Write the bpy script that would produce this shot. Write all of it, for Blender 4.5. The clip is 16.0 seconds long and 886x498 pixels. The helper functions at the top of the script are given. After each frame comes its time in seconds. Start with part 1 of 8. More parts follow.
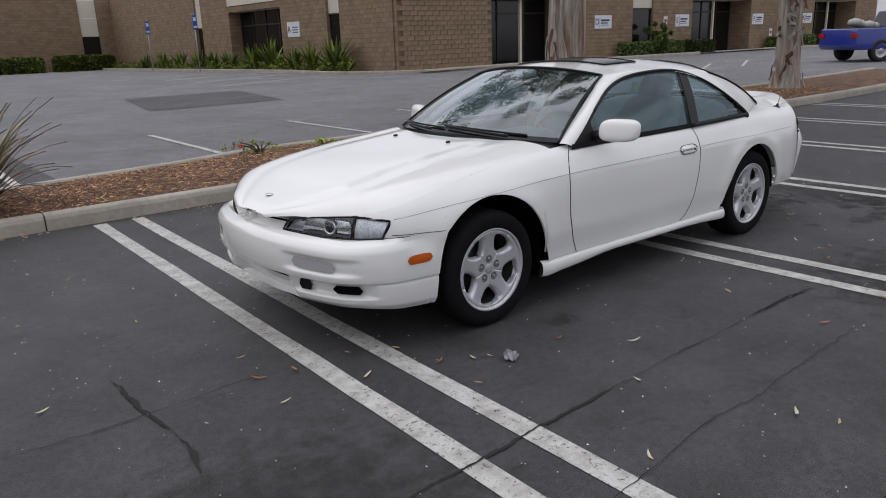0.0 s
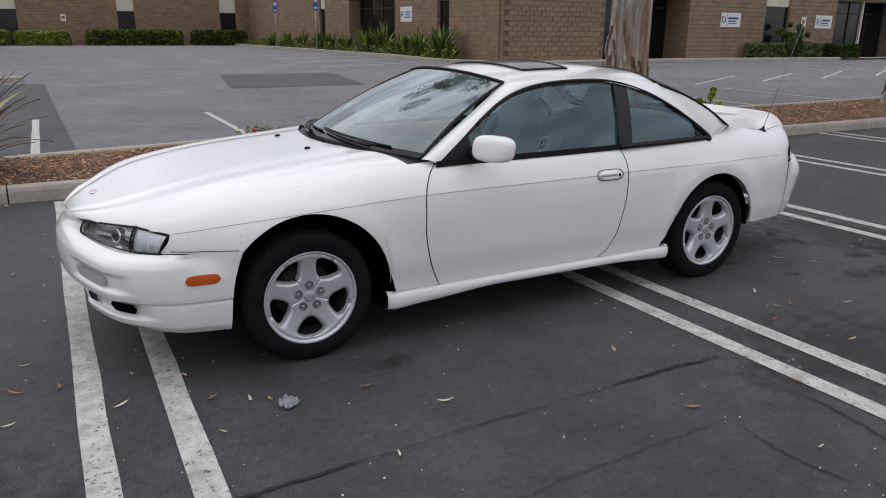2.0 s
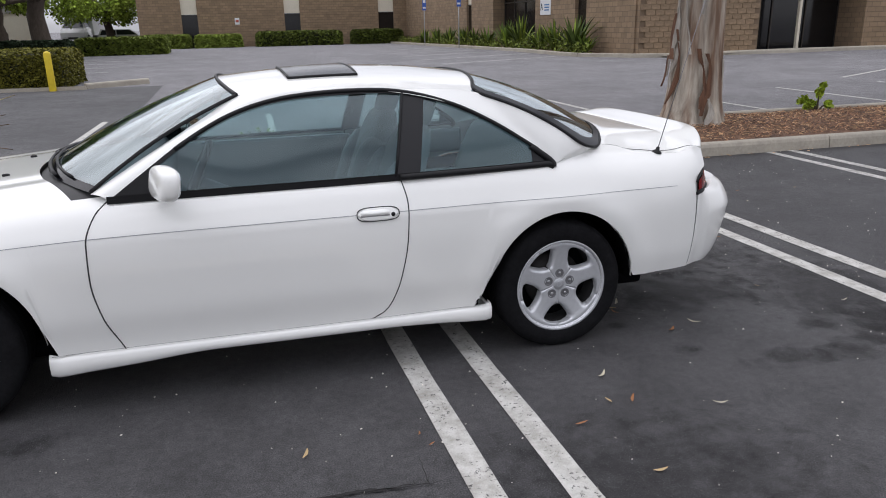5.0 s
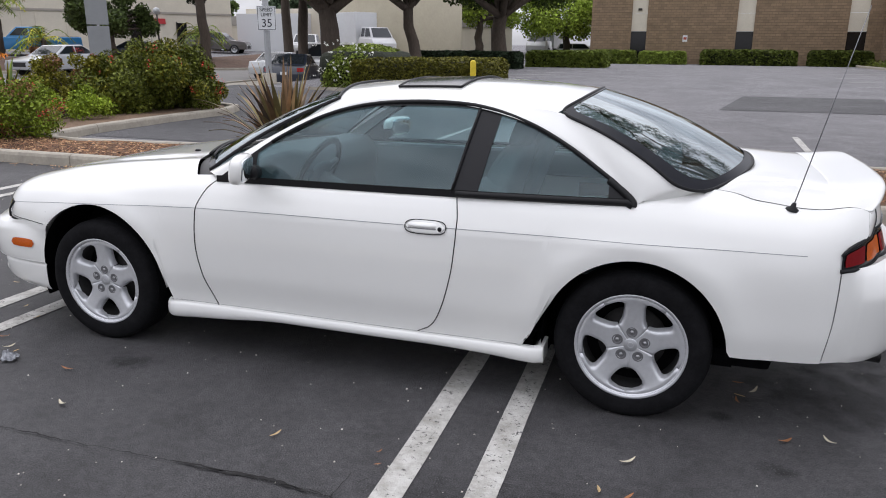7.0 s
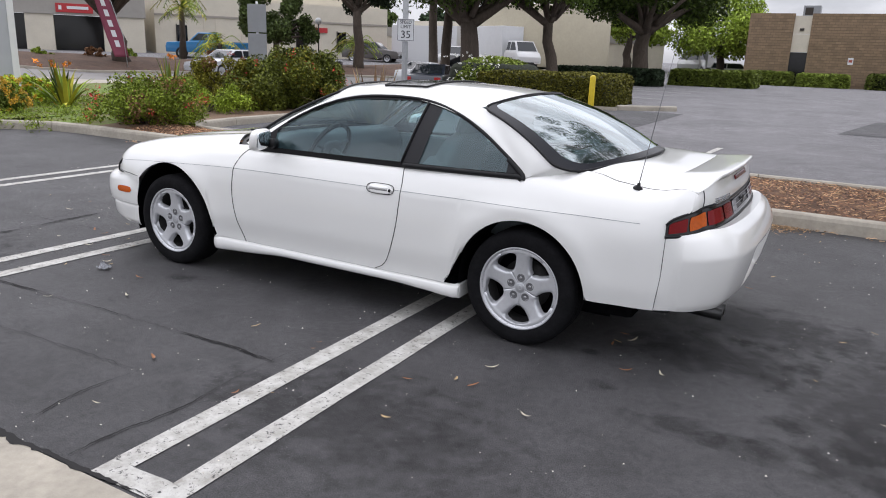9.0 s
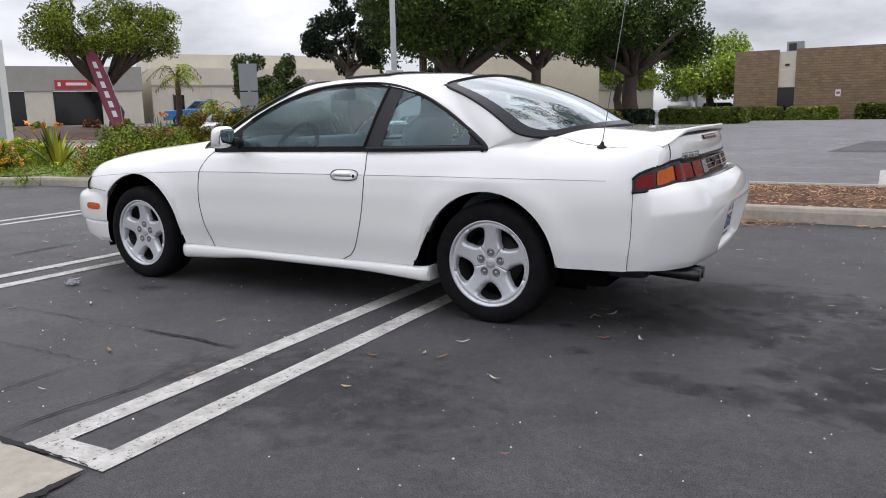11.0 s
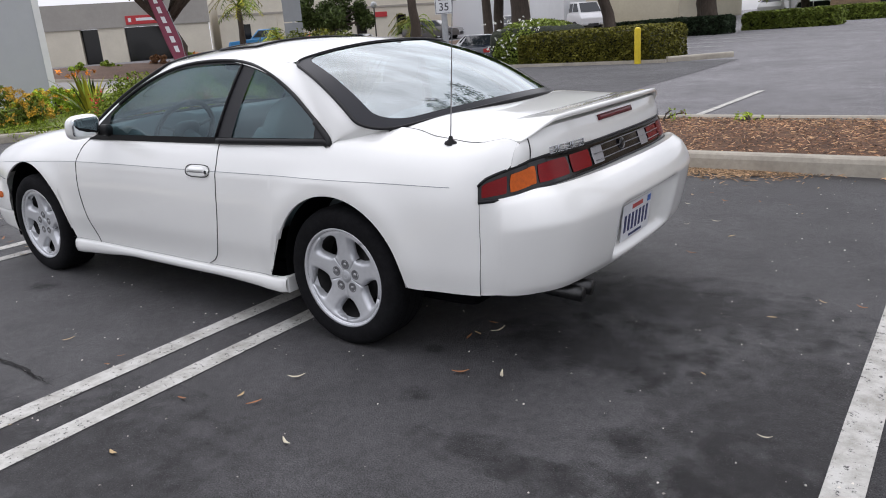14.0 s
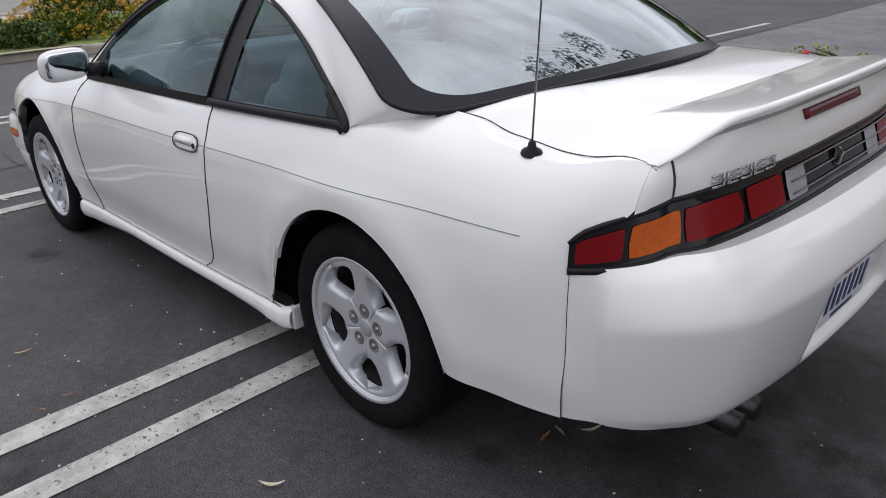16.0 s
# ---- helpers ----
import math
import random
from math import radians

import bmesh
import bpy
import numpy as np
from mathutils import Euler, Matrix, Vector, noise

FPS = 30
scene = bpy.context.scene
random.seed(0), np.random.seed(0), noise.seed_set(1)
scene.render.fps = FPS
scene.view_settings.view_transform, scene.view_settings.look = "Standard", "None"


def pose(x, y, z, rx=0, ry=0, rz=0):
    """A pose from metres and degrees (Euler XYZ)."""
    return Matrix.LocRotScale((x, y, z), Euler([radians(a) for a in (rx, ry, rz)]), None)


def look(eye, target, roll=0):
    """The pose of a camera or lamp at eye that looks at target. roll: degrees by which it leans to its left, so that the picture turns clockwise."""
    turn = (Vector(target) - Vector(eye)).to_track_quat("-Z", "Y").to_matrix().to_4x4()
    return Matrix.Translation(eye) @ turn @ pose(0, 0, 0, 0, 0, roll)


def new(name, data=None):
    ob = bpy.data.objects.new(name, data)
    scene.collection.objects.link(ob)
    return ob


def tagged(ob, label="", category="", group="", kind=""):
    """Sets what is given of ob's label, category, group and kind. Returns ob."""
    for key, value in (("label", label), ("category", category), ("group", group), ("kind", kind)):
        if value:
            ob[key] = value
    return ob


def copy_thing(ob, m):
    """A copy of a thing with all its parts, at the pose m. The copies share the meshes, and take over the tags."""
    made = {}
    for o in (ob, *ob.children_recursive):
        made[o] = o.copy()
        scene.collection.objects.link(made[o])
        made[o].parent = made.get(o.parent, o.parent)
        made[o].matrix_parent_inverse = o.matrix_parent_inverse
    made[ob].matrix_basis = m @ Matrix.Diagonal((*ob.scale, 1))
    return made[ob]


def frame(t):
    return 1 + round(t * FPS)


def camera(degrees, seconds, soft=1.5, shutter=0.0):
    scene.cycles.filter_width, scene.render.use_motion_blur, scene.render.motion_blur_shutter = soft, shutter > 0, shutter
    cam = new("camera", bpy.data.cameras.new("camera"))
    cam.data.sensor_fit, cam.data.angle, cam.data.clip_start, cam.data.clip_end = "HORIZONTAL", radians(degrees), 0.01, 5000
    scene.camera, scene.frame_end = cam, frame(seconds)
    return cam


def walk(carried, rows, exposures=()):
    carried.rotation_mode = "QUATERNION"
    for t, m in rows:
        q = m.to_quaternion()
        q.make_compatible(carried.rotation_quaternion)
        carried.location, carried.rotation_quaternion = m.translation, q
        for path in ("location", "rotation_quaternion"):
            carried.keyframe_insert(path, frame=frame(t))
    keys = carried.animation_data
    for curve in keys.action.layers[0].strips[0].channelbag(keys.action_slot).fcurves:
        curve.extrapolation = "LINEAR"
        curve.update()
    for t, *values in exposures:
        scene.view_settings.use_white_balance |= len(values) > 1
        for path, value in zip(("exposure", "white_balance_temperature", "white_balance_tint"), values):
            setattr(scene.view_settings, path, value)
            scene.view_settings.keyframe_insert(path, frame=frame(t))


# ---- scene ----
cam = camera(62.2, 16.0, 1.0)
PATH = [
    (0, (-3.7, -3.397, 1.44), (-2.489, -1.904, 0.891), -2.0),
    (0.5, (-3.365, -3.551, 1.462), (-2.347, -1.913, 0.932), -1.3),
    (1, (-3.04, -3.679, 1.457), (-2.041, -2.038, 0.9), 0.0),
    (1.5, (-2.629, -3.686, 1.455), (-1.562, -2.09, 0.893), 0.9),
    (2, (-2.264, -3.758, 1.462), (-1.324, -2.088, 0.888), 0.6),
    (2.5, (-1.981, -3.703, 1.446), (-1.167, -1.975, 0.853), 0.9),
    (3, (-1.664, -3.74, 1.394), (-0.917, -1.98, 0.808), -1.7),
    (3.5, (-1.295, -3.804, 1.445), (-0.586, -2.036, 0.835), -1.1),
    (4, (-0.899, -3.755, 1.445), (-0.215, -1.963, 0.88), -0.7),
    (4.2, (-0.725, -3.768, 1.482), (-0.073, -1.963, 0.92), -0.6),
    (6.3, (0.808, -3.498, 1.408), (0.728, -1.596, 0.794), -0.9),
    (6.5, (0.969, -3.492, 1.406), (0.715, -1.606, 0.792), -0.4),
    (7, (1.378, -3.536, 1.436), (0.789, -1.702, 0.899), 0.4),
    (7.5, (1.693, -3.754, 1.433), (0.923, -1.987, 0.901), 1.7),
    (8, (2.041, -3.89, 1.445), (1.235, -2.146, 0.889), 1.5),
    (8.5, (2.402, -3.938, 1.467), (1.555, -2.212, 0.917), 2.2),
    (9, (2.658, -4.076, 1.44), (1.715, -2.389, 0.928), 2.1),
    (11.3, (2.868, -3.92, 1.015), (1.885, -2.215, 0.661), -1.7),
    (11.5, (2.92, -3.893, 1.056), (1.915, -2.202, 0.691), -1.9),
    (12, (3.027, -3.804, 1.113), (2.013, -2.128, 0.712), -3.6),
    (12.5, (3.15, -3.649, 1.165), (2.126, -1.992, 0.71), -6.8),
    (13, (3.218, -3.397, 1.25), (2.21, -1.755, 0.711), -7.1),
    (13.3, (3.333, -3.261, 1.291), (2.312, -1.637, 0.727), -5.9),
    (13.5, (3.365, -3.166, 1.296), (2.314, -1.558, 0.741), -5.3),
    (14, (3.353, -2.873, 1.261), (2.208, -1.334, 0.695), -4.2),
    (14.5, (3.392, -2.54, 1.258), (2.193, -1.058, 0.651), -5.6),
    (15, (3.314, -2.231, 1.281), (2.017, -0.847, 0.647), -4.4),
    (15.5, (3.061, -2.031, 1.296), (1.738, -0.692, 0.62), -2.1),
    (15.6, (2.999, -2.007, 1.3), (1.681, -0.667, 0.617), -2.3),
    (16, (2.745, -1.838, 1.269), (1.393, -0.571, 0.515), -2.9),
]
walk(cam, [(t, look(eye, target, roll)) for t, eye, target, roll in PATH],
     exposures=[(t, e, 6450, 14) for t, e in ((0, -0.80), (1.5, -0.86), (2.5, -0.50), (4.2, -0.36), (6.5, -0.3), (9, -0.17), (12, -0.26), (14, -0.24), (15, -0.26), (16.0, -0.54))])


# ---------- sky, sun ----------
world = bpy.data.worlds.new("overcast_sky")
scene.world = world
world.use_nodes = True
wn = world.node_tree
bg = wn.nodes["Background"]
sky = wn.nodes.new("ShaderNodeTexSky")
sky.sky_type = "NISHITA"
sky.sun_disc = False
sky.sun_elevation, sky.sun_rotation = radians(60), radians(323)
skm = wn.nodes.new("ShaderNodeVectorMath")
skm.operation = "SCALE"
skm.inputs["Scale"].default_value = 0.10
wn.links.new(sky.outputs[0], skm.inputs[0])
tcw = wn.nodes.new("ShaderNodeTexCoord")
mpw = wn.nodes.new("ShaderNodeMapping")
mpw.inputs["Scale"].default_value = (1.0, 1.0, 2.6)
wn.links.new(tcw.outputs["Generated"], mpw.inputs["Vector"])
nzw = wn.nodes.new("ShaderNodeTexNoise")
nzw.inputs["Scale"].default_value, nzw.inputs["Detail"].default_value, nzw.inputs["Roughness"].default_value = 3.2, 7.0, 0.55
wn.links.new(mpw.outputs[0], nzw.inputs["Vector"])
crw = wn.nodes.new("ShaderNodeValToRGB")
crw.color_ramp.elements[0].position, crw.color_ramp.elements[0].color = 0.34, (0.64, 0.67, 0.73, 1)
crw.color_ramp.elements[1].position, crw.color_ramp.elements[1].color = 0.62, (1.40, 1.43, 1.50, 1)
wn.links.new(nzw.outputs["Fac"], crw.inputs[0])
mxw = wn.nodes.new("ShaderNodeMix")
mxw.data_type = "RGBA"
mxw.inputs[0].default_value = 0.88
wn.links.new(skm.outputs[0], mxw.inputs[6])
wn.links.new(crw.outputs[0], mxw.inputs[7])
sxw = wn.nodes.new("ShaderNodeSeparateXYZ")
wn.links.new(tcw.outputs["Generated"], sxw.inputs[0])
mrw = wn.nodes.new("ShaderNodeMapRange")
mrw.inputs[3].default_value, mrw.inputs[4].default_value = 0.76, 1.95
wn.links.new(sxw.outputs["Z"], mrw.inputs[0])
scw = wn.nodes.new("ShaderNodeVectorMath")
scw.operation = "SCALE"
wn.links.new(mxw.outputs[2], scw.inputs[0])
wn.links.new(mrw.outputs[0], scw.inputs["Scale"])
wn.links.new(scw.outputs[0], bg.inputs["Color"])
bg.inputs["Strength"].default_value = 1.0
sun_l = bpy.data.lights.new("sun", "SUN")
sun_l.energy, sun_l.angle, sun_l.color = 1.1, radians(95), (1.0, 0.97, 0.92)
sun_o = new("sun", sun_l)
sun_o.matrix_basis = look((-9, 12, 26), (0, 0, 0))


# ---------- materials ----------
MATS = {}


def mat(name, color, rough=0.6, metal=0.0, spec=0.5, var=0.0, scale=20.0, var2=0.0, scale2=2.0, bump=0.0, bscale=200.0,
        coat=0.0, rand=0.0, emit=0.0, tint=None, stretch=(1, 1, 1)):
    """A principled material whose colour varies at two scales, with fine relief."""
    if name in MATS:
        return MATS[name]
    m = bpy.data.materials.new(name)
    m.use_nodes = True
    nt = m.node_tree
    b = nt.nodes["Principled BSDF"]
    b.inputs["Roughness"].default_value = rough
    b.inputs["Metallic"].default_value = metal
    b.inputs["Specular IOR Level"].default_value = spec
    if coat:
        b.inputs["Coat Weight"].default_value = coat
        b.inputs["Coat Roughness"].default_value = 0.03
    if emit:
        b.inputs["Emission Color"].default_value = (*color, 1)
        b.inputs["Emission Strength"].default_value = emit
    col = (*color, 1)
    out = None
    tc = nt.nodes.new("ShaderNodeTexCoord")
    mp = nt.nodes.new("ShaderNodeMapping")
    mp.inputs["Scale"].default_value = stretch
    nt.links.new(tc.outputs["Object"], mp.inputs["Vector"])

    def noise_fac(sc, detail):
        n = nt.nodes.new("ShaderNodeTexNoise")
        n.inputs["Scale"].default_value = sc
        n.inputs["Detail"].default_value = detail
        n.inputs["Roughness"].default_value = 0.65
        nt.links.new(mp.outputs["Vector"], n.inputs["Vector"])
        return n.outputs["Fac"]

    def times(sock, fac, amount):
        mr = nt.nodes.new("ShaderNodeMapRange")
        mr.inputs[1].default_value, mr.inputs[2].default_value = 0.25, 0.75
        mr.inputs[3].default_value, mr.inputs[4].default_value = 1 - amount, 1 + amount
        nt.links.new(fac, mr.inputs[0])
        mx = nt.nodes.new("ShaderNodeVectorMath")
        mx.operation = "SCALE"
        if sock is None:
            mx.inputs[0].default_value = col[:3]
        else:
            nt.links.new(sock, mx.inputs[0])
        nt.links.new(mr.outputs[0], mx.inputs["Scale"])
        return mx.outputs[0]

    if tint:
        n = noise_fac(scale2 * 1.7, 3)
        mx = nt.nodes.new("ShaderNodeMix")
        mx.data_type = "RGBA"
        mx.inputs[6].default_value, mx.inputs[7].default_value = col, (*tint, 1)
        mr = nt.nodes.new("ShaderNodeMapRange")
        mr.inputs[1].default_value, mr.inputs[2].default_value = 0.4, 0.62
        nt.links.new(n, mr.inputs[0])
        nt.links.new(mr.outputs[0], mx.inputs[0])
        out = mx.outputs[2]
    if var:
        out = times(out, noise_fac(scale, 6), var)
    if var2:
        out = times(out, noise_fac(scale2, 3), var2)
    if rand:
        oi = nt.nodes.new("ShaderNodeObjectInfo")
        out = times(out, oi.outputs["Random"], rand)
        gi = nt.nodes.new("ShaderNodeNewGeometry")
        out = times(out, gi.outputs["Random Per Island"], rand)
    if out is None:
        b.inputs["Base Color"].default_value = col
    else:
        nt.links.new(out, b.inputs["Base Color"])
    if bump:
        bp = nt.nodes.new("ShaderNodeBump")
        bp.inputs["Strength"].default_value = 1.0
        bp.inputs["Distance"].default_value = bump
        nt.links.new(noise_fac(bscale, 4), bp.inputs["Height"])
        nt.links.new(bp.outputs[0], b.inputs["Normal"])
    MATS[name] = m
    return m


def glass(name, tint, gloss=(0.9, 0.97, 1.0), f0=0.10, rough=0.0, rise=4.0):
    """Thin window glass: see-through tint below a mirror layer that grows towards grazing angles."""
    m = bpy.data.materials.new(name)
    m.use_nodes = True
    nt = m.node_tree
    nt.nodes.remove(nt.nodes["Principled BSDF"])
    tr = nt.nodes.new("ShaderNodeBsdfTransparent")
    tr.inputs[0].default_value = (*tint, 1)
    gl = nt.nodes.new("ShaderNodeBsdfGlossy")
    gl.inputs["Roughness"].default_value = rough
    gl.inputs[0].default_value = (*gloss, 1)
    lw = nt.nodes.new("ShaderNodeLayerWeight")
    lw.inputs["Blend"].default_value = 0.5
    pw = nt.nodes.new("ShaderNodeMath")
    pw.operation = "POWER"
    pw.inputs[1].default_value = rise
    nt.links.new(lw.outputs["Facing"], pw.inputs[0])
    ma = nt.nodes.new("ShaderNodeMath")
    ma.operation = "MULTIPLY_ADD"
    ma.inputs[1].default_value, ma.inputs[2].default_value = 1 - f0, f0
    nt.links.new(pw.outputs[0], ma.inputs[0])
    mx = nt.nodes.new("ShaderNodeMixShader")
    nt.links.new(ma.outputs[0], mx.inputs[0])
    nt.links.new(tr.outputs[0], mx.inputs[1])
    nt.links.new(gl.outputs[0], mx.inputs[2])
    nt.links.new(mx.outputs[0], nt.nodes["Material Output"].inputs[0])
    MATS[name] = m
    return m


# ---------- mesh helpers ----------
def mesh_ob(name, verts, faces, material, parent=None, smooth=True, label=""):
    me = bpy.data.meshes.new(name)
    me.from_pydata([tuple(v) for v in verts], [], faces)
    me.materials.append(material)
    if material.name.endswith("glass"):
        # panes face outwards, so that their gloss is that of the outer side
        c = Vector((0.3, 0.0, 0.7))
        me.update()
        if sum((Vector(p.center) - c).dot(p.normal) * p.area for p in me.polygons) < 0:
            me.flip_normals()
    if smooth:
        me.shade_smooth()
    ob = new(name, me)
    if parent is not None:
        ob.parent = parent
    if label:
        tagged(ob, label)
    return ob


def part(name, bm, material, parent=None, label="", smooth=True):
    me = bpy.data.meshes.new(name)
    bm.normal_update()
    bm.to_mesh(me)
    bm.free()
    me.materials.append(material)
    if smooth:
        me.shade_smooth()
    ob = new(name, me)
    if parent is not None:
        ob.parent = parent
    if label:
        tagged(ob, label)
    return ob


def thing(name, loc, label, category, group="", rz=0.0, kind=""):
    e = new(name)
    e.empty_display_size = 0.2
    e.matrix_basis = pose(*loc, 0, 0, rz)
    return tagged(e, label, category, group, kind)


def grid_pts(fn, nu, nv):
    """Vertices and faces of the sheet fn(u, v), u and v from 0 to 1."""
    vs = [fn(i / nu, j / nv) for j in range(nv + 1) for i in range(nu + 1)]
    fs = [(j * (nu + 1) + i, j * (nu + 1) + i + 1, (j + 1) * (nu + 1) + i + 1, (j + 1) * (nu + 1) + i)
          for j in range(nv) for i in range(nu)]
    return vs, fs


def sheet(name, fn, nu, nv, material, parent=None, thick=0.0, label=""):
    vs, fs = grid_pts(fn, nu, nv)
    ob = mesh_ob(name, vs, fs, material, parent, True, label)
    if thick:
        md = ob.modifiers.new("thick", "SOLIDIFY")
        md.thickness, md.offset = thick, 0.0
    return ob


def bm_box(bm, x0, y0, z0, x1, y1, z1, bevel=0.0, seg=2):
    r = bmesh.ops.create_cube(bm, size=1.0)
    vs = r["verts"]
    for v in vs:
        v.co = Vector((x0 + (v.co.x + 0.5) * (x1 - x0), y0 + (v.co.y + 0.5) * (y1 - y0), z0 + (v.co.z + 0.5) * (z1 - z0)))
    if bevel:
        es = list({e for v in vs for e in v.link_edges})
        bmesh.ops.bevel(bm, geom=es, offset=bevel, segments=seg, affect="EDGES", profile=0.6)
    return bm


def box(name, a, b, material, parent=None, bevel=0.0, label="", seg=2):
    bm = bmesh.new()
    bm_box(bm, *a, *b, bevel, seg)
    return part(name, bm, material, parent, label, smooth=False)


def tube_data(path, radius, n=8, cap=True):
    """A tube along the path; radius is a number or one number a point."""
    P = [Vector(p) for p in path]
    R = radius if isinstance(radius, (list, tuple)) else [radius] * len(P)
    vs, fs = [], []
    up = Vector((0.13, 0.31, 0.94)).normalized()
    for i, p in enumerate(P):
        d = (P[min(i + 1, len(P) - 1)] - P[max(i - 1, 0)]).normalized()
        a = d.cross(up if abs(d.dot(up)) < 0.95 else Vector((1, 0, 0))).normalized()
        b = d.cross(a)
        for k in range(n):
            t = 2 * math.pi * k / n
            vs.append(p + R[i] * (math.cos(t) * a + math.sin(t) * b))
    for i in range(len(P) - 1):
        for k in range(n):
            fs.append((i * n + k, i * n + (k + 1) % n, (i + 1) * n + (k + 1) % n, (i + 1) * n + k))
    if cap:
        fs.append(tuple(range(n))[::-1])
        fs.append(tuple((len(P) - 1) * n + k for k in range(n)))
    return vs, fs


def tube(name, path, radius, material, parent=None, n=8, label=""):
    vs, fs = tube_data(path, radius, n)
    return mesh_ob(name, vs, fs, material, parent, True, label)


def lathe_data(profile, n=40, axis="y"):
    """Turns (r, h) points about an axis."""
    vs, fs = [], []
    for r, h in profile:
        for k in range(n):
            t = 2 * math.pi * k / n
            c, s = r * math.cos(t), r * math.sin(t)
            vs.append((c, h, s) if axis == "y" else (c, s, h))
    m = len(profile)
    for i in range(m - 1):
        for k in range(n):
            fs.append((i * n + k, i * n + (k + 1) % n, (i + 1) * n + (k + 1) % n, (i + 1) * n + k))
    return vs, fs


def lathe(name, profile, material, parent=None, n=40, axis="y", label=""):
    vs, fs = lathe_data(profile, n, axis)
    return mesh_ob(name, vs, fs, material, parent, True, label)


def interp(x, xs, ys):
    """Smooth interpolation through given knots (monotone cubic)."""
    if x <= xs[0]:
        return ys[0]
    if x >= xs[-1]:
        return ys[-1]
    n = len(xs)
    d = [(ys[i + 1] - ys[i]) / (xs[i + 1] - xs[i]) for i in range(n - 1)]
    m = [d[0]] + [0 if d[i - 1] * d[i] <= 0 else 2 * d[i - 1] * d[i] / (d[i - 1] + d[i]) for i in range(1, n - 1)] + [d[-1]]
    for i in range(n - 1):
        if x <= xs[i + 1]:
            h = xs[i + 1] - xs[i]
            t = (x - xs[i]) / h
            return ((1 + 2 * t) * (1 - t) ** 2 * ys[i] + t * (1 - t) ** 2 * h * m[i] + t * t * (3 - 2 * t) * ys[i + 1] + t * t * (t - 1) * h * m[i + 1])


def curve_pts(knots, n):
    """A smooth curve through 3D knots, as n + 1 points (Catmull-Rom)."""
    K = [Vector(k) for k in knots]
    out = []
    for i in range(n + 1):
        s = i / n * (len(K) - 1)
        j = min(int(s), len(K) - 2)
        t = s - j
        p0, p1, p2, p3 = K[max(j - 1, 0)], K[j], K[j + 1], K[min(j + 2, len(K) - 1)]
        out.append(0.5 * (2 * p1 + (p2 - p0) * t + (2 * p0 - 5 * p1 + 4 * p2 - p3) * t * t + (3 * p1 - p0 - 3 * p2 + p3) * t ** 3))
    return out


def lerp(a, b, t):
    return a + (b - a) * t

# ---------- ground ----------
def gz(x, y):
    """Height of the ground: level round the car, rising gently further off."""
    d = max(0.0, math.hypot(x, y) - 13.0)

    def ease(t):
        t = min(1.0, max(0.0, t))
        return t * t * (3 - 2 * t)
    lot = 0.010 * min(d, 18.0) - 0.005 * min(max(0.0, d - 18.0), 45.0)
    west = 0.02 * min(d, 18.0) + 0.009 * min(max(0.0, d - 18.0), 45.0)
    z = lot + (west - lot) * ease((-9.0 - x) / 6.0)
    dip = ease((-12.2 - x) / 4.0) * (1 - 0.5 * ease((-17.0 - x) / 13.0)) * (1 - ease((-30.5 - x) / 8.0)) * ease((y - 12.0) / 8.0) * (1 - ease((y - 38.0) / 16.0))
    return z - 0.92 * dip


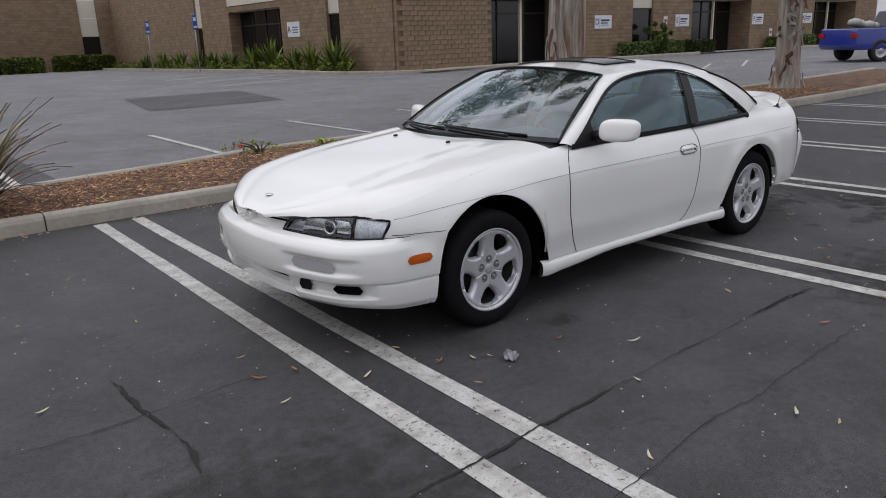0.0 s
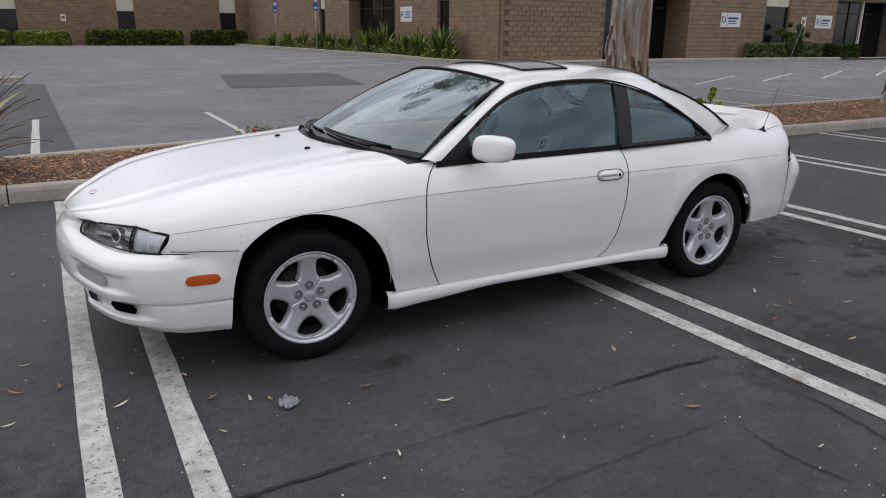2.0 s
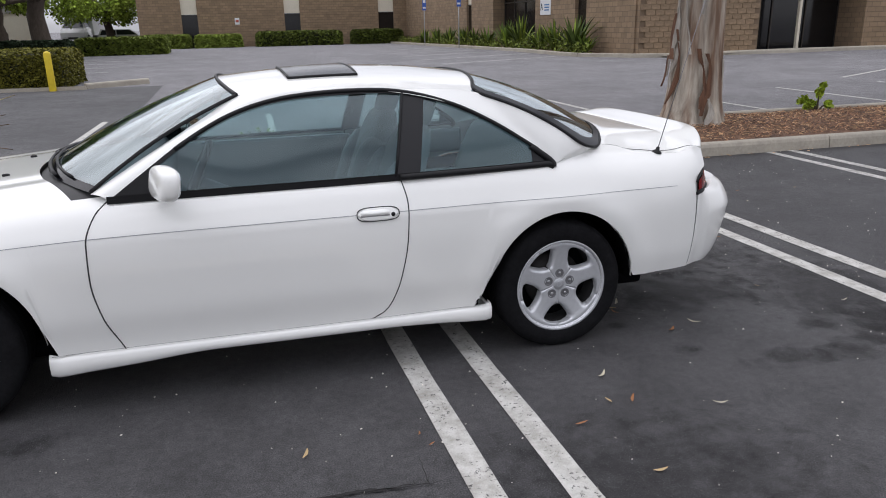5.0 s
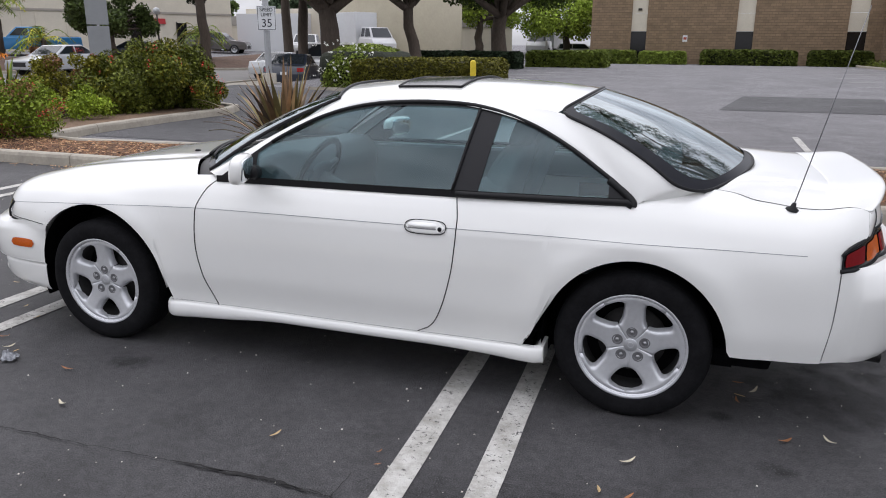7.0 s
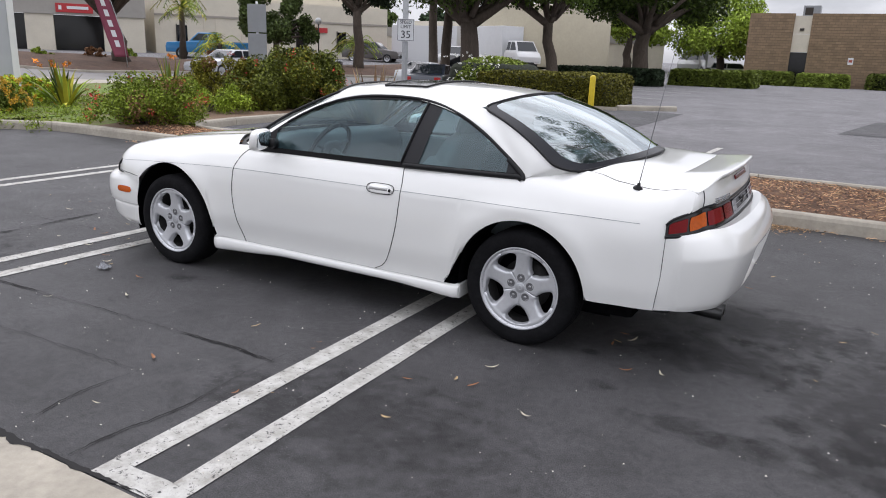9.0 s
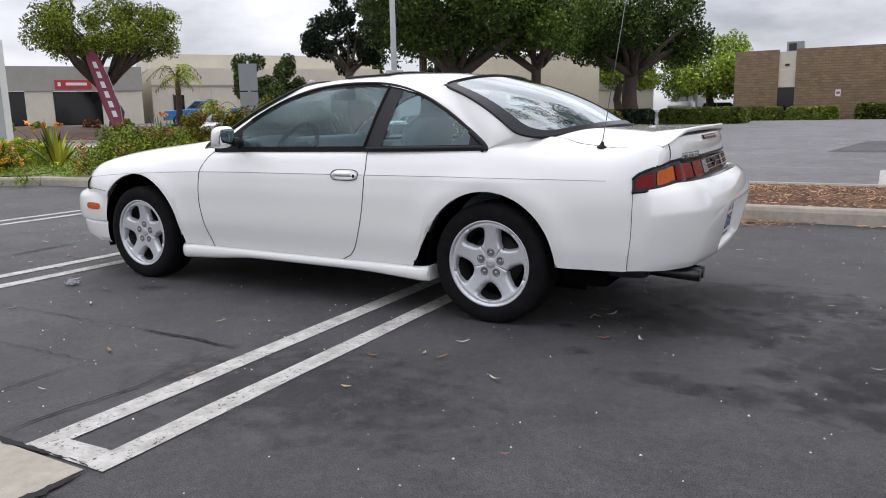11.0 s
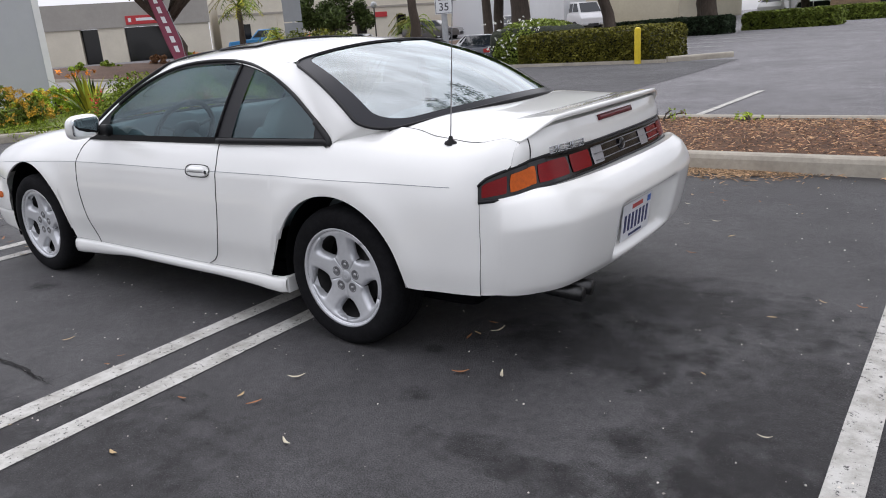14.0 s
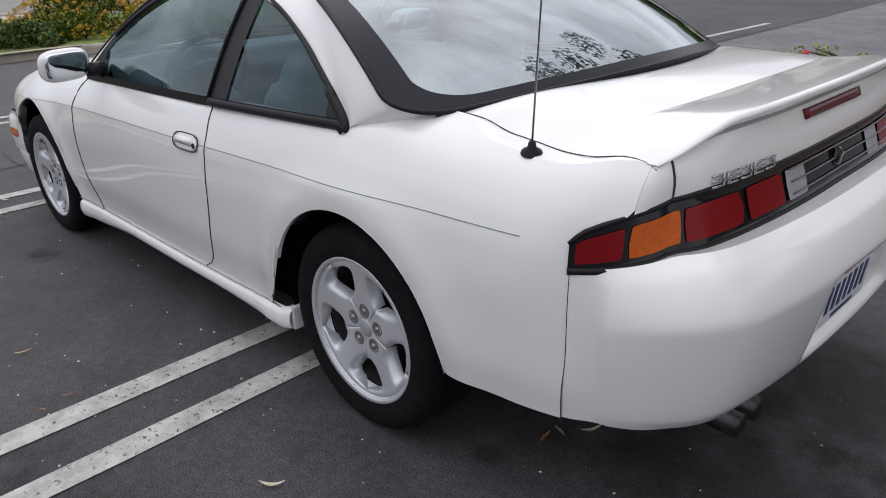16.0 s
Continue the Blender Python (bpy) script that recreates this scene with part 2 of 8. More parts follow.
def asphalt(name, base, dark, light, rough=0.85, spec=0.3, blotch=0.5):
    """Asphalt: patches of wear, fine aggregate and scattered pale stones."""
    m = bpy.data.materials.new(name)
    m.use_nodes = True
    nt = m.node_tree
    b = nt.nodes["Principled BSDF"]
    b.inputs["Specular IOR Level"].default_value = spec
    tc = nt.nodes.new("ShaderNodeTexCoord")

    def nz(scale, detail, rough_=0.6):
        n = nt.nodes.new("ShaderNodeTexNoise")
        n.inputs["Scale"].default_value, n.inputs["Detail"].default_value, n.inputs["Roughness"].default_value = scale, detail, rough_
        nt.links.new(tc.outputs["Object"], n.inputs["Vector"])
        return n.outputs["Fac"]

    def ramp(fac, lo, hi, c0, c1):
        r = nt.nodes.new("ShaderNodeValToRGB")
        e = r.color_ramp.elements
        e[0].position, e[0].color = lo, (*c0, 1)
        e[1].position, e[1].color = hi, (*c1, 1)
        nt.links.new(fac, r.inputs[0])
        return r.outputs[0]

    def mul(a, b_):
        x = nt.nodes.new("ShaderNodeVectorMath")
        x.operation = "MULTIPLY"
        nt.links.new(a, x.inputs[0])
        nt.links.new(b_, x.inputs[1])
        return x.outputs[0]

    k = blotch
    col = ramp(nz(0.55, 5), 0.36, 0.64, dark, base)
    col = mul(col, ramp(nz(3.1, 6, 0.7), 0.30, 0.62, (1 - 0.55 * k,) * 3, (1.12,) * 3))
    col = mul(col, ramp(nz(30.0, 6, 0.75), 0.30, 0.70, (0.62,) * 3, (1.36,) * 3))
    col = mul(col, ramp(nz(190.0, 2, 0.5), 0.32, 0.70, (0.38,) * 3, (1.75,) * 3))
    vo = nt.nodes.new("ShaderNodeTexVoronoi")
    vo.inputs["Scale"].default_value = 42.0
    nt.links.new(tc.outputs["Object"], vo.inputs["Vector"])
    mr = nt.nodes.new("ShaderNodeMapRange")
    mr.inputs[1].default_value, mr.inputs[2].default_value, mr.inputs[3].default_value, mr.inputs[4].default_value = 0.10, 0.05, 0.0, 0.35
    nt.links.new(vo.outputs["Distance"], mr.inputs[0])
    mx = nt.nodes.new("ShaderNodeMix")
    mx.data_type = "RGBA"
    mx.inputs[7].default_value = (*light, 1)
    nt.links.new(mr.outputs[0], mx.inputs[0])
    nt.links.new(col, mx.inputs[6])
    nt.links.new(mx.outputs[2], b.inputs["Base Color"])
    rr = nt.nodes.new("ShaderNodeMapRange")
    rr.inputs[3].default_value, rr.inputs[4].default_value = rough - 0.12, min(1.0, rough + 0.1)
    nt.links.new(nz(2.2, 4), rr.inputs[0])
    nt.links.new(rr.outputs[0], b.inputs["Roughness"])
    bp = nt.nodes.new("ShaderNodeBump")
    bp.inputs["Distance"].default_value = 0.006
    nt.links.new(nz(140.0, 4, 0.7), bp.inputs["Height"])
    nt.links.new(bp.outputs[0], b.inputs["Normal"])
    MATS[name] = m
    return m


asphalt_old = asphalt("worn_grey_asphalt", (0.190, 0.185, 0.191), (0.148, 0.144, 0.149), (0.20, 0.20, 0.20), 0.88, 0.3, 0.35)
asphalt_new = asphalt("sealed_dark_asphalt", (0.066, 0.064, 0.067), (0.045, 0.0435, 0.046), (0.12, 0.12, 0.12), 0.66, 0.45, 0.6)
asphalt_mid = asphalt("dark_driveway_asphalt", (0.098, 0.096, 0.099), (0.070, 0.069, 0.071), (0.13, 0.13, 0.13), 0.85, 0.3, 0.4)


def line_paint():
    """White road paint, chipped through to the dark ground."""
    m = bpy.data.materials.new("worn_white_line_paint")
    m.use_nodes = True
    nt = m.node_tree
    b = nt.nodes["Principled BSDF"]
    b.inputs["Roughness"].default_value = 0.8
    tc = nt.nodes.new("ShaderNodeTexCoord")

    def nz(scale, detail, rough_=0.65):
        n = nt.nodes.new("ShaderNodeTexNoise")
        n.inputs["Scale"].default_value, n.inputs["Detail"].default_value, n.inputs["Roughness"].default_value = scale, detail, rough_
        nt.links.new(tc.outputs["Object"], n.inputs["Vector"])
        return n.outputs["Fac"]

    dirt = nt.nodes.new("ShaderNodeValToRGB")
    e = dirt.color_ramp.elements
    e[0].position, e[0].color = 0.35, (0.33, 0.315, 0.285, 1)
    e[1].position, e[1].color = 0.60, (0.56, 0.55, 0.52, 1)
    nt.links.new(nz(9.0, 6, 0.75), dirt.inputs[0])
    chip_ = nt.nodes.new("ShaderNodeMapRange")
    chip_.inputs[1].default_value, chip_.inputs[2].default_value = 0.575, 0.62
    nt.links.new(nz(46.0, 7, 0.75), chip_.inputs[0])
    mx = nt.nodes.new("ShaderNodeMix")
    mx.data_type = "RGBA"
    mx.inputs[7].default_value = (0.07, 0.068, 0.066, 1)
    nt.links.new(chip_.outputs[0], mx.inputs[0])
    nt.links.new(dirt.outputs[0], mx.inputs[6])
    nt.links.new(mx.outputs[2], b.inputs["Base Color"])
    bp = nt.nodes.new("ShaderNodeBump")
    bp.inputs["Distance"].default_value = 0.004
    nt.links.new(nz(120.0, 4), bp.inputs["Height"])
    nt.links.new(bp.outputs[0], b.inputs["Normal"])
    return m


concrete = mat("weathered_concrete", (0.375, 0.340, 0.282), 0.85, var=0.16, scale=24, var2=0.20, scale2=2.2, bump=0.002, bscale=90)
linewhite = line_paint()


def flat(name, x0, y0, x1, y1, dz, material, label="", step=2.0, kind="structure", parent=None, category=""):
    nu, nv = max(1, int((x1 - x0) / step)), max(1, int((y1 - y0) / step))
    ob = sheet(name, lambda u, v: (lerp(x0, x1, u), lerp(y0, y1, v), gz(lerp(x0, x1, u), lerp(y0, y1, v)) + dz), nu, nv, material, parent)
    return tagged(ob, label, category, "", kind)


def spread(t):
    return math.copysign(abs(t) ** 2.2, t) * 900


tagged(sheet("ground", lambda u, v: (spread(2 * u - 1), spread(2 * v - 1), gz(spread(2 * u - 1), spread(2 * v - 1))), 160, 160, asphalt_old),
       "old grey asphalt of the large car park", "ground", kind="structure")
flat("pavement", -10.0, -14.0, 40.0, 3.36, 0.005, asphalt_new, "dark sealed asphalt of the parking row", 2.0, category="asphalt")
flat("driveway", -8.2, 5.85, -1.8, 17.5, 0.006, asphalt_mid, "darker asphalt of the driveway", 1.0, category="asphalt")
flat("driveway_west", -19.6, 11.2, -8.2, 17.5, 0.006, asphalt_mid, "darker asphalt towards the street", 1.0, category="asphalt")
patch = sheet("asphalt_patch", lambda u, v: (lambda x, y: (x, y, gz(x, y) + 0.007))(lerp(2.15, 5.7, u) + 0.8 * v, lerp(14.7, 19.3, v)), 4, 4, asphalt_mid)
tagged(patch, "dark square repair patch in old asphalt", "asphalt patch", kind="structure")


# painted lines
def paint_line(x0, y0, x1, y1, w, dz=0.009, name="stall_line", n=14):
    a, b = Vector((x0, y0, 0)), Vector((x1, y1, 0))
    d = (b - a).normalized()
    nn = Vector((-d.y, d.x, 0))
    r = random.Random(int(x0 * 1000 + y0 * 77))
    vs, fs = [], []
    for i in range(n + 1):
        p = a.lerp(b, i / n)
        for sg in (-1, 1):
            q = p + nn * sg * (w / 2 + r.uniform(-0.004, 0.004))
            vs.append((q.x, q.y, gz(q.x, q.y) + dz))
    for i in range(n):
        fs.append((2 * i, 2 * i + 1, 2 * i + 3, 2 * i + 2))
    ob = mesh_ob(name, vs, fs, linewhite)
    return tagged(ob, "worn white painted stall line on asphalt", "parking line", "parking lines", "structure")


# far end, near end and half spacing of each pair
for xa, xb, hs in ((-4.92, -4.95, 0.15), (-1.95, -2.08, 0.157), (0.65, 0.725, 0.146), (3.32, 3.32, 0.15), (5.82, 5.82, 0.15), (8.35, 8.35, 0.15), (10.95, 10.95, 0.15)):
    for sg in (-hs, hs):
        paint_line(xa + sg, 3.24, xb + sg, -2.60, 0.105)
    paint_line(xb - hs - 0.052, -2.652, xb + hs + 0.052, -2.652, 0.105, n=3)
for i in range(-1, 6):
    paint_line(0.40 + 2.66 * i, 5.95 if i >= 0 else 5.30, 0.50 + 2.66 * i, 9.75, 0.10)
for yy in (22.6, 25.6, 28.6, 31.6, 34.6, 37.6):
    paint_line(12.9, yy + 1.6, 7.2, yy - 0.6, 0.10)
for i in range(5):
    paint_line(-9.0, 24.0 + 2.7 * i, -4.0, 24.0 + 2.7 * i, 0.10)
for i in range(5):
    paint_line(14.0 + 2.8 * i, 11.0, 18.0 + 2.8 * i, 13.0, 0.10)
flat("gutter", -14.0, -3.55, 0.86, -2.72, 0.010, concrete, "pale concrete drainage strip with dark edge", 1.0, category="concrete strip")


# kerbs: rounded section swept along a path, in cast lengths
def kerb(path, name="kerb", h=0.145, w=0.15, seglen=3.0, material=None):
    pts = [Vector((x, y, 0)) for x, y in path]
    dense = [pts[0]]
    for a, b in zip(pts, pts[1:]):
        n = max(1, int((b - a).length / 0.5))
        dense += [a.lerp(b, (i + 1) / n) for i in range(n)]
    root = thing(name, (0, 0, 0), "weathered pale concrete kerb with joints, edging the bed", "kerb", "kerbs", kind="structure")
    prof = [(0.0, -0.05), (0.008, 0.10), (0.022, h - 0.012), (0.045, h), (w - 0.02, h), (w, h - 0.02), (w, -0.05)]
    step = max(2, int(seglen / 0.5))
    for s in range(0, len(dense) - 1, step):
        seg = dense[s:s + step + 1]
        vs, fs = [], []
        m = len(prof)
        for i, p in enumerate(seg):
            k = s + i
            d = (dense[min(k + 1, len(dense) - 1)] - dense[max(k - 1, 0)]).normalized()
            nn = Vector((-d.y, d.x, 0))
            g = 0.006 if i == 0 else (-0.006 if i == len(seg) - 1 else 0)
            for o, z in prof:
                q = p + nn * o + d * g
                vs.append((q.x, q.y, gz(q.x, q.y) + z))
        for i in range(len(seg) - 1):
            for j in range(m - 1):
                fs.append((i * m + j, i * m + j + 1, (i + 1) * m + j + 1, (i + 1) * m + j))
        fs.append(tuple(range(m)))
        fs.append(tuple((len(seg) - 1) * m + j for j in range(m))[::-1])
        mesh_ob("kerb_stone", vs, fs, material or concrete, root, False)
    return root


kerb([(-9.9, -6.0), (-9.9, 2.2), (-9.6, 2.9), (-8.9, 3.3), (-8.0, 3.38), (20.0, 3.10)])
kerb([(20.0, 5.70), (0.6, 5.80), (-0.7, 5.45), (-2.2, 5.22), (-5.0, 4.88), (-6.5, 4.74), (-7.1, 4.82), (-7.5, 5.25), (-7.65, 6.2), (-7.68, 8.0), (-7.55, 9.7), (-7.85, 10.6), (-8.8, 11.1), (-14.0, 11.2)])

# beds
mulch = mat("brown_bark_mulch", (0.112, 0.062, 0.038), 0.95, var=0.5, scale=60, var2=0.3, scale2=3, bump=0.02, bscale=45, tint=(0.19, 0.105, 0.062))
soil = mat("bare_brown_soil", (0.17, 0.11, 0.07), 0.95, var=0.3, scale=30, var2=0.2, scale2=2, bump=0.01, bscale=40)
turf = mat("short_turf", (0.150, 0.225, 0.040), 0.95, var=0.4, scale=40, var2=0.3, scale2=1.2, bump=0.02, bscale=60, tint=(0.17, 0.16, 0.06))


def bed(name, x0, y0, x1, y1, z, material, label):
    """A heaped bed from y0 to the far edge y1, which may be a curve (xs, ys)."""
    def far(x):
        return float(np.interp(x, *y1)) if isinstance(y1, tuple) else y1

    def fn(u, v):
        x = lerp(x0, x1, u)
        y = lerp(y0, far(x), v)
        return (x, y, gz(x, y) + z + 0.05 * math.sin(math.pi * min(1, v)) + 0.02 * noise.noise(Vector((x * 1.3, y * 1.3, 0))))
    deep = max(y1[1]) if isinstance(y1, tuple) else y1
    ob = sheet(name, fn, int((x1 - x0) / 0.4) + 1, max(3, int((deep - y0) / 0.4)), material)
    return tagged(ob, label, "garden bed", kind="structure")


ISLAND = ((-7.7, -7.3, -6.5, -5.0, -2.2, -0.7, 0.6, 20.0), (4.9, 4.75, 4.62, 4.76, 5.10, 5.33, 5.67, 5.58))
bed("mulch_bed", -7.6, 3.47, 20.0, ISLAND, 0.10, mulch, "brown bark mulch bed in the kerbed island")
bed("grass_bed", -9.85, 3.45, -8.3, 6.3, 0.098, turf, "short patchy grass beside the bushes")
bed("planter_bed", -8.3, 3.45, -7.6, ((-8.3, -7.75, -7.6), (6.3, 6.3, 5.2)), 0.10, soil, "bare soil under the flowering bushes")
bed("planter_bed", -14.0, 6.2, -7.78, ((-14.0, -9.0, -8.3, -7.78), (11.1, 11.0, 10.7, 9.9)), 0.10, soil, "bare soil under the flowering bushes")
bed("grass_bed", -17.5, -6.0, -9.85, 11.1, 0.09, turf, "short patchy grass beside the car park")

rnd = random.Random(5)


def scatter_mesh(name, n, place, shape, material, label, category):
    """Many small loose bits as one mesh."""
    vs, fs = [], []
    for _ in range(n):
        p = place()
        if p is None:
            continue
        pts, faces = shape()
        a, b, c = rnd.uniform(0, 6.283), rnd.uniform(-0.35, 0.35), rnd.uniform(-0.35, 0.35)
        R = Euler((b, c, a)).to_matrix()
        i0 = len(vs)
        vs += [tuple(R @ Vector(q) + Vector(p)) for q in pts]
        fs += [tuple(i + i0 for i in f) for f in faces]
    ob = mesh_ob(name, vs, fs, material, None, False)
    return tagged(ob, label, category, kind="stuff")


def chip(longest=0.024, widest=0.0055):
    l, w = longest * rnd.uniform(0.25, 1.0), widest * rnd.uniform(0.4, 1.0)
    return [(-l, -w, 0), (l, -w * 0.6, 0.002), (l, w, 0), (-l, w * 0.7, 0.003), (0, 0, 0.006)], [(0, 1, 4), (1, 2, 4), (2, 3, 4), (3, 0, 4)]


def on_island():
    x = rnd.uniform(-7.3, 13)
    far = float(np.interp(x, *ISLAND))
    v = rnd.uniform(0.04, 0.97)
    y = lerp(3.47, far, v)
    return (x, y, gz(x, y) + 0.112 + 0.05 * math.sin(math.pi * v) + 0.02 * noise.noise(Vector((x * 1.3, y * 1.3, 0))) + rnd.uniform(0, 0.012))


strawmat = mat("dry_leaf_litter", (0.42, 0.27, 0.15), 0.85, var=0.2, scale=30, rand=0.5)
for count, longest, widest, tone in ((22000, 0.024, 0.0050, (0.205, 0.108, 0.060)), (9000, 0.022, 0.0050, (0.060, 0.034, 0.023)), (6000, 0.044, 0.0042, None)):
    scatter_mesh("bark_chips", count, on_island, lambda: chip(longest, widest), mat("loose_bark_chips_%d" % count, tone, 0.9, var=0.3, scale=30, rand=0.6) if tone else strawmat, "loose bark chips and dry leaves on the island", "bark chips")
scatter_mesh("leaf_litter", 1300, lambda: (rnd.gauss(1.75, 0.28), 3.33 - abs(rnd.gauss(0, 0.16)), 0.014), lambda: chip(0.036, 0.006), strawmat, "drift of dry leaves against the kerb", "leaf litter")
scatter_mesh("kerb_litter", 480, lambda: (rnd.uniform(-7, 12), 3.34 - abs(rnd.gauss(0, 0.09)), 0.012), lambda: chip(0.034, 0.006), strawmat, "dry leaves along the foot of the kerb", "leaf litter")

# ---------- the brown block building ----------
def block_mat():
    m = bpy.data.materials.new("brown_split_block")
    m.use_nodes = True
    nt = m.node_tree
    b = nt.nodes["Principled BSDF"]
    b.inputs["Roughness"].default_value = 0.92
    tc = nt.nodes.new("ShaderNodeTexCoord")
    mp = nt.nodes.new("ShaderNodeMapping")
    mp.inputs["Rotation"].default_value = (radians(90), 0, 0)
    sep = nt.nodes.new("ShaderNodeSeparateXYZ")
    nt.links.new(tc.outputs["Object"], sep.inputs[0])
    add = nt.nodes.new("ShaderNodeMath")
    nt.links.new(sep.outputs[0], add.inputs[0])
    nt.links.new(sep.outputs[1], add.inputs[1])
    com = nt.nodes.new("ShaderNodeCombineXYZ")
    nt.links.new(add.outputs[0], com.inputs[0])
    nt.links.new(sep.outputs[2], com.inputs[1])
    br = nt.nodes.new("ShaderNodeTexBrick")
    br.inputs["Scale"].default_value = 1.0
    br.inputs["Brick Width"].default_value, br.inputs["Row Height"].default_value, br.inputs["Mortar Size"].default_value = 0.40, 0.20, 0.010
    br.inputs["Color1"].default_value, br.inputs["Color2"].default_value = (0.280, 0.196, 0.122, 1), (0.216, 0.151, 0.094, 1)
    br.inputs["Mortar"].default_value = (0.155, 0.115, 0.082, 1)
    nt.links.new(com.outputs[0], br.inputs["Vector"])
    nz = nt.nodes.new("ShaderNodeTexNoise")
    nz.inputs["Scale"].default_value, nz.inputs["Detail"].default_value = 1.6, 8.0
    nt.links.new(tc.outputs["Object"], nz.inputs["Vector"])
    mr = nt.nodes.new("ShaderNodeMapRange")
    mr.inputs[3].default_value, mr.inputs[4].default_value = 0.72, 1.28
    nt.links.new(nz.outputs["Fac"], mr.inputs[0])
    sc = nt.nodes.new("ShaderNodeVectorMath")
    sc.operation = "SCALE"
    nt.links.new(br.outputs["Color"], sc.inputs[0])
    nt.links.new(mr.outputs[0], sc.inputs["Scale"])
    nt.links.new(sc.outputs[0], b.inputs["Base Color"])
    bp = nt.nodes.new("ShaderNodeBump")
    bp.inputs["Distance"].default_value = 0.02
    nz2 = nt.nodes.new("ShaderNodeTexNoise")
    nz2.inputs["Scale"].default_value, nz2.inputs["Detail"].default_value = 14.0, 5.0
    nt.links.new(tc.outputs["Object"], nz2.inputs["Vector"])
    sm = nt.nodes.new("ShaderNodeMath")
    sm.operation = "SUBTRACT"
    nt.links.new(nz2.outputs["Fac"], sm.inputs[0])
    nt.links.new(br.outputs["Fac"], sm.inputs[1])
    nt.links.new(sm.outputs[0], bp.inputs["Height"])
    nt.links.new(bp.outputs[0], b.inputs["Normal"])
    return m


block = block_mat()
blockpiece = mat("split_block_piece", (0.244, 0.172, 0.109), 0.92, var=0.28, scale=9, var2=0.2, scale2=1.2, bump=0.012, bscale=22, rand=0.07)
cream = mat("cream_plaster", (0.62, 0.57, 0.47), 0.85, var=0.06, scale=12, var2=0.08, scale2=0.7)
darkglass = mat("dark_shop_glass", (0.008, 0.008, 0.009), 0.10)
bronze = mat("bronze_window_frame", (0.05, 0.042, 0.036), 0.4, metal=0.4)
signwhite = mat("white_sign_board", (0.70, 0.71, 0.72), 0.5, var=0.04, scale=8)
signink = mat("dark_sign_ink", (0.03, 0.03, 0.04), 0.6)
ZT, ZB = 5.25, -0.5


def word(text, loc, size, material, parent, rot=(90, 0, 0), name="lettering"):
    cu = bpy.data.curves.new(name, "FONT")
    cu.body = text
    cu.size = size
    cu.extrude = 0.004
    cu.align_x, cu.align_y = "CENTER", "CENTER"
    tmp = bpy.data.objects.new(name, cu)
    me = bpy.data.meshes.new_from_object(tmp)
    bpy.data.objects.remove(tmp)
    me.materials.append(material)
    ob = new(name, me)
    ob.matrix_basis = pose(*loc, *rot)
    if parent is not None:
        ob.parent = parent
    return ob


main = thing("block_building", (0, 0, 0), "single-storey brown split-block commercial building with recessed entrances", "building")


def wall_x(x0, x1, y, z0, z1, thick=0.3, material=None, parent=main, name="wall"):
    return box(name, (x0, y, z0), (x1, y + thick, z1), material or block, parent)


def wall_y(y0, y1, x, z0, z1, thick=0.3, material=None, parent=main, name="wall"):
    return box(name, (x, y0, z0), (x + thick, y1, z1), material or block, parent)


def stripe_x(x0, x1, y, mid):
    """Recessed upright strip: cream panels above, dark window below."""
    wd = box("window", (x0, y + 0.16, ZB), (x1, y + 0.22, mid), darkglass, main, 0, "tall dark slot window")
    box("frame", (x0, y + 0.10, mid - 0.05), (x1, y + 0.16, mid), bronze, wd)
    h = (ZT - mid) / 2
    for i in range(2):
        box("cream_panel", (x0, y + 0.12, mid + i * h + 0.01), (x1, y + 0.2, mid + (i + 1) * h - 0.01), cream, main, 0.01)


def stripe_y(y0, y1, x, mid):
    wd = box("window", (x + 0.16, y0, ZB), (x + 0.22, y1, mid), darkglass, main, 0, "tall dark slot window")
    box("frame", (x + 0.10, y0, mid - 0.05), (x + 0.16, y1, mid), bronze, wd)
    h = (ZT - mid) / 2
    for i in range(2):
        box("cream_panel", (x + 0.12, y0, mid + i * h + 0.01), (x + 0.2, y1, mid + (i + 1) * h - 0.01), cream, main, 0.01)


# far wall, facing the lot across the aisle
YW = 60.0
cuts = [(-6.4, -3.2), (-2.0, 4.75), (6.0, 12.5), (13.8, 16.2)]
for a, b in cuts:
    wall_x(a, b, YW, ZB, 5.4)
for a, b in ((-3.2, -2.0), (4.75, 6.0), (12.5, 13.8)):
    stripe_x(a, b, YW, 2.55)
wall_y(YW + 0.3, 80, -6.4, ZB, 5.4)
box("roof", (-6.3, YW + 0.25, 4.9), (30, 80, 5.0), mat("grey_roof_felt", (0.2, 0.2, 0.2), 0.9), main)
ac = thing("roof_air_conditioner", (-2.2, 61.6, 5.0), "grey metal air conditioning unit on the flat roof", "air conditioner")
box("casing", (-0.6, -0.5, 0.0), (0.6, 0.7, 1.05), mat("grey_sheet_metal", (0.30, 0.31, 0.32), 0.5, metal=0.4, var=0.1, scale=6), ac, 0.03)
box("grille", (-0.45, -0.52, 0.35), (0.1, -0.49, 0.9), bronze, ac)
ac2 = copy_thing(ac, pose(17.2, 61.5, 4.0))
lampb = box("wall_lamp", (-2.75, YW + 0.02, 4.15), (-2.45, YW + 0.12, 4.32), bronze, main, 0.02)

# side wall with the planted strip, and the front with its entrances
XS, YF = 14.9, 22.0
for a, b in ((22.3, 26.4), (27.5, 32.0), (38.2, 42.2), (43.2, 60.0)):
    wall_y(a, b, XS, ZB, ZT)
stripe_y(26.4, 27.5, XS, 2.75)
stripe_y(42.2, 43.2, XS, 2.6)


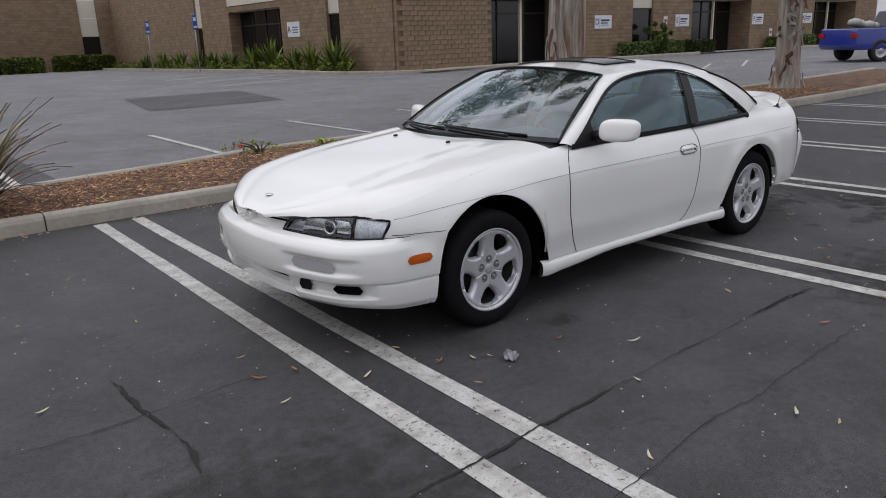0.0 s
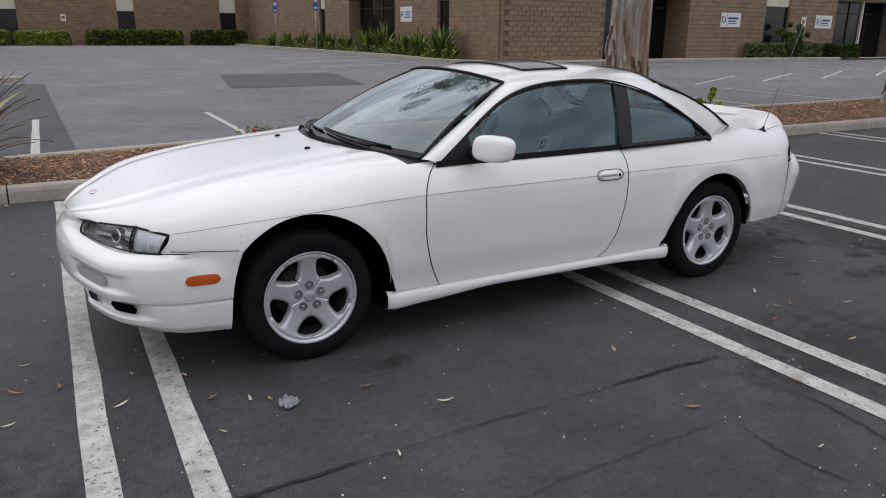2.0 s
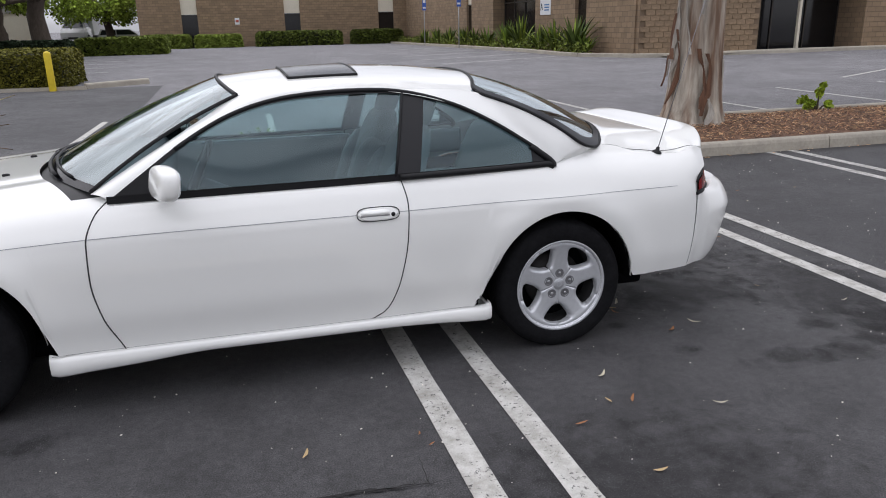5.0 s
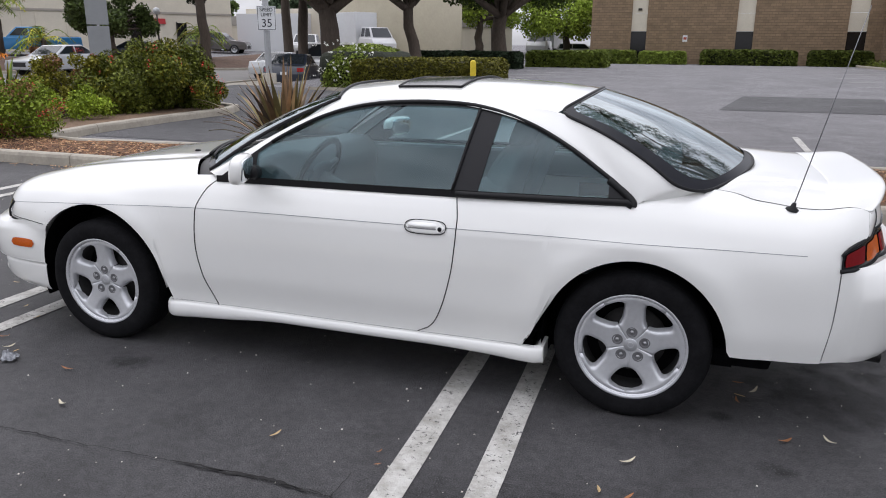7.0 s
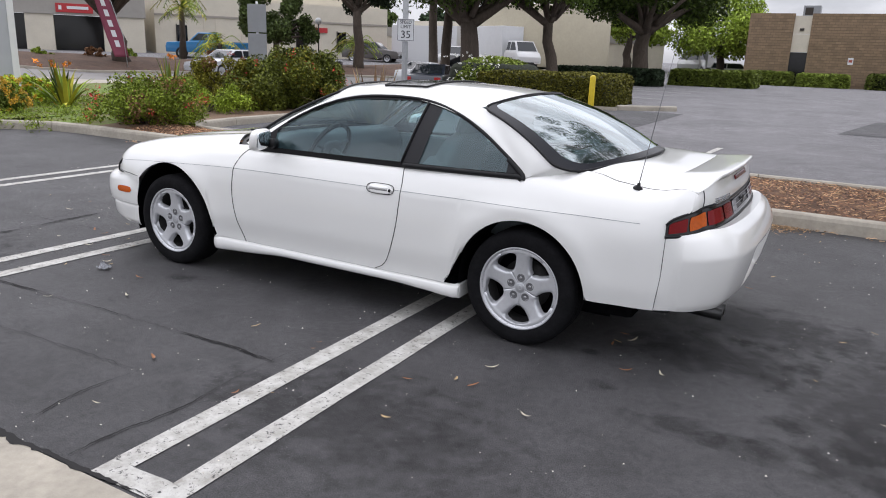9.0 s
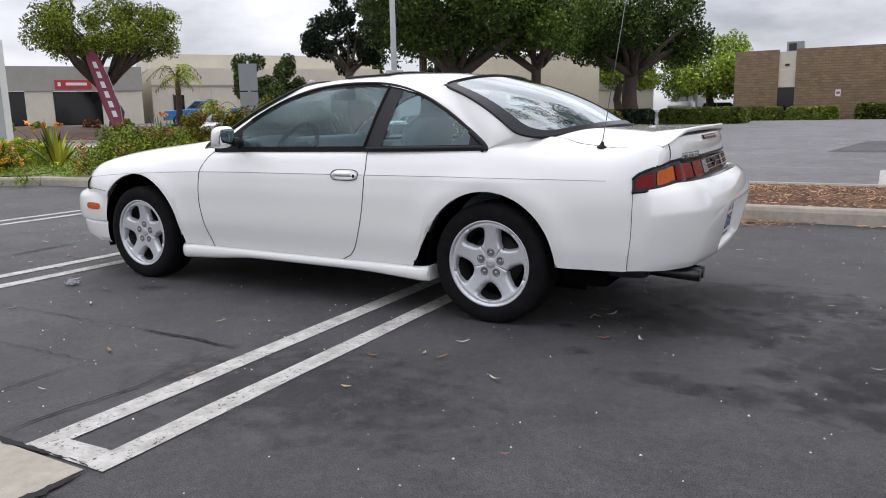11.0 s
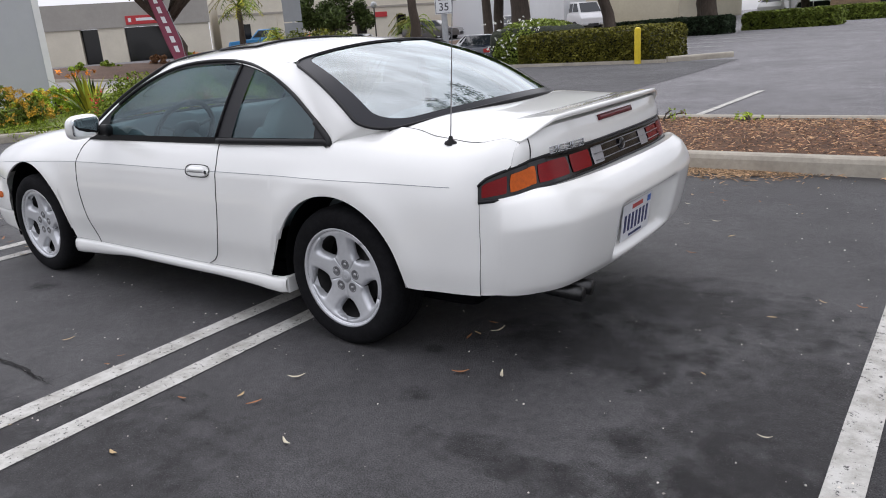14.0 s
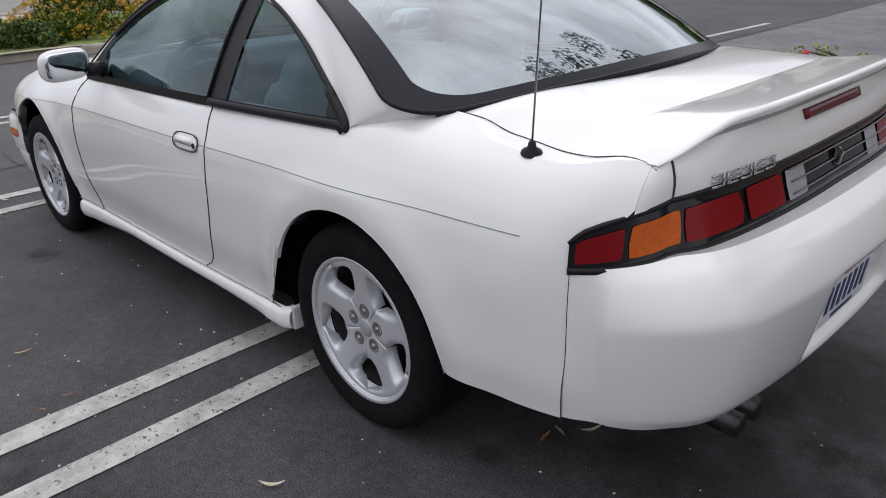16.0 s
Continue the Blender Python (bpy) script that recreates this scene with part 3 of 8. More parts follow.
def entrance_y(y0, y1, x, depth=1.6):
    wall_y(y0, y1, x, 3.3, ZT, 0.3)
    box("fascia", (x - 0.04, y0, 3.62), (x, y1, 4.4), cream, main)
    box("reveal", (x + 0.3, y0 - 0.2, ZB), (x + depth, y0, 3.3), block, main)
    box("reveal", (x + 0.3, y1, ZB), (x + depth, y1 + 0.2, 3.3), block, main)
    g = box("shopfront", (x + depth, y0, ZB), (x + depth + 0.05, y1, 3.3), darkglass, main, 0, "dark glazed shopfront in the recess")
    n = 4
    for i in range(n + 1):
        yy = lerp(y0, y1, i / n)
        box("mullion", (x + depth - 0.05, yy - 0.03, ZB), (x + depth, yy + 0.03, 3.3), bronze, g)
    box("transom", (x + depth - 0.05, y0, 2.5), (x + depth, y1, 2.57), bronze, g)
    box("soffit", (x + 0.3, y0, 3.28), (x + depth, y1, 3.34), cream, main)


def entrance_x(x0, x1, y, depth=1.5):
    wall_x(x0, x1, y, 3.2, ZT, 0.3)
    if x0 > 30:
        box("fascia", (x0, y - 0.04, 3.75), (x1, y, 4.6), cream, main)
    box("reveal", (x0 - 0.2, y + 0.3, ZB), (x0, y + depth, 3.2), block, main)
    box("reveal", (x1, y + 0.3, ZB), (x1 + 0.2, y + depth, 3.2), block, main)
    g = box("shopfront", (x0, y + depth, ZB), (x1, y + depth + 0.05, 3.2), darkglass, main, 0, "dark glazed shopfront in the recess")
    n = max(2, int((x1 - x0) / 1.6))
    for i in range(n + 1):
        xx = lerp(x0, x1, i / n)
        box("mullion", (xx - 0.03, y + depth - 0.05, ZB), (xx + 0.03, y + depth, 3.2), bronze, g)
    box("transom", (x0, y + depth - 0.05, 2.5), (x1, y + depth, 2.57), bronze, g)
    box("soffit", (x0, y + 0.3, 3.18), (x1, y + depth, 3.24), cream, main)
    box("door_post", (lerp(x0, x1, 0.42) - 0.06, y + 0.3, ZB), (lerp(x0, x1, 0.42) + 0.06, y + 0.42, 3.2), cream, main)


entrance_y(32.0, 38.2, XS, 0.75)
fronts = ((20.25, 25.3), (36.25, 42.9), (51.6, 58.4))
segs = ((25.3, 30.6), (32.45, 36.25), (42.9, 47.0), (48.8, 51.6), (58.4, 62.0))
for a, b in segs:
    wall_x(a, b, YF, ZB, ZT)
for a, b in fronts:
    entrance_x(a, b, YF)
stripe_x(30.6, 32.45, YF, 2.7)
stripe_x(47.0, 48.8, YF, 2.7)
wall_y(YF, 60.0, 62.0, ZB, ZT)
box("roof", (15.1, 22.2, 5.0), (62.0, 60.0, 5.1), MATS["grey_roof_felt"], main)
wall_x(14.9 + 0.06, 20.25, YF + 0.06, ZB, ZT, 0.24)

for cx, ch in ((28.1, "D"), (35.25, "E"), (43.8, "F"), (50.6, "G")):
    sg = thing("suite_sign", (cx, YF - 0.03, 2.02), "white rectangular suite sign board on the block wall", "sign", "suite signs")
    box("board", (-0.68, 0, -0.33), (0.68, 0.028, 0.33), signwhite, sg, 0.006)
    word(ch, (-0.50, -0.008, 0), 0.42, signink, sg)
    box("divider", (-0.30, -0.006, -0.26), (-0.28, 0.0, 0.26), signink, sg)
    for k, (a, b, z) in enumerate(((-0.2, 0.5, 0.08), (-0.2, 0.35, -0.06), (-0.2, 0.42, -0.17))):
        box("bar", (a, -0.005, z - 0.045 + 0.02 * k), (b, 0.0, z + 0.045 - 0.01 * k), mat("navy_sign_ink", (0.03, 0.05, 0.14), 0.6), sg)
sg = thing("suite_sign", (XS - 0.03, 30.7, 2.15), "white square suite sign board on the block wall", "sign", "suite signs", rz=-90)
box("board", (-0.62, 0, -0.36), (0.62, 0.028, 0.36), signwhite, sg, 0.006)
word("A", (-0.42, -0.008, 0), 0.46, signink, sg)
for z in (0.1, -0.02, -0.14):
    box("bar", (-0.1, -0.005, z - 0.03), (0.45, 0.0, z + 0.03), mat("blue_sign_ink", (0.06, 0.16, 0.35), 0.6), sg)
for x, y, z in ((33.6, YF - 0.02, 2.0), (1.0, YW - 0.02, 2.0), (45.6, YF - 0.02, 1.15)):
    nb = thing("wall_notice", (x, y, z), "small white notice plate on the wall", "notice", "wall notices")
    box("plate", (-0.18, 0, -0.25), (0.18, 0.015, 0.25), signwhite, nb)
    box("bar", (-0.12, -0.004, -0.08), (0.12, 0.0, 0.1), mat("rust_red_ink", (0.4, 0.08, 0.05), 0.6), nb)

# kerb and planted strip along the building
bedb = bed("planter_bed", 13.05, 23.6, 14.85, 58.0, 0.06, soil, "planted strip along the building")
kerb([(15.62, 20.78), (14.4, 21.6), (13.2, 23.4), (13.0, 24.6), (13.0, 58.0)], w=0.14)
kerb([(15.6, 20.78), (20.0, 20.5), (26.0, 20.4), (34.8, 20.4), (36.0, 21.6)], w=0.14)
kerb([(43.0, 21.0), (44.0, 20.4), (60.0, 20.4)], w=0.14)
flat("walkway", 15.2, 20.6, 62.0, 22.0, 0.08, concrete, "pale concrete walk along the building front", 2.0, category="walkway")

# accessible parking signs on posts
for x, y in ((12.7, 45.5), (12.7, 37.8)):
    ps = thing("parking_sign", (x, y, gz(x, y)), "blue parking sign on a thin galvanised post", "sign", "accessible parking signs")
    tube("post", [(0, 0, 0), (0, 0, 3.1)], 0.03, mat("galvanised_steel", (0.42, 0.43, 0.44), 0.45, metal=0.6, var=0.1, scale=20), ps, 8)
    box("plate", (-0.125, -0.05, 2.25), (0.125, -0.035, 3.05), mat("sign_blue", (0.03, 0.10, 0.42), 0.45), ps, 0.004)
    box("bar", (-0.08, -0.056, 2.72), (0.08, -0.05, 2.92), signwhite, ps)
    box("bar", (-0.09, -0.056, 2.36), (0.09, -0.05, 2.46), signwhite, ps)

# blocks of the corner nearest the lot
bmb = bmesh.new()
bm_box(bmb, -0.195, 0, -0.095, 0.195, 0.06, 0.095, 0.008, 1)
me_b = bpy.data.meshes.new("block")
bmb.to_mesh(me_b)
bmb.free()
me_b.materials.append(blockpiece)
wallroot = wall_x(14.95, 20.24, YF + 0.045, ZB, ZT, 0.015, mat("dark_mortar", (0.165, 0.118, 0.078), 0.95))
wallroot.name = "faced_wall"
for r_ in range(-2, 24):
    for c_ in range(13):
        x = 15.16 + 0.40 * c_ + (0.2 if r_ % 2 else 0.0)
        if x > 20.1:
            continue
        ob = new("block", me_b)
        ob.matrix_basis = pose(x, YF - 0.012 + 0.008 * rnd.random(), 0.32 + 0.20 * r_)
        ob.parent = wallroot


# ---------- plants ----------
def leaf_cloud(name, centres, n, size, material, parent=None, label="", flat_=0.5, seed=1, elong=1.6):
    """Many small leaves round clump centres (x, y, z, radius)."""
    r = random.Random(seed)
    vs, fs = [], []
    tot = sum(c[3] ** 2 for c in centres)
    for cx, cy, cz, cr in centres:
        k = max(6, int(n * cr * cr / tot))
        for _ in range(k):
            u = Vector((r.gauss(0, 1), r.gauss(0, 1), r.gauss(0, 1) * 0.85)).normalized() * cr * (r.random() ** 0.38)
            p = Vector((cx, cy, cz)) + u
            s = size * r.uniform(0.6, 1.35)
            R = Euler((r.uniform(-1.2, 1.2), r.uniform(-1.2, 1.2), r.uniform(0, 6.283))).to_matrix()
            i = len(vs)
            for q in ((-s * elong / 2, 0, 0), (0, -s / 2, s * 0.15), (s * elong / 2, 0, 0), (0, s / 2, s * 0.15)):
                vs.append(tuple(R @ Vector(q) + p))
            fs.append((i, i + 1, i + 2))
            fs.append((i, i + 2, i + 3))
    return mesh_ob(name, vs, fs, material, parent, False, label)


leafs = {
    "dark": mat("dark_green_leaves", (0.083, 0.116, 0.034), 0.6, spec=0.15, var=0.3, scale=3, rand=0.45),
    "deep": mat("deep_green_leaves", (0.104, 0.159, 0.029), 0.55, spec=0.15, var=0.3, scale=2, rand=0.5),
    "mid": mat("mid_green_leaves", (0.183, 0.244, 0.034), 0.6, spec=0.15, var=0.3, scale=2, rand=0.45),
    "olive": mat("olive_leaves", (0.329, 0.305, 0.039), 0.6, spec=0.15, var=0.3, scale=2, rand=0.45),
    "light": mat("light_green_leaves", (0.268, 0.354, 0.037), 0.6, spec=0.15, var=0.3, scale=2, rand=0.4),
    "pine": mat("blackish_pine_needles", (0.037, 0.057, 0.030), 0.7, spec=0.15, var=0.3, scale=2, rand=0.4),
    "hedge": mat("clipped_hedge_leaves", (0.250, 0.238, 0.039), 0.6, spec=0.15, var=0.3, scale=2, rand=0.5),
    "hedgeg": mat("green_hedge_leaves", (0.144, 0.183, 0.034), 0.6, spec=0.15, var=0.3, scale=2, rand=0.5),
    "euc": mat("grey_green_gum_leaves", (0.073, 0.104, 0.055), 0.55, spec=0.15, var=0.3, scale=2, rand=0.45),
    "yellowish": mat("yellowish_green_tree_leaves", (0.165, 0.205, 0.022), 0.55, spec=0.15, var=0.35, scale=1, rand=0.6),
    "vine": mat("olive_green_vine_leaves", (0.144, 0.168, 0.027), 0.55, spec=0.15, var=0.35, scale=2, rand=0.55),
    "rust": mat("reddish_dry_leaves", (0.195, 0.104, 0.055), 0.7, spec=0.15, var=0.3, scale=4, rand=0.4),
}
bark = mat("grey_brown_bark", (0.085, 0.065, 0.050), 0.9, var=0.35, scale=14, var2=0.25, scale2=2, bump=0.02, bscale=18, stretch=(1, 1, 0.25))
redflower = mat("red_flower_petals", (0.55, 0.030, 0.030), 0.6, rand=0.35)
orangeflower = mat("orange_flower_petals", (0.70, 0.24, 0.02), 0.6, rand=0.3)
yellowflower = mat("yellow_flower_petals", (0.72, 0.42, 0.02), 0.6, rand=0.3)
whiteflower = mat("white_flower_petals", (0.75, 0.75, 0.70), 0.6, rand=0.15)


def tree(name, x, y, h, trunk_r, crown, n, leafsize, leafmat, label, seed=1, lean=(0, 0), clumps=26, forks=4, z0=None, trunkmat=None, fork_h=0.42, dense=(0.14, 0.29), low=-0.55):
    """crown: centre height, radius across, radius up."""
    r = random.Random(seed)
    zb = gz(x, y) if z0 is None else z0
    t = thing(name, (x, y, zb), label, "tree")
    cz, rx, rz = crown
    fh = h * fork_h
    path = [(0, 0, -0.1)] + [(lean[0] * k + r.uniform(-1, 1) * trunk_r * 0.4, lean[1] * k + r.uniform(-1, 1) * trunk_r * 0.4, fh * k) for k in (0.2, 0.45, 0.7, 1.0)]
    rad = [trunk_r * 1.45, trunk_r * 1.1, trunk_r, trunk_r * 0.92, trunk_r * 0.85]
    vs, fs = tube_data(path, rad, 12)
    top = Vector(path[-1])
    cents = []
    for k in range(clumps):
        u = Vector((r.gauss(0, 1), r.gauss(0, 1), r.gauss(0, 1))).normalized() * (r.random() ** 0.30)
        if u.z < low:
            u.z *= 0.5
        c = Vector((lean[0] + u.x * rx, lean[1] + u.y * rx, cz + u.z * rz))
        cents.append((c.x, c.y, c.z, rx * r.uniform(*dense)))
    limbs = sorted(cents, key=lambda c: c[2])[:: max(1, clumps // (forks * 3))]
    for i, c in enumerate(limbs[: forks * 3]):
        end = Vector(c[:3])
        start = top if i < forks else top.lerp(end, 0.15)
        midp = start.lerp(end, 0.5) + Vector((r.uniform(-1, 1), r.uniform(-1, 1), r.uniform(-0.2, 0.9))) * rx * 0.12
        p2 = curve_pts([start - Vector((0, 0, trunk_r * 0.3)), midp, end], 6)
        v2, f2 = tube_data(p2, [lerp(trunk_r * (0.62 if i < forks else 0.36), 0.02, q / 6) for q in range(7)], 7)
        o = len(vs)
        vs += v2
        fs += [tuple(a + o for a in f) for f in f2]
    mesh_ob("trunk", vs, fs, trunkmat or bark, t, True)
    leaf_cloud("crown", cents, n, leafsize, leafmat, t, "", 0.5, seed)
    return t


# two gum trees in the island
gumbark = mat("peeling_gum_bark", (0.47, 0.42, 0.35), 0.85, var=0.35, scale=7, var2=0.40, scale2=1.3, bump=0.03, bscale=9, stretch=(2.2, 2.2, 0.28), tint=(0.17, 0.105, 0.068))
gumplate = mat("grey_bark_plate", (0.36, 0.33, 0.29), 0.9, var=0.35, scale=9, var2=0.3, scale2=2, bump=0.02, bscale=12, stretch=(2, 2, 0.3))
gumred = mat("rusty_bark_plate", (0.125, 0.060, 0.034), 0.9, var=0.4, scale=9, bump=0.02, bscale=12, stretch=(2, 2, 0.3))


def gum_tree(x, y, r0, h, lean, seed, label, plates, longest, rusty):
    r = random.Random(seed)
    t = thing("gum_tree", (x, y, gz(x, y) + 0.10), label, "tree")
    vs, fs = [], []
    n, m = 30, 40
    for j in range(m + 1):
        z = h * j / m
        k = z / h
        rr = r0 * (1.0 - 0.45 * k) * (1 + 0.55 * math.exp(-z / 0.28))
        for i in range(n):
            a = 2 * math.pi * i / n
            lob = 1 + 0.07 * math.sin(3 * a + seed) + 0.05 * math.sin(7 * a + 1.3 * z + seed) + 0.05 * noise.noise(Vector((math.cos(a) * 2, math.sin(a) * 2, z * 0.8 + seed)))
            vs.append((lean[0] * k * h + rr * lob * math.cos(a), lean[1] * k * h + rr * lob * math.sin(a), z - 0.15))
    for j in range(m):
        for i in range(n):
            fs.append((j * n + i, j * n + (i + 1) % n, (j + 1) * n + (i + 1) % n, (j + 1) * n + i))
    tr = mesh_ob("trunk", vs, fs, gumbark, t)
    # loose bark plates
    for k in range(plates):
        a, z, ln, w = r.uniform(0, 6.283), r.uniform(0.0, 3.6), longest * r.uniform(0.25, 1.0), r.uniform(0.02, 0.075)
        pv, pf = [], []
        for q in range(7):
            zz = z + ln * q / 6
            kk = zz / h
            rr = r0 * (1.0 - 0.45 * kk) * (1 + 0.55 * math.exp(-zz / 0.28)) * 1.035 + 0.012 + (0.035 * (1 - q / 3) ** 2 if q < 3 else 0) * (k % 3 == 0)
            for e, o in ((-1, 0.0), (0, 0.022), (1, 0.0)):
                aa = a + e * w / rr * (0.6 + 0.4 * math.sin(q * 1.3 + k)) + 0.16 * math.sin(0.8 * q + k) + r.uniform(-0.05, 0.05)
                pv.append((lean[0] * kk * h + (rr + o) * math.cos(aa), lean[1] * kk * h + (rr + o) * math.sin(aa), zz - 0.1))
        for q in range(6):
            pf += [(q * 3, q * 3 + 1, q * 3 + 4, q * 3 + 3), (q * 3 + 1, q * 3 + 2, q * 3 + 5, q * 3 + 4)]
        mesh_ob("bark_plate", pv, pf, gumred if k % rusty == 0 else gumplate, tr)
    top = Vector((lean[0] * h, lean[1] * h, h - 0.2))
    cents = []
    lv, lf = [], []
    for k in range(11):
        a = k * 2.4 + seed
        end = top + Vector((math.cos(a) * r.uniform(1.5, 4.2), math.sin(a) * r.uniform(1.5, 4.2), r.uniform(0.5, 5.0)))
        pp = curve_pts([top - Vector((0, 0, 0.6)), top.lerp(end, 0.5) + Vector((0, 0, 0.7)), end], 7)
        v2, f2 = tube_data(pp, [lerp(r0 * 0.42, 0.03, q / 7) for q in range(8)], 7)
        o = len(lv)
        lv += v2
        lf += [tuple(i + o for i in f) for f in f2]
        for _ in range(6):
            c = end + Vector((r.gauss(0, 0.9), r.gauss(0, 0.9), r.gauss(-0.3, 0.9)))
            cents.append((c.x, c.y, c.z, r.uniform(0.4, 0.85)))
    mesh_ob("limbs", lv, lf, gumbark, t)
    leaf_cloud("crown", cents, 22000, 0.05, leafs["euc"], t, "", 0.5, seed, 4.0)
    return t


gum_tree(5.74, 4.9, 0.335, 5.2, (0.02, 0.0), 3, "pale peeling gum tree trunk with grey and rust bark", 44, 1.5, 3)
gum_tree(12.6, 4.55, 0.27, 5.0, (-0.01, 0.0), 8, "brown flaking gum tree trunk in the mulch island", 60, 0.5, 2)


def blades(name, parent, n, length, width, spread_, mats_, seed=1, droop=0.5):
    """Stiff strap leaves fanning from one base, each its own mesh."""
    r = random.Random(seed)
    for k in range(n):
        a = r.uniform(0, 6.283)
        L = length * r.uniform(0.55, 1.08)
        tilt = spread_ * abs(r.gauss(0.45, 0.40))
        w = width * r.uniform(0.6, 1.1)
        vs, fs = [], []
        for q in range(8):
            t = q / 7
            ang = tilt + droop * t * t * tilt
            d = L * t
            px = math.sin(ang) * d
            pz = math.cos(ang) * d
            hw = w * (1 - t ** 3) * (0.55 + 0.9 * t * (1 - t)) + 0.001
            c, s_ = math.cos(a), math.sin(a)
            ox, oy = 0.10 * r.uniform(0.98, 1.02) * c, 0.10 * s_
            for e, dz in ((-1, 0.006), (0, 0.0), (1, 0.006)):
                vs.append((ox + c * px - s_ * e * hw, oy + s_ * px + c * e * hw, max(0.01, pz + dz)))
        for q in range(7):
            fs += [(q * 3, q * 3 + 1, q * 3 + 4, q * 3 + 3), (q * 3 + 1, q * 3 + 2, q * 3 + 5, q * 3 + 4)]
        mesh_ob(name, vs, fs, mats_[k % len(mats_)], parent)


flax_m = [mat("bronze_flax_leaf", (0.200, 0.120, 0.062), 0.5, var=0.3, scale=9, rand=0.4), mat("olive_flax_leaf", (0.185, 0.155, 0.060), 0.55, var=0.3, scale=9, rand=0.4),
          mat("dry_flax_leaf", (0.30, 0.20, 0.10), 0.7, var=0.25, scale=9, rand=0.3), mat("dark_flax_leaf", (0.042, 0.030, 0.024), 0.5, var=0.3, scale=9, rand=0.4)]
fx = thing("flax_plant", (-2.96, 3.98, 0.13), "bronze New Zealand flax with stiff strap leaves in mulch", "plant")
blades("leaf", fx, 150, 1.12, 0.056, 0.80, [flax_m[0], flax_m[1], flax_m[0], flax_m[3], flax_m[1], flax_m[2]], 4, 0.5)
dry = thing("dry_grass_skirt", (-2.96, 3.98, 0.13), "straw-coloured dead leaves under the flax", "plant")
blades("straw", dry, 80, 0.70, 0.010, 2.6, [flax_m[2]], 9, 0.3)


def bush(name, x, y, z, rx, ry, rz, n, size, leafmat, label, seed, flowers=None, nf=0, fs_=0.06, clumps=30, extra=None):
    r = random.Random(seed)
    b = thing(name, (x, y, z), label, "bush")
    cents = []
    for k in range(clumps):
        u = Vector((r.gauss(0, 1), r.gauss(0, 1), abs(r.gauss(0, 1)))).normalized() * (r.random() ** 0.33)
        cents.append((u.x * rx, u.y * ry, rz * 0.12 + u.z * rz * 0.86, min(rx, ry, rz) * r.uniform(0.16, 0.32)))
    lv, lf = [], []
    for c in cents[::2]:
        v2, f2 = tube_data(curve_pts([(c[0] * 0.1, c[1] * 0.1, -0.05), (c[0] * 0.4, c[1] * 0.4, c[2] * 0.6), c[:3]], 4), [0.02, 0.016, 0.012, 0.008, 0.004], 5)
        o = len(lv)
        lv += v2
        lf += [tuple(i + o for i in f) for f in f2]
    mesh_ob("stems", lv, lf, bark, b)
    leaf_cloud("foliage", cents, n, size, leafmat, b, "", 0.5, seed)
    if extra:
        leaf_cloud("dry_foliage", cents[::5], n // 6, size, extra, b, "", 0.5, seed + 7)
    if flowers:
        fc = []
        for k in range(nf):
            u = Vector((r.gauss(0, 1), r.gauss(0, 1), abs(r.gauss(0, 1)))).normalized() * 1.03
            fc.append((u.x * rx, u.y * ry, rz * 0.15 + u.z * rz * 0.85, fs_ * r.uniform(0.5, 1.2)))
        tagged(leaf_cloud("blossom", fc, nf * 16, 0.026, flowers, b, "", 0.5, seed + 3, 1.1), kind="stuff")
    return b


bush("bougainvillea_bush", -7.85, 4.35, 0.12, 1.15, 0.95, 0.80, 17000, 0.030, leafs["light"], "loose green bush with red flowers in the kerbed bed", 11, redflower, 20, 0.11, 70, leafs["rust"])
bush("flowering_bush", -9.3, 6.9, 0.12, 1.3, 0.95, 0.60, 9000, 0.032, leafs["light"], "low pale green feathery bush", 12, None, 0, 0.05, 40)
bush("bougainvillea_hedge", -8.80, 9.15, 0.12, 1.15, 1.50, 1.24, 80000, 0.040, leafs["vine"], "dense green bush dotted with red flowers", 13, redflower, 24, 0.11, 130, leafs["olive"])
bush("bougainvillea_hedge", -10.15, 8.35, 0.12, 0.85, 0.95, 1.16, 14000, 0.034, leafs["olive"], "rusty twiggy bush with red flowers", 14, redflower, 12, 0.07, 34, leafs["rust"])
bush("lantana_bush", -11.9, 3.2, 0.10, 1.5, 1.3, 0.80, 9000, 0.045, leafs["mid"], "low bush covered in yellow flowers", 15, yellowflower, 420, 0.05, 40)
bush("lantana_bush", -12.8, 5.2, 0.10, 0.9, 0.8, 0.55, 4000, 0.045, leafs["light"], "low bush with yellow flowers", 16, yellowflower, 120, 0.04, 24)
bush("low_shrub", -10.9, 1.9, 0.10, 0.8, 0.7, 0.55, 5000, 0.04, leafs["dark"], "small dark green shrub by the kerb", 17, None, 0, 0.04, 24)
bush("small_shrub", 0.45, 5.35, 0.14, 0.60, 0.20, 0.20, 150, 0.022, leafs["mid"], "straggly creeping shrub with a red flower", 18, redflower, 1, 0.03, 12, leafs["rust"])
bush("small_shrub", 1.40, 5.35, 0.13, 0.22, 0.14, 0.12, 60, 0.024, leafs["light"], "small bright green shrub in mulch", 19, None, 0, 0.04, 14)
bush("small_shrub", 8.2, 5.35, 0.14, 0.24, 0.22, 0.42, 500, 0.05, leafs["light"], "single young green shoot in mulch", 20, None, 0, 0.04, 9)


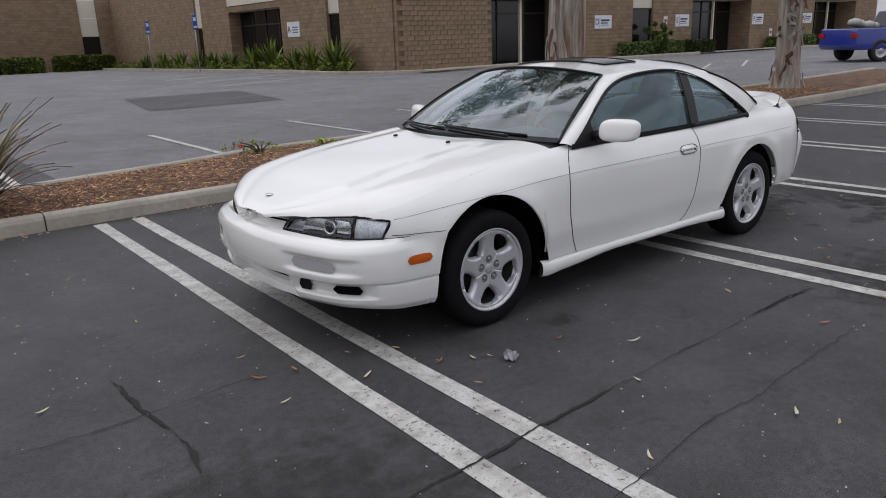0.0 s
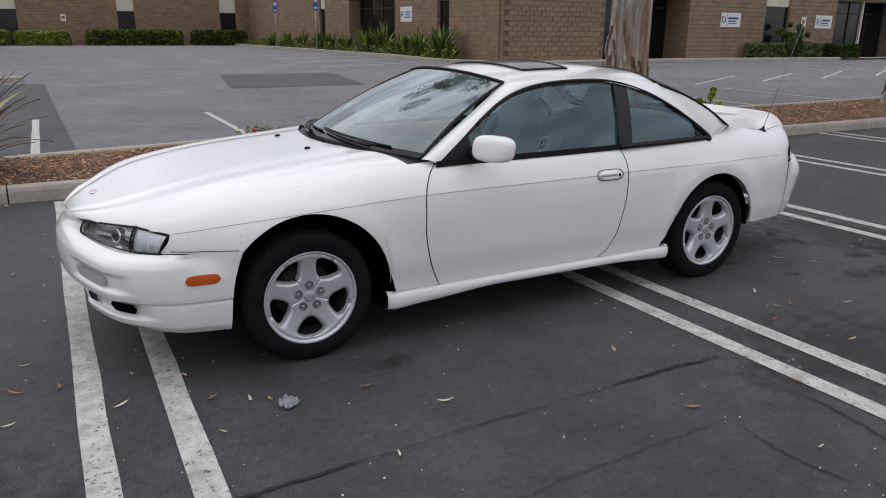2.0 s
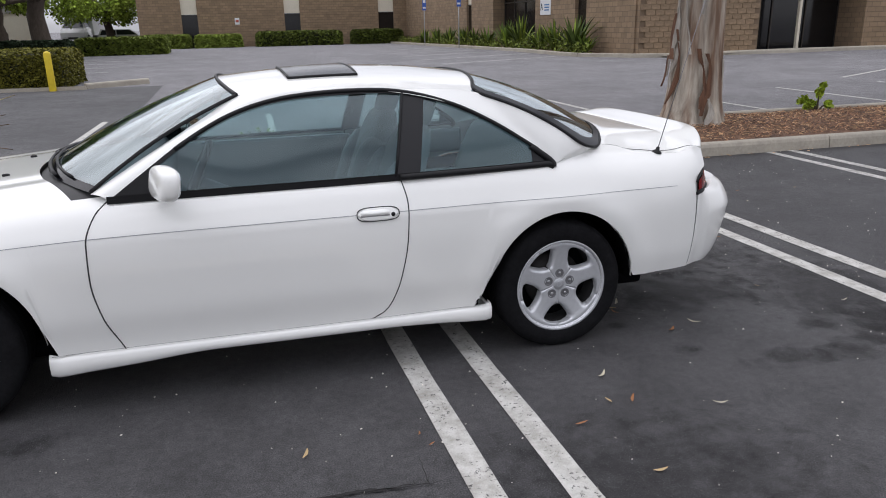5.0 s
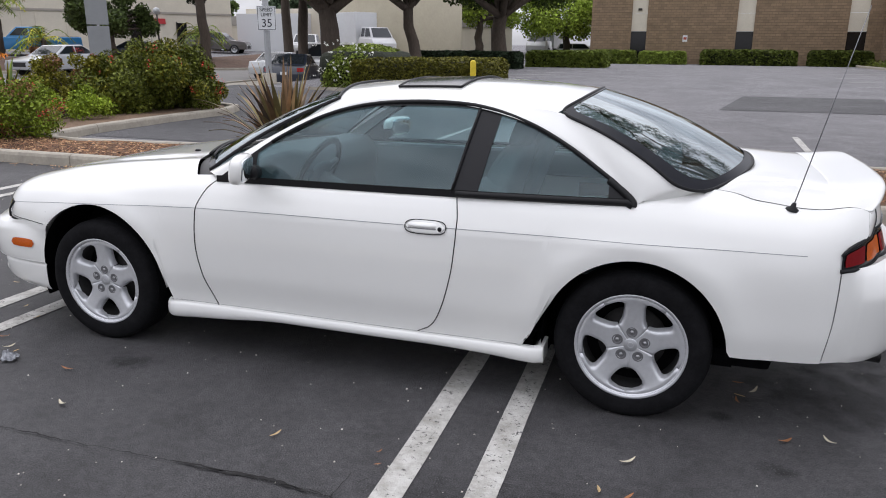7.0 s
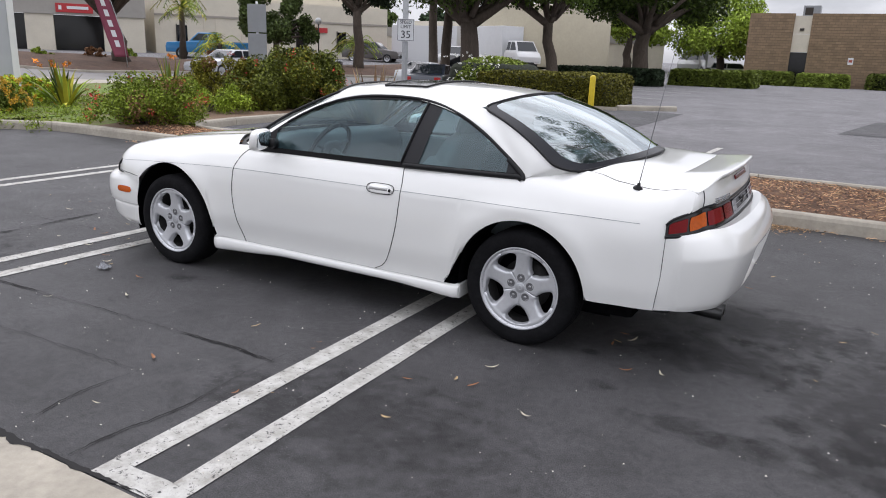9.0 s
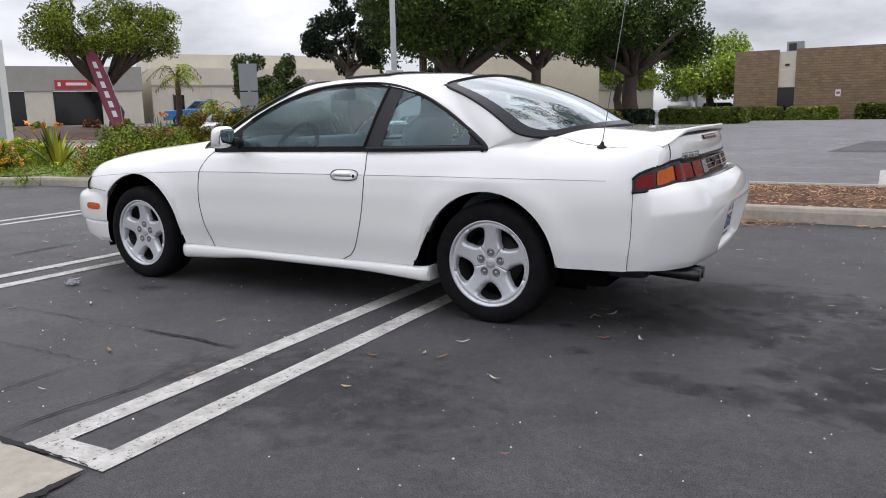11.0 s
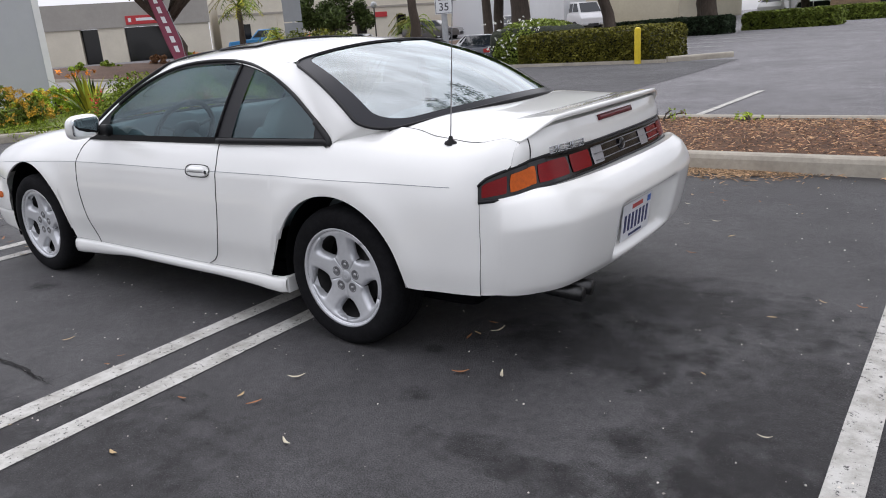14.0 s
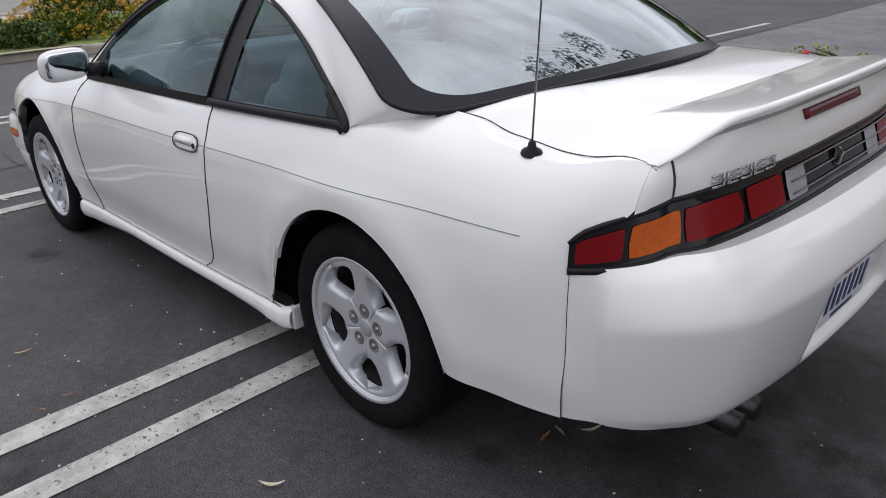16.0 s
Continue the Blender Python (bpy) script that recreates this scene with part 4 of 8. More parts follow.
def strelitzia(x, y, z, n, L, seed, wide=0.055, blooms=3, tones=("mid", "dark", "olive"), label="clump of bird of paradise with upright paddle leaves"):
    b = thing("bird_of_paradise_plant", (x, y, z), label, "plant", "bird of paradise plants")
    blades("leaf", b, n, L, wide, 0.85, [leafs[k] for k in tones], seed, 0.35)
    r = random.Random(seed)
    fc = [(r.uniform(-0.4, 0.4), r.uniform(-0.4, 0.4), L * r.uniform(0.85, 1.05), 0.06) for _ in range(blooms)]
    if fc:
        tagged(leaf_cloud("flower", fc, 40, 0.032, orangeflower, b, "", 0.5, seed, 2.6), kind="stuff")
    return b


strelitzia(-11.6, 5.4, 0.12, 46, 0.95, 31)
strelitzia(-12.6, 6.0, 0.12, 34, 0.85, 32)
strelitzia(-12.2, 8.6, 0.15, 34, 1.0, 33)
for i, (yy, L) in enumerate(((24.6, 0.9), (25.6, 1.9), (27.6, 1.5), (29.2, 1.3), (31.6, 1.9), (33.6, 1.6), (36.6, 1.3), (38.9, 1.2), (41.0, 1.3), (44.0, 1.3), (47.0, 1.4), (50.5, 1.2))):
    strelitzia(14.0, yy, gz(14, yy) + 0.08, 64, L * 0.85, 40 + i, 0.10, 0, ("dark", "deep", "dark", "mid"))
tufts = leaf_cloud("grass_tufts", [(rnd.uniform(-13.5, -8.5), rnd.uniform(2.8, 7.5), 0.14, 0.16) for _ in range(420)], 15000, 0.016, leafs["light"], None, "", 0.5, 62, 5.0)
tagged(tufts, "uneven tufts of green grass beside the kerb", "grass", kind="stuff")
cover = leaf_cloud("ground_cover", [(13.9 + rnd.uniform(-0.6, 0.6), 24 + 0.55 * i, gz(13.9, 24 + 0.55 * i) + 0.18, 0.42) for i in range(60)], 6000, 0.09, leafs["hedgeg"], None, "", 0.5, 61)
tagged(cover, "low green ground cover along the building", "ground cover", kind="stuff")


def hedge(name, x0, y0, x1, y1, h, n, size, leafmat, label, seed, z0=None, top=None):
    """Clipped hedge: leaves packed in a rounded box over a solid core, coloured near-black as the shade inside."""
    r = random.Random(seed)
    zb = gz((x0 + x1) / 2, (y0 + y1) / 2) if z0 is None else z0
    hd = thing(name, ((x0 + x1) / 2, (y0 + y1) / 2, zb), label, "hedge")
    ax, ay = (x1 - x0) / 2, (y1 - y0) / 2
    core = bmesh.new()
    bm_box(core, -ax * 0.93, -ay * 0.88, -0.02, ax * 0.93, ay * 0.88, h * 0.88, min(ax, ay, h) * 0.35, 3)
    part("core", core, mat("shaded_hedge_core", (0.016, 0.020, 0.010), 0.95, var=0.4, scale=6, bump=0.05, bscale=8), hd)
    vs, fs = [], []
    for _ in range(n):
        f = r.random()
        if f < 0.36:
            p = [r.uniform(-ax, ax), r.uniform(-ay, ay), h]
        elif f < 0.8:
            p = [r.uniform(-ax, ax), (-ay if r.random() < 0.75 else ay), r.uniform(0, h)]
        else:
            p = [(-ax if r.random() < 0.4 else ax), r.uniform(-ay, ay), r.uniform(0, h)]
        rad = min(ax, ay, h) * (0.75 if name == "shrub_hedge" else 0.30)
        q = Vector(p)
        c = Vector((min(max(q.x, -ax + rad), ax - rad), min(max(q.y, -ay + rad), ay - rad), min(q.z, h - rad)))
        d = q - c
        if d.length > 1e-6:
            q = c + d.normalized() * min(d.length, rad) * r.uniform(0.88, 1.03)
        q += Vector((1, 1, 1)) * 0.06 * noise.noise(q * 1.4 + Vector((seed, 0, 0)))
        q.z = max(q.z, 0.02)
        s = size * r.uniform(0.6, 1.3)
        R = Euler((r.uniform(-1, 1), r.uniform(-1, 1), r.uniform(0, 6.283))).to_matrix()
        i = len(vs)
        for e in ((-s * 0.7, 0, 0), (0, -s / 2, s * 0.12), (s * 0.7, 0, 0), (0, s / 2, s * 0.12)):
            vs.append(tuple(R @ Vector(e) + q))
        fs += [(i, i + 1, i + 2), (i, i + 2, i + 3)]
    mesh_ob("leaves", vs, fs, leafmat, hd, False)
    return hd


hedge("clipped_hedge", -8.4, 17.3, -4.1, 20.6, 0.95, 20000, 0.055, leafs["hedge"], "long clipped hedge with flat top behind the bollard", 71)
hedge("shrub_hedge", -9.75, 17.5, -7.2, 20.6, 1.30, 12000, 0.06, leafs["hedgeg"], "taller rounded shrub with white flowers", 72)
hw_ = leaf_cloud("white_flowers", [(rnd.uniform(-9.6, -7.6), 17.45 - rnd.uniform(-0.05, 0.1), gz(-9, 18) + rnd.uniform(0.2, 1.45), 0.04) for _ in range(60)], 300, 0.035, whiteflower, None, "", 0.5, 5)
tagged(hw_, "small white flowers on the rounded shrub", "flowers", kind="stuff")
hedge("box_hedge", -8.2, 42.5, -3.4, 46.5, 0.95, 5000, 0.16, leafs["hedgeg"], "dark green box hedge at the lot's end", 73)
hedge("dark_hedge", -13.5, 36.5, -7.4, 38.5, 0.85, 3500, 0.16, leafs["pine"], "low blackish hedge along the lot's end", 74)
for i, (a, b, hh) in enumerate(((-2.3, 1.2, 0.95), (2.3, 9.0, 1.1), (9.9, 14.0, 1.1), (-6.0, -2.6, 1.0))):
    hedge("wall_hedge", a, 57.2, b, 59.4, hh, 3800, 0.16, leafs["hedgeg"], "clipped green hedge against the block wall", 80 + i)
for i, (a, b, hh) in enumerate(((29.0, 34.0, 0.75), (35.0, 37.2, 0.7), (44.5, 50.0, 0.7))):
    hedge("wall_hedge", a, 20.9, b, 21.8, hh, 2200, 0.10, leafs["dark"], "low dark hedge along the shop fronts", 90 + i, z0=gz(32, 21) + 0.05)
bush("ragged_shrub", 31.6, 21.1, gz(31, 21) + 0.1, 1.3, 0.6, 1.9, 3500, 0.12, leafs["dark"], "ragged dark shrub by the shop front", 95, None, 0, 0.05, 26)
kerb([(-3.6, 17.2), (-2.2, 18.4)], w=0.15)
kerb([(-9.6, 17.0), (-3.6, 17.0)], w=0.12, h=0.08)

# yellow bollard
bo = thing("bollard", (-4.35, 16.95, gz(-4.35, 16.95)), "yellow painted steel bollard beside the hedge", "bollard")
lathe("pipe", [(0.085, -0.05), (0.085, 0.90), (0.07, 0.945), (0.035, 0.965), (0.0, 0.97)], mat("safety_yellow_paint", (0.62, 0.46, 0.015), 0.5, var=0.08, scale=8, var2=0.1, scale2=2), bo, 24, "z")

# ---------- street side ----------
FAR_KERB = curve_pts([(-31.6, -60, 0), (-31.2, -10, 0), (-30.9, 14, 0), (-30.4, 20, 0), (-28.8, 25, 0), (-24.6, 36, 0), (-22.4, 42, 0), (-21.4, 52, 0), (-21.2, 90, 0)], 120)
streetmat = mat("pale_street_asphalt", (0.21, 0.20, 0.19), 0.85, var=0.15, scale=30, var2=0.12, scale2=0.4)


def over(p, w, dz):
    """w metres beyond the far kerb, dz above the ground."""
    i = min(int(p * 120), 119)
    q = FAR_KERB[i].lerp(FAR_KERB[i + 1], p * 120 - i)
    x = q.x - w
    return (x, q.y, gz(x, q.y) + dz)


tagged(sheet("road", lambda u, v: (lambda a: (lerp(-19.4, a[0], u), a[1], gz(lerp(-19.4, a[0], u), a[1]) + 0.012))(over(v, 0.0, 0.0)), 10, 90, streetmat),
       "pale grey street", "road", kind="structure")
kerb([(q.x, q.y) for q in FAR_KERB[::3]][::-1], w=0.18, seglen=6)
kerb([(-19.3, -20.0), (-19.3, 11.0)], w=0.18, seglen=6)
kerb([(-19.3, 19.0), (-19.3, 60.0)], w=0.18, seglen=6)
flat("sidewalk", -19.2, -20.0, -17.5, 60.0, 0.09, concrete, "concrete sidewalk along the street", 3.0, category="sidewalk")
darkmulch = mat("dark_bank_mulch", (0.105, 0.062, 0.042), 0.95, var=0.4, scale=20, var2=0.3, scale2=1.2, bump=0.02, bscale=30)
berm = sheet("mulch_berm", lambda u, v: over(v, 0.2 + 6.2 * u, 0.12 + 0.28 * math.sin(min(1, u * 1.7) * math.pi / 2)), 10, 90, darkmulch)
tagged(berm, "brown mulch bank beyond the street", "mulch bank", kind="structure")
lotw = sheet("far_lot", lambda u, v: over(v, 6.3 + 60 * u, 0.16), 8, 40, asphalt_old)
tagged(lotw, "asphalt of the lots beyond the street", "asphalt", kind="structure")

# monument sign seen from behind
ms = thing("monument_sign", (-15.0, 5.3, gz(-15, 5.3)), "large pale grey monument sign with white posts", "sign", rz=66)
greyp = mat("pale_grey_sign_panel", (0.42, 0.43, 0.46), 0.6, var=0.04, scale=3)
whitep = mat("white_painted_post", (0.72, 0.72, 0.72), 0.55, var=0.05, scale=5)
box("panel", (-1.0, -0.06, 0.35), (0.95, 0.06, 2.75), greyp, ms, 0.01)
box("post", (-1.12, -0.09, 0.0), (-0.98, 0.09, 2.85), whitep, ms, 0.01)
box("post", (0.94, -0.09, 0.0), (1.08, 0.09, 2.85), whitep, ms, 0.01)
box("base_rail", (-0.98, -0.07, 0.22), (0.94, 0.07, 0.36), whitep, ms, 0.01)

# speed limit sign
galv = MATS["galvanised_steel"]
sp = thing("speed_limit_sign", (-11.95, 18.75, gz(-11.95, 18.75)), "white speed limit sign on a tall grey pole", "sign", rz=37)
lathe("pole", [(0.11, -0.05), (0.105, 1.0), (0.085, 9.0), (0.0, 9.0)], mat("grey_lamp_pole", (0.36, 0.37, 0.38), 0.5, metal=0.3, var=0.1, scale=10), sp, 16, "z")
bd = box("plate", (-0.305, -0.16, 1.70), (0.305, -0.145, 2.46), signwhite, sp, 0.004)
for a, b in (((-0.285, -0.164, 1.72), (0.285, -0.16, 1.735)), ((-0.285, -0.164, 2.425), (0.285, -0.16, 2.44)), ((-0.285, -0.164, 1.72), (-0.27, -0.16, 2.44)), ((0.27, -0.164, 1.72), (0.285, -0.16, 2.44))):
    box("border", a, b, signink, bd)
word("SPEED", (0, -0.166, 2.34), 0.155, signink, bd)
word("LIMIT", (0, -0.166, 2.185), 0.155, signink, bd)
word("35", (0, -0.166, 1.92), 0.36, signink, bd)
lathe("footing", [(0.24, -0.1), (0.24, 0.32), (0.0, 0.34)], concrete, sp, 18, "z")

# back of two sign plates on a post
bs = thing("street_sign", (-15.2, 14.8, gz(-15.2, 14.8)), "two grey sign plates seen from behind on a post", "sign", rz=35)
tube("post", [(0, 0.0, 0), (0, 0.0, 2.95)], 0.04, galv, bs, 8)
box("plate", (-0.30, -0.06, 1.98), (0.30, -0.045, 2.86), mat("grey_sign_back", (0.27, 0.28, 0.29), 0.5, metal=0.4, var=0.08, scale=4), bs, 0.004)
box("plate", (-0.30, -0.06, 1.05), (0.30, -0.045, 1.94), MATS["grey_sign_back"], bs, 0.004)

# feather banner
fl = thing("feather_banner", (-30.42, 21.30, gz(-30.42, 21.30) + 0.35), "tall dark red feather banner with white bars", "banner", rz=35)
fl.matrix_basis = fl.matrix_basis @ Matrix.Scale(1.22, 4)
crim = mat("crimson_banner_cloth", (0.22, 0.05, 0.08), 0.8, var=0.12, scale=4)


def banner(u, v):
    z = lerp(0.35, 3.55, v)
    w = interp(v, [0, 0.3, 0.8, 0.95, 1.0], [0.55, 0.66, 0.60, 0.40, 0.10])
    lean_ = -0.28 * z
    return (lean_ + w * (u - 0.5) - (0.10 * max(0, v - 0.85)), 0.05 * math.sin(3 * v + 2 * u), z)


sheet("cloth", banner, 8, 24, crim, fl, 0.004)
tube("pole", [(0.12, 0, -0.05), (-0.28 * 1.2 + 0.36, 0.0, 1.2), (-0.28 * 2.6 + 0.34, 0, 2.6), (-0.28 * 3.5 + 0.05, 0.0, 3.62)], 0.015, galv, fl, 6)
for k in range(6):
    z = 0.75 + k * 0.40
    sheet("bar", lambda u, v: tuple(Vector(banner(lerp(0.36, 0.64, u), (z - 0.35 + 0.26 * v) / 3.2)) + Vector((0, -0.006, 0))), 2, 2, signwhite, fl)


# ---------- buildings across the street ----------
def shop(name, x, y, rz, length, depth, h, band_h, label, doors, signs, z0):
    """Plastered shop row: grey fascia above cream wall, dark recessed doors, red sign boards."""
    s = thing(name, (x, y, z0), label, "building", rz=rz)
    cuts_ = sorted(doors)
    px = 0.0
    for a, b in cuts_ + [(length, length)]:
        box("wall", (px, 0, 0), (a, 0.3, h - band_h), cream, s)
        px = b
    for a, b in cuts_:
        box("door", (a, 1.0, 0), (b, 1.06, h - band_h), darkglass, s, 0, "dark glazed shop door")
        box("reveal", (a - 0.1, 0.3, 0), (a, 1.0, h - band_h), cream, s)
        box("reveal", (b, 0.3, 0), (b + 0.1, 1.0, h - band_h), cream, s)
    box("fascia", (-0.1, -0.12, h - band_h), (length + 0.1, 0.4, h), mat("taupe_fascia_plaster", (0.33, 0.31, 0.28), 0.85, var=0.06, scale=4, var2=0.08, scale2=0.6), s, 0.02)
    box("side_wall", (0, 0.4, 0), (0.3, depth, h - 0.1), cream, s)
    box("side_wall", (length - 0.3, 0.4, 0), (length, depth, h - 0.1), cream, s)
    box("roof", (0, 0.3, h - 0.3), (length, depth, h - 0.2), MATS["grey_roof_felt"], s)
    for a, w, z in signs:
        g = box("sign_board", (a, -0.20, z), (a + w, -0.12, z + 0.62), mat("red_shop_sign", (0.45, 0.03, 0.035), 0.5), s, 0.01, "red shop sign with white bars")
        box("bar", (a + w * 0.30, -0.215, z + 0.24), (a + w * 0.88, -0.20, z + 0.44), signwhite, g)
        box("bar", (a + w * 0.08, -0.215, z + 0.18), (a + w * 0.16, -0.20, z + 0.46), signwhite, g)
    return s


# row behind the street tree, then the tall plain hall and the rows further off
shop("shop_row", -57.0, 17.2, 55.0, 21.0, 14.0, 4.35, 1.75, "cream plastered shop row with grey fascia and red signs",
     [(1.2, 4.6), (6.6, 7.8), (12.0, 13.2), (15.0, 18.2)], [(1.4, 2.6, 2.75), (15.2, 2.4, 2.75)], 0.62)
hall = thing("plastered_hall", (-45.2, 35.6, 0.62), "tall cream plastered hall with small windows", "building", rz=55.0)
box("wall", (0.0, 0.6, 0), (19.0, 16.0, 4.4), cream, hall)
box("upper_wall", (-0.05, 2.5, 4.4), (19.0, 16.0, 5.6), cream, hall)
box("string_course", (-0.02, 0.52, 2.95), (19.02, 0.6, 3.10), mat("taupe_trim", (0.34, 0.31, 0.27), 0.8), hall)
for a in (1.6, 11.0, 14.5):
    wv = box("window", (a, 0.55, 0.7), (a + 0.75, 0.6, 2.3), darkglass, hall)
    box("frame", (a - 0.08, 0.53, 0.62), (a, 0.6, 2.38), bronze, wv)
for a in (3.6, 4.5, 6.5):
    box("down_pipe", (a, 0.5, 0), (a + 0.1, 0.6, 2.9), cream, hall)
box("sign_board", (6.9, 0.48, 2.0), (8.3, 0.58, 2.9), MATS["red_shop_sign"], hall)
box("sign_board", (12.6, 0.48, 2.2), (13.6, 0.58, 2.6), MATS["red_shop_sign"], hall)
shop("far_shop_row", -46.0, 62.0, 20.0, 32.0, 12.0, 3.2, 0.9, "distant cream shop row with red signs", [(5.5, 7.5), (9.5, 12.0), (15, 19), (23, 26)], [(6.0, 3.2, 1.75), (13.5, 2.4, 1.75), (20, 2.4, 1.75)], 0.8)
drum = thing("rounded_building", (-22.0, 56.0, 0.75), "cream building with a rounded corner", "building")
lathe("wall", [(5.5, 0.0), (5.5, 4.6), (5.2, 4.7), (0.0, 4.7)], mat("beige_plaster", (0.40, 0.36, 0.27), 0.85, var=0.06, scale=6, var2=0.08, scale2=0.5), drum, 40, "z")
box("wing", (-12, -3.5, 0), (-3, 6, 3.4), cream, drum)
box("wing_front", (-12.5, -4.2, 0), (-6.0, -3.5, 3.0), mat("white_metal_cladding", (0.66, 0.67, 0.68), 0.6), drum)


# ---------- vehicles ----------
tyre_far = mat("plain_tyre_rubber", (0.02, 0.02, 0.021), 0.8)
rim_far = mat("plain_silver_rim", (0.45, 0.46, 0.47), 0.35, metal=0.7)
winglass = mat("parked_car_glass", (0.02, 0.024, 0.028), 0.06)


def vehicle(name, x, y, rz, color, label, L=4.6, W=1.8, body=(), cabin=(), axles=(), wr=0.32, category="car", z=None, extra=None, rough=0.3):
    """body: side outline (x, z); cabin: glazed outline above it; the nose points to -x."""
    v = thing(name, (x, y, gz(x, y) + 0.004 if z is None else z), label, category, rz=rz)
    pm = mat("paint_" + name + "_%d_%d" % (int(x), int(y)), color, rough, coat=0.8, var=0.03, scale=3)

    def slab(nm, outline, w0, w1, material, inset=0.0):
        zs = [p[1] for p in outline]
        z0, z1 = min(zs), max(zs)
        bm = bmesh.new()
        rows = []
        for sg in (-1, 1):
            rows.append([bm.verts.new((px, sg * lerp(w0, w1, (pz - z0) / max(1e-6, z1 - z0)) / 2, pz)) for px, pz in outline])
        bm.faces.new(rows[0])
        bm.faces.new(rows[1][::-1])
        n = len(outline)
        for i in range(n):
            bm.faces.new((rows[0][i], rows[1][i], rows[1][(i + 1) % n], rows[0][(i + 1) % n]))
        bmesh.ops.recalc_face_normals(bm, faces=bm.faces)
        es = [e for e in bm.edges]
        bmesh.ops.bevel(bm, geom=es, offset=0.045, segments=2, affect="EDGES", profile=0.6)
        return part(nm, bm, material, v, "", True)

    slab("body", body, W, W * 0.97, pm)
    if cabin:
        slab("cabin", cabin, W * 0.93, W * 0.76, pm)
        z0, z1 = min(p[1] for p in cabin), max(p[1] for p in cabin)

        def half(z):
            return lerp(W * 0.93, W * 0.76, (z - z0) / (z1 - z0)) / 2
        # windscreen and rear window
        for a, b in ((cabin[0], cabin[1]), (cabin[-1], cabin[-2])):
            o = 0.008 if a[0] > b[0] else -0.008
            qs = [(lerp(a[0], b[0], t) + o, sg * half(lerp(a[1], b[1], t)) * 0.88, lerp(a[1], b[1], t) + 0.008) for t, sg in ((0.14, -1), (0.14, 1), (0.93, 1), (0.93, -1))]
            mesh_ob("screen", qs, [(0, 1, 2, 3)], winglass, v, False)
        # side windows, parted by the middle pillar
        cx = sum(p[0] for p in cabin[1:3]) / 2
        zl, zh = lerp(z0, z1, 0.20), lerp(z0, z1, 0.86)

        def edge(a, b, z):
            return lerp(a[0], b[0], (z - a[1]) / (b[1] - a[1]))
        for sg in (-1, 1):
            for lo0, hi0, lo1, hi1 in ((edge(cabin[0], cabin[1], zl) + 0.10, edge(cabin[0], cabin[1], zh) + 0.10, cx - 0.04, cx - 0.04),
                                       (cx + 0.04, cx + 0.04, edge(cabin[-1], cabin[-2], zl) - 0.12, edge(cabin[-1], cabin[-2], zh) - 0.10)):
                qs = [(lo0, sg * (half(zl) + 0.008), zl), (lo1, sg * (half(zl) + 0.008), zl), (hi1, sg * (half(zh) + 0.008), zh), (hi0, sg * (half(zh) + 0.008), zh)]
                mesh_ob("side_window", qs, [(0, 1, 2, 3)], winglass, v, False)
    # lamps and dark lower bumper
    xf = min(p[0] for p in body)
    for sg in (-1, 1):
        box("head_lamp", (xf - 0.004, sg * W * 0.34 - 0.17, 0.58), (xf + 0.16, sg * W * 0.34 + 0.17, 0.70), mat("far_clear_lamp", (0.55, 0.56, 0.58), 0.15), v, 0.02)
    box("grille", (xf - 0.006, -W * 0.20, 0.42), (xf + 0.06, W * 0.20, 0.62), tyre_far, v, 0.01)
    for ax in axles:
        for sg in (-1, 1):
            w = lathe("wheel", [(0.0, -0.02), (wr * 0.62, -0.04), (wr * 0.66, -0.10), (wr * 0.95, -0.11), (wr, -0.08), (wr, 0.10), (wr * 0.6, 0.11)], tyre_far, v, 24, "y")
            w.matrix_basis = pose(ax, sg * (W / 2 - 0.10), wr, 0, 0, 0 if sg < 0 else 180)
            lathe("rim", [(0.0, -0.105), (wr * 0.18, -0.105), (wr * 0.3, -0.07), (wr * 0.55, -0.085), (wr * 0.65, -0.112)], rim_far, w, 20, "y")
    return v


SED = dict(L=4.6, W=1.78, body=((-2.3, 0.28), (-2.33, 0.55), (-2.2, 0.70), (-1.0, 0.90), (1.45, 0.96), (2.2, 0.93), (2.32, 0.62), (2.28, 0.28)),
           cabin=((-1.05, 0.88), (-0.25, 1.36), (0.75, 1.40), (1.65, 0.93)), axles=(-1.40, 1.35))
SUVB = dict(L=4.8, W=1.88, wr=0.36, body=((-2.35, 0.35), (-2.4, 0.70), (-2.25, 0.92), (-1.15, 1.05), (2.3, 1.10), (2.4, 0.70), (2.35, 0.35)),
            cabin=((-1.2, 1.02), (-0.45, 1.62), (2.0, 1.66), (2.3, 1.08)), axles=(-1.45, 1.45))
PICK = dict(L=5.6, W=1.95, wr=0.38, body=((-2.8, 0.42), (-2.85, 0.80), (-2.75, 1.05), (-1.35, 1.14), (0.75, 1.16), (2.75, 1.16), (2.8, 0.55), (2.7, 0.42)),
            cabin=((-1.40, 1.10), (-0.75, 1.74), (0.55, 1.76), (0.75, 1.14)), axles=(-1.85, 1.75))
VANB = dict(L=5.2, W=2.0, wr=0.36, body=((-2.6, 0.38), (-2.65, 0.8), (-2.45, 1.05), (-1.75, 1.25), (2.55, 1.25), (2.6, 0.38)),
            cabin=((-1.8, 1.2), (-1.1, 1.95), (2.45, 2.0), (2.55, 1.22)), axles=(-1.7, 1.6))


def tail_lamps(v, x, w, z, material=None):
    for sg in (-1, 1):
        box("tail_lamp", (x - 0.03, sg * w - 0.14, z - 0.08), (x + 0.02, sg * w + 0.14, z + 0.08), material or mat("far_red_lamp", (0.35, 0.015, 0.015), 0.25), v, 0.01)


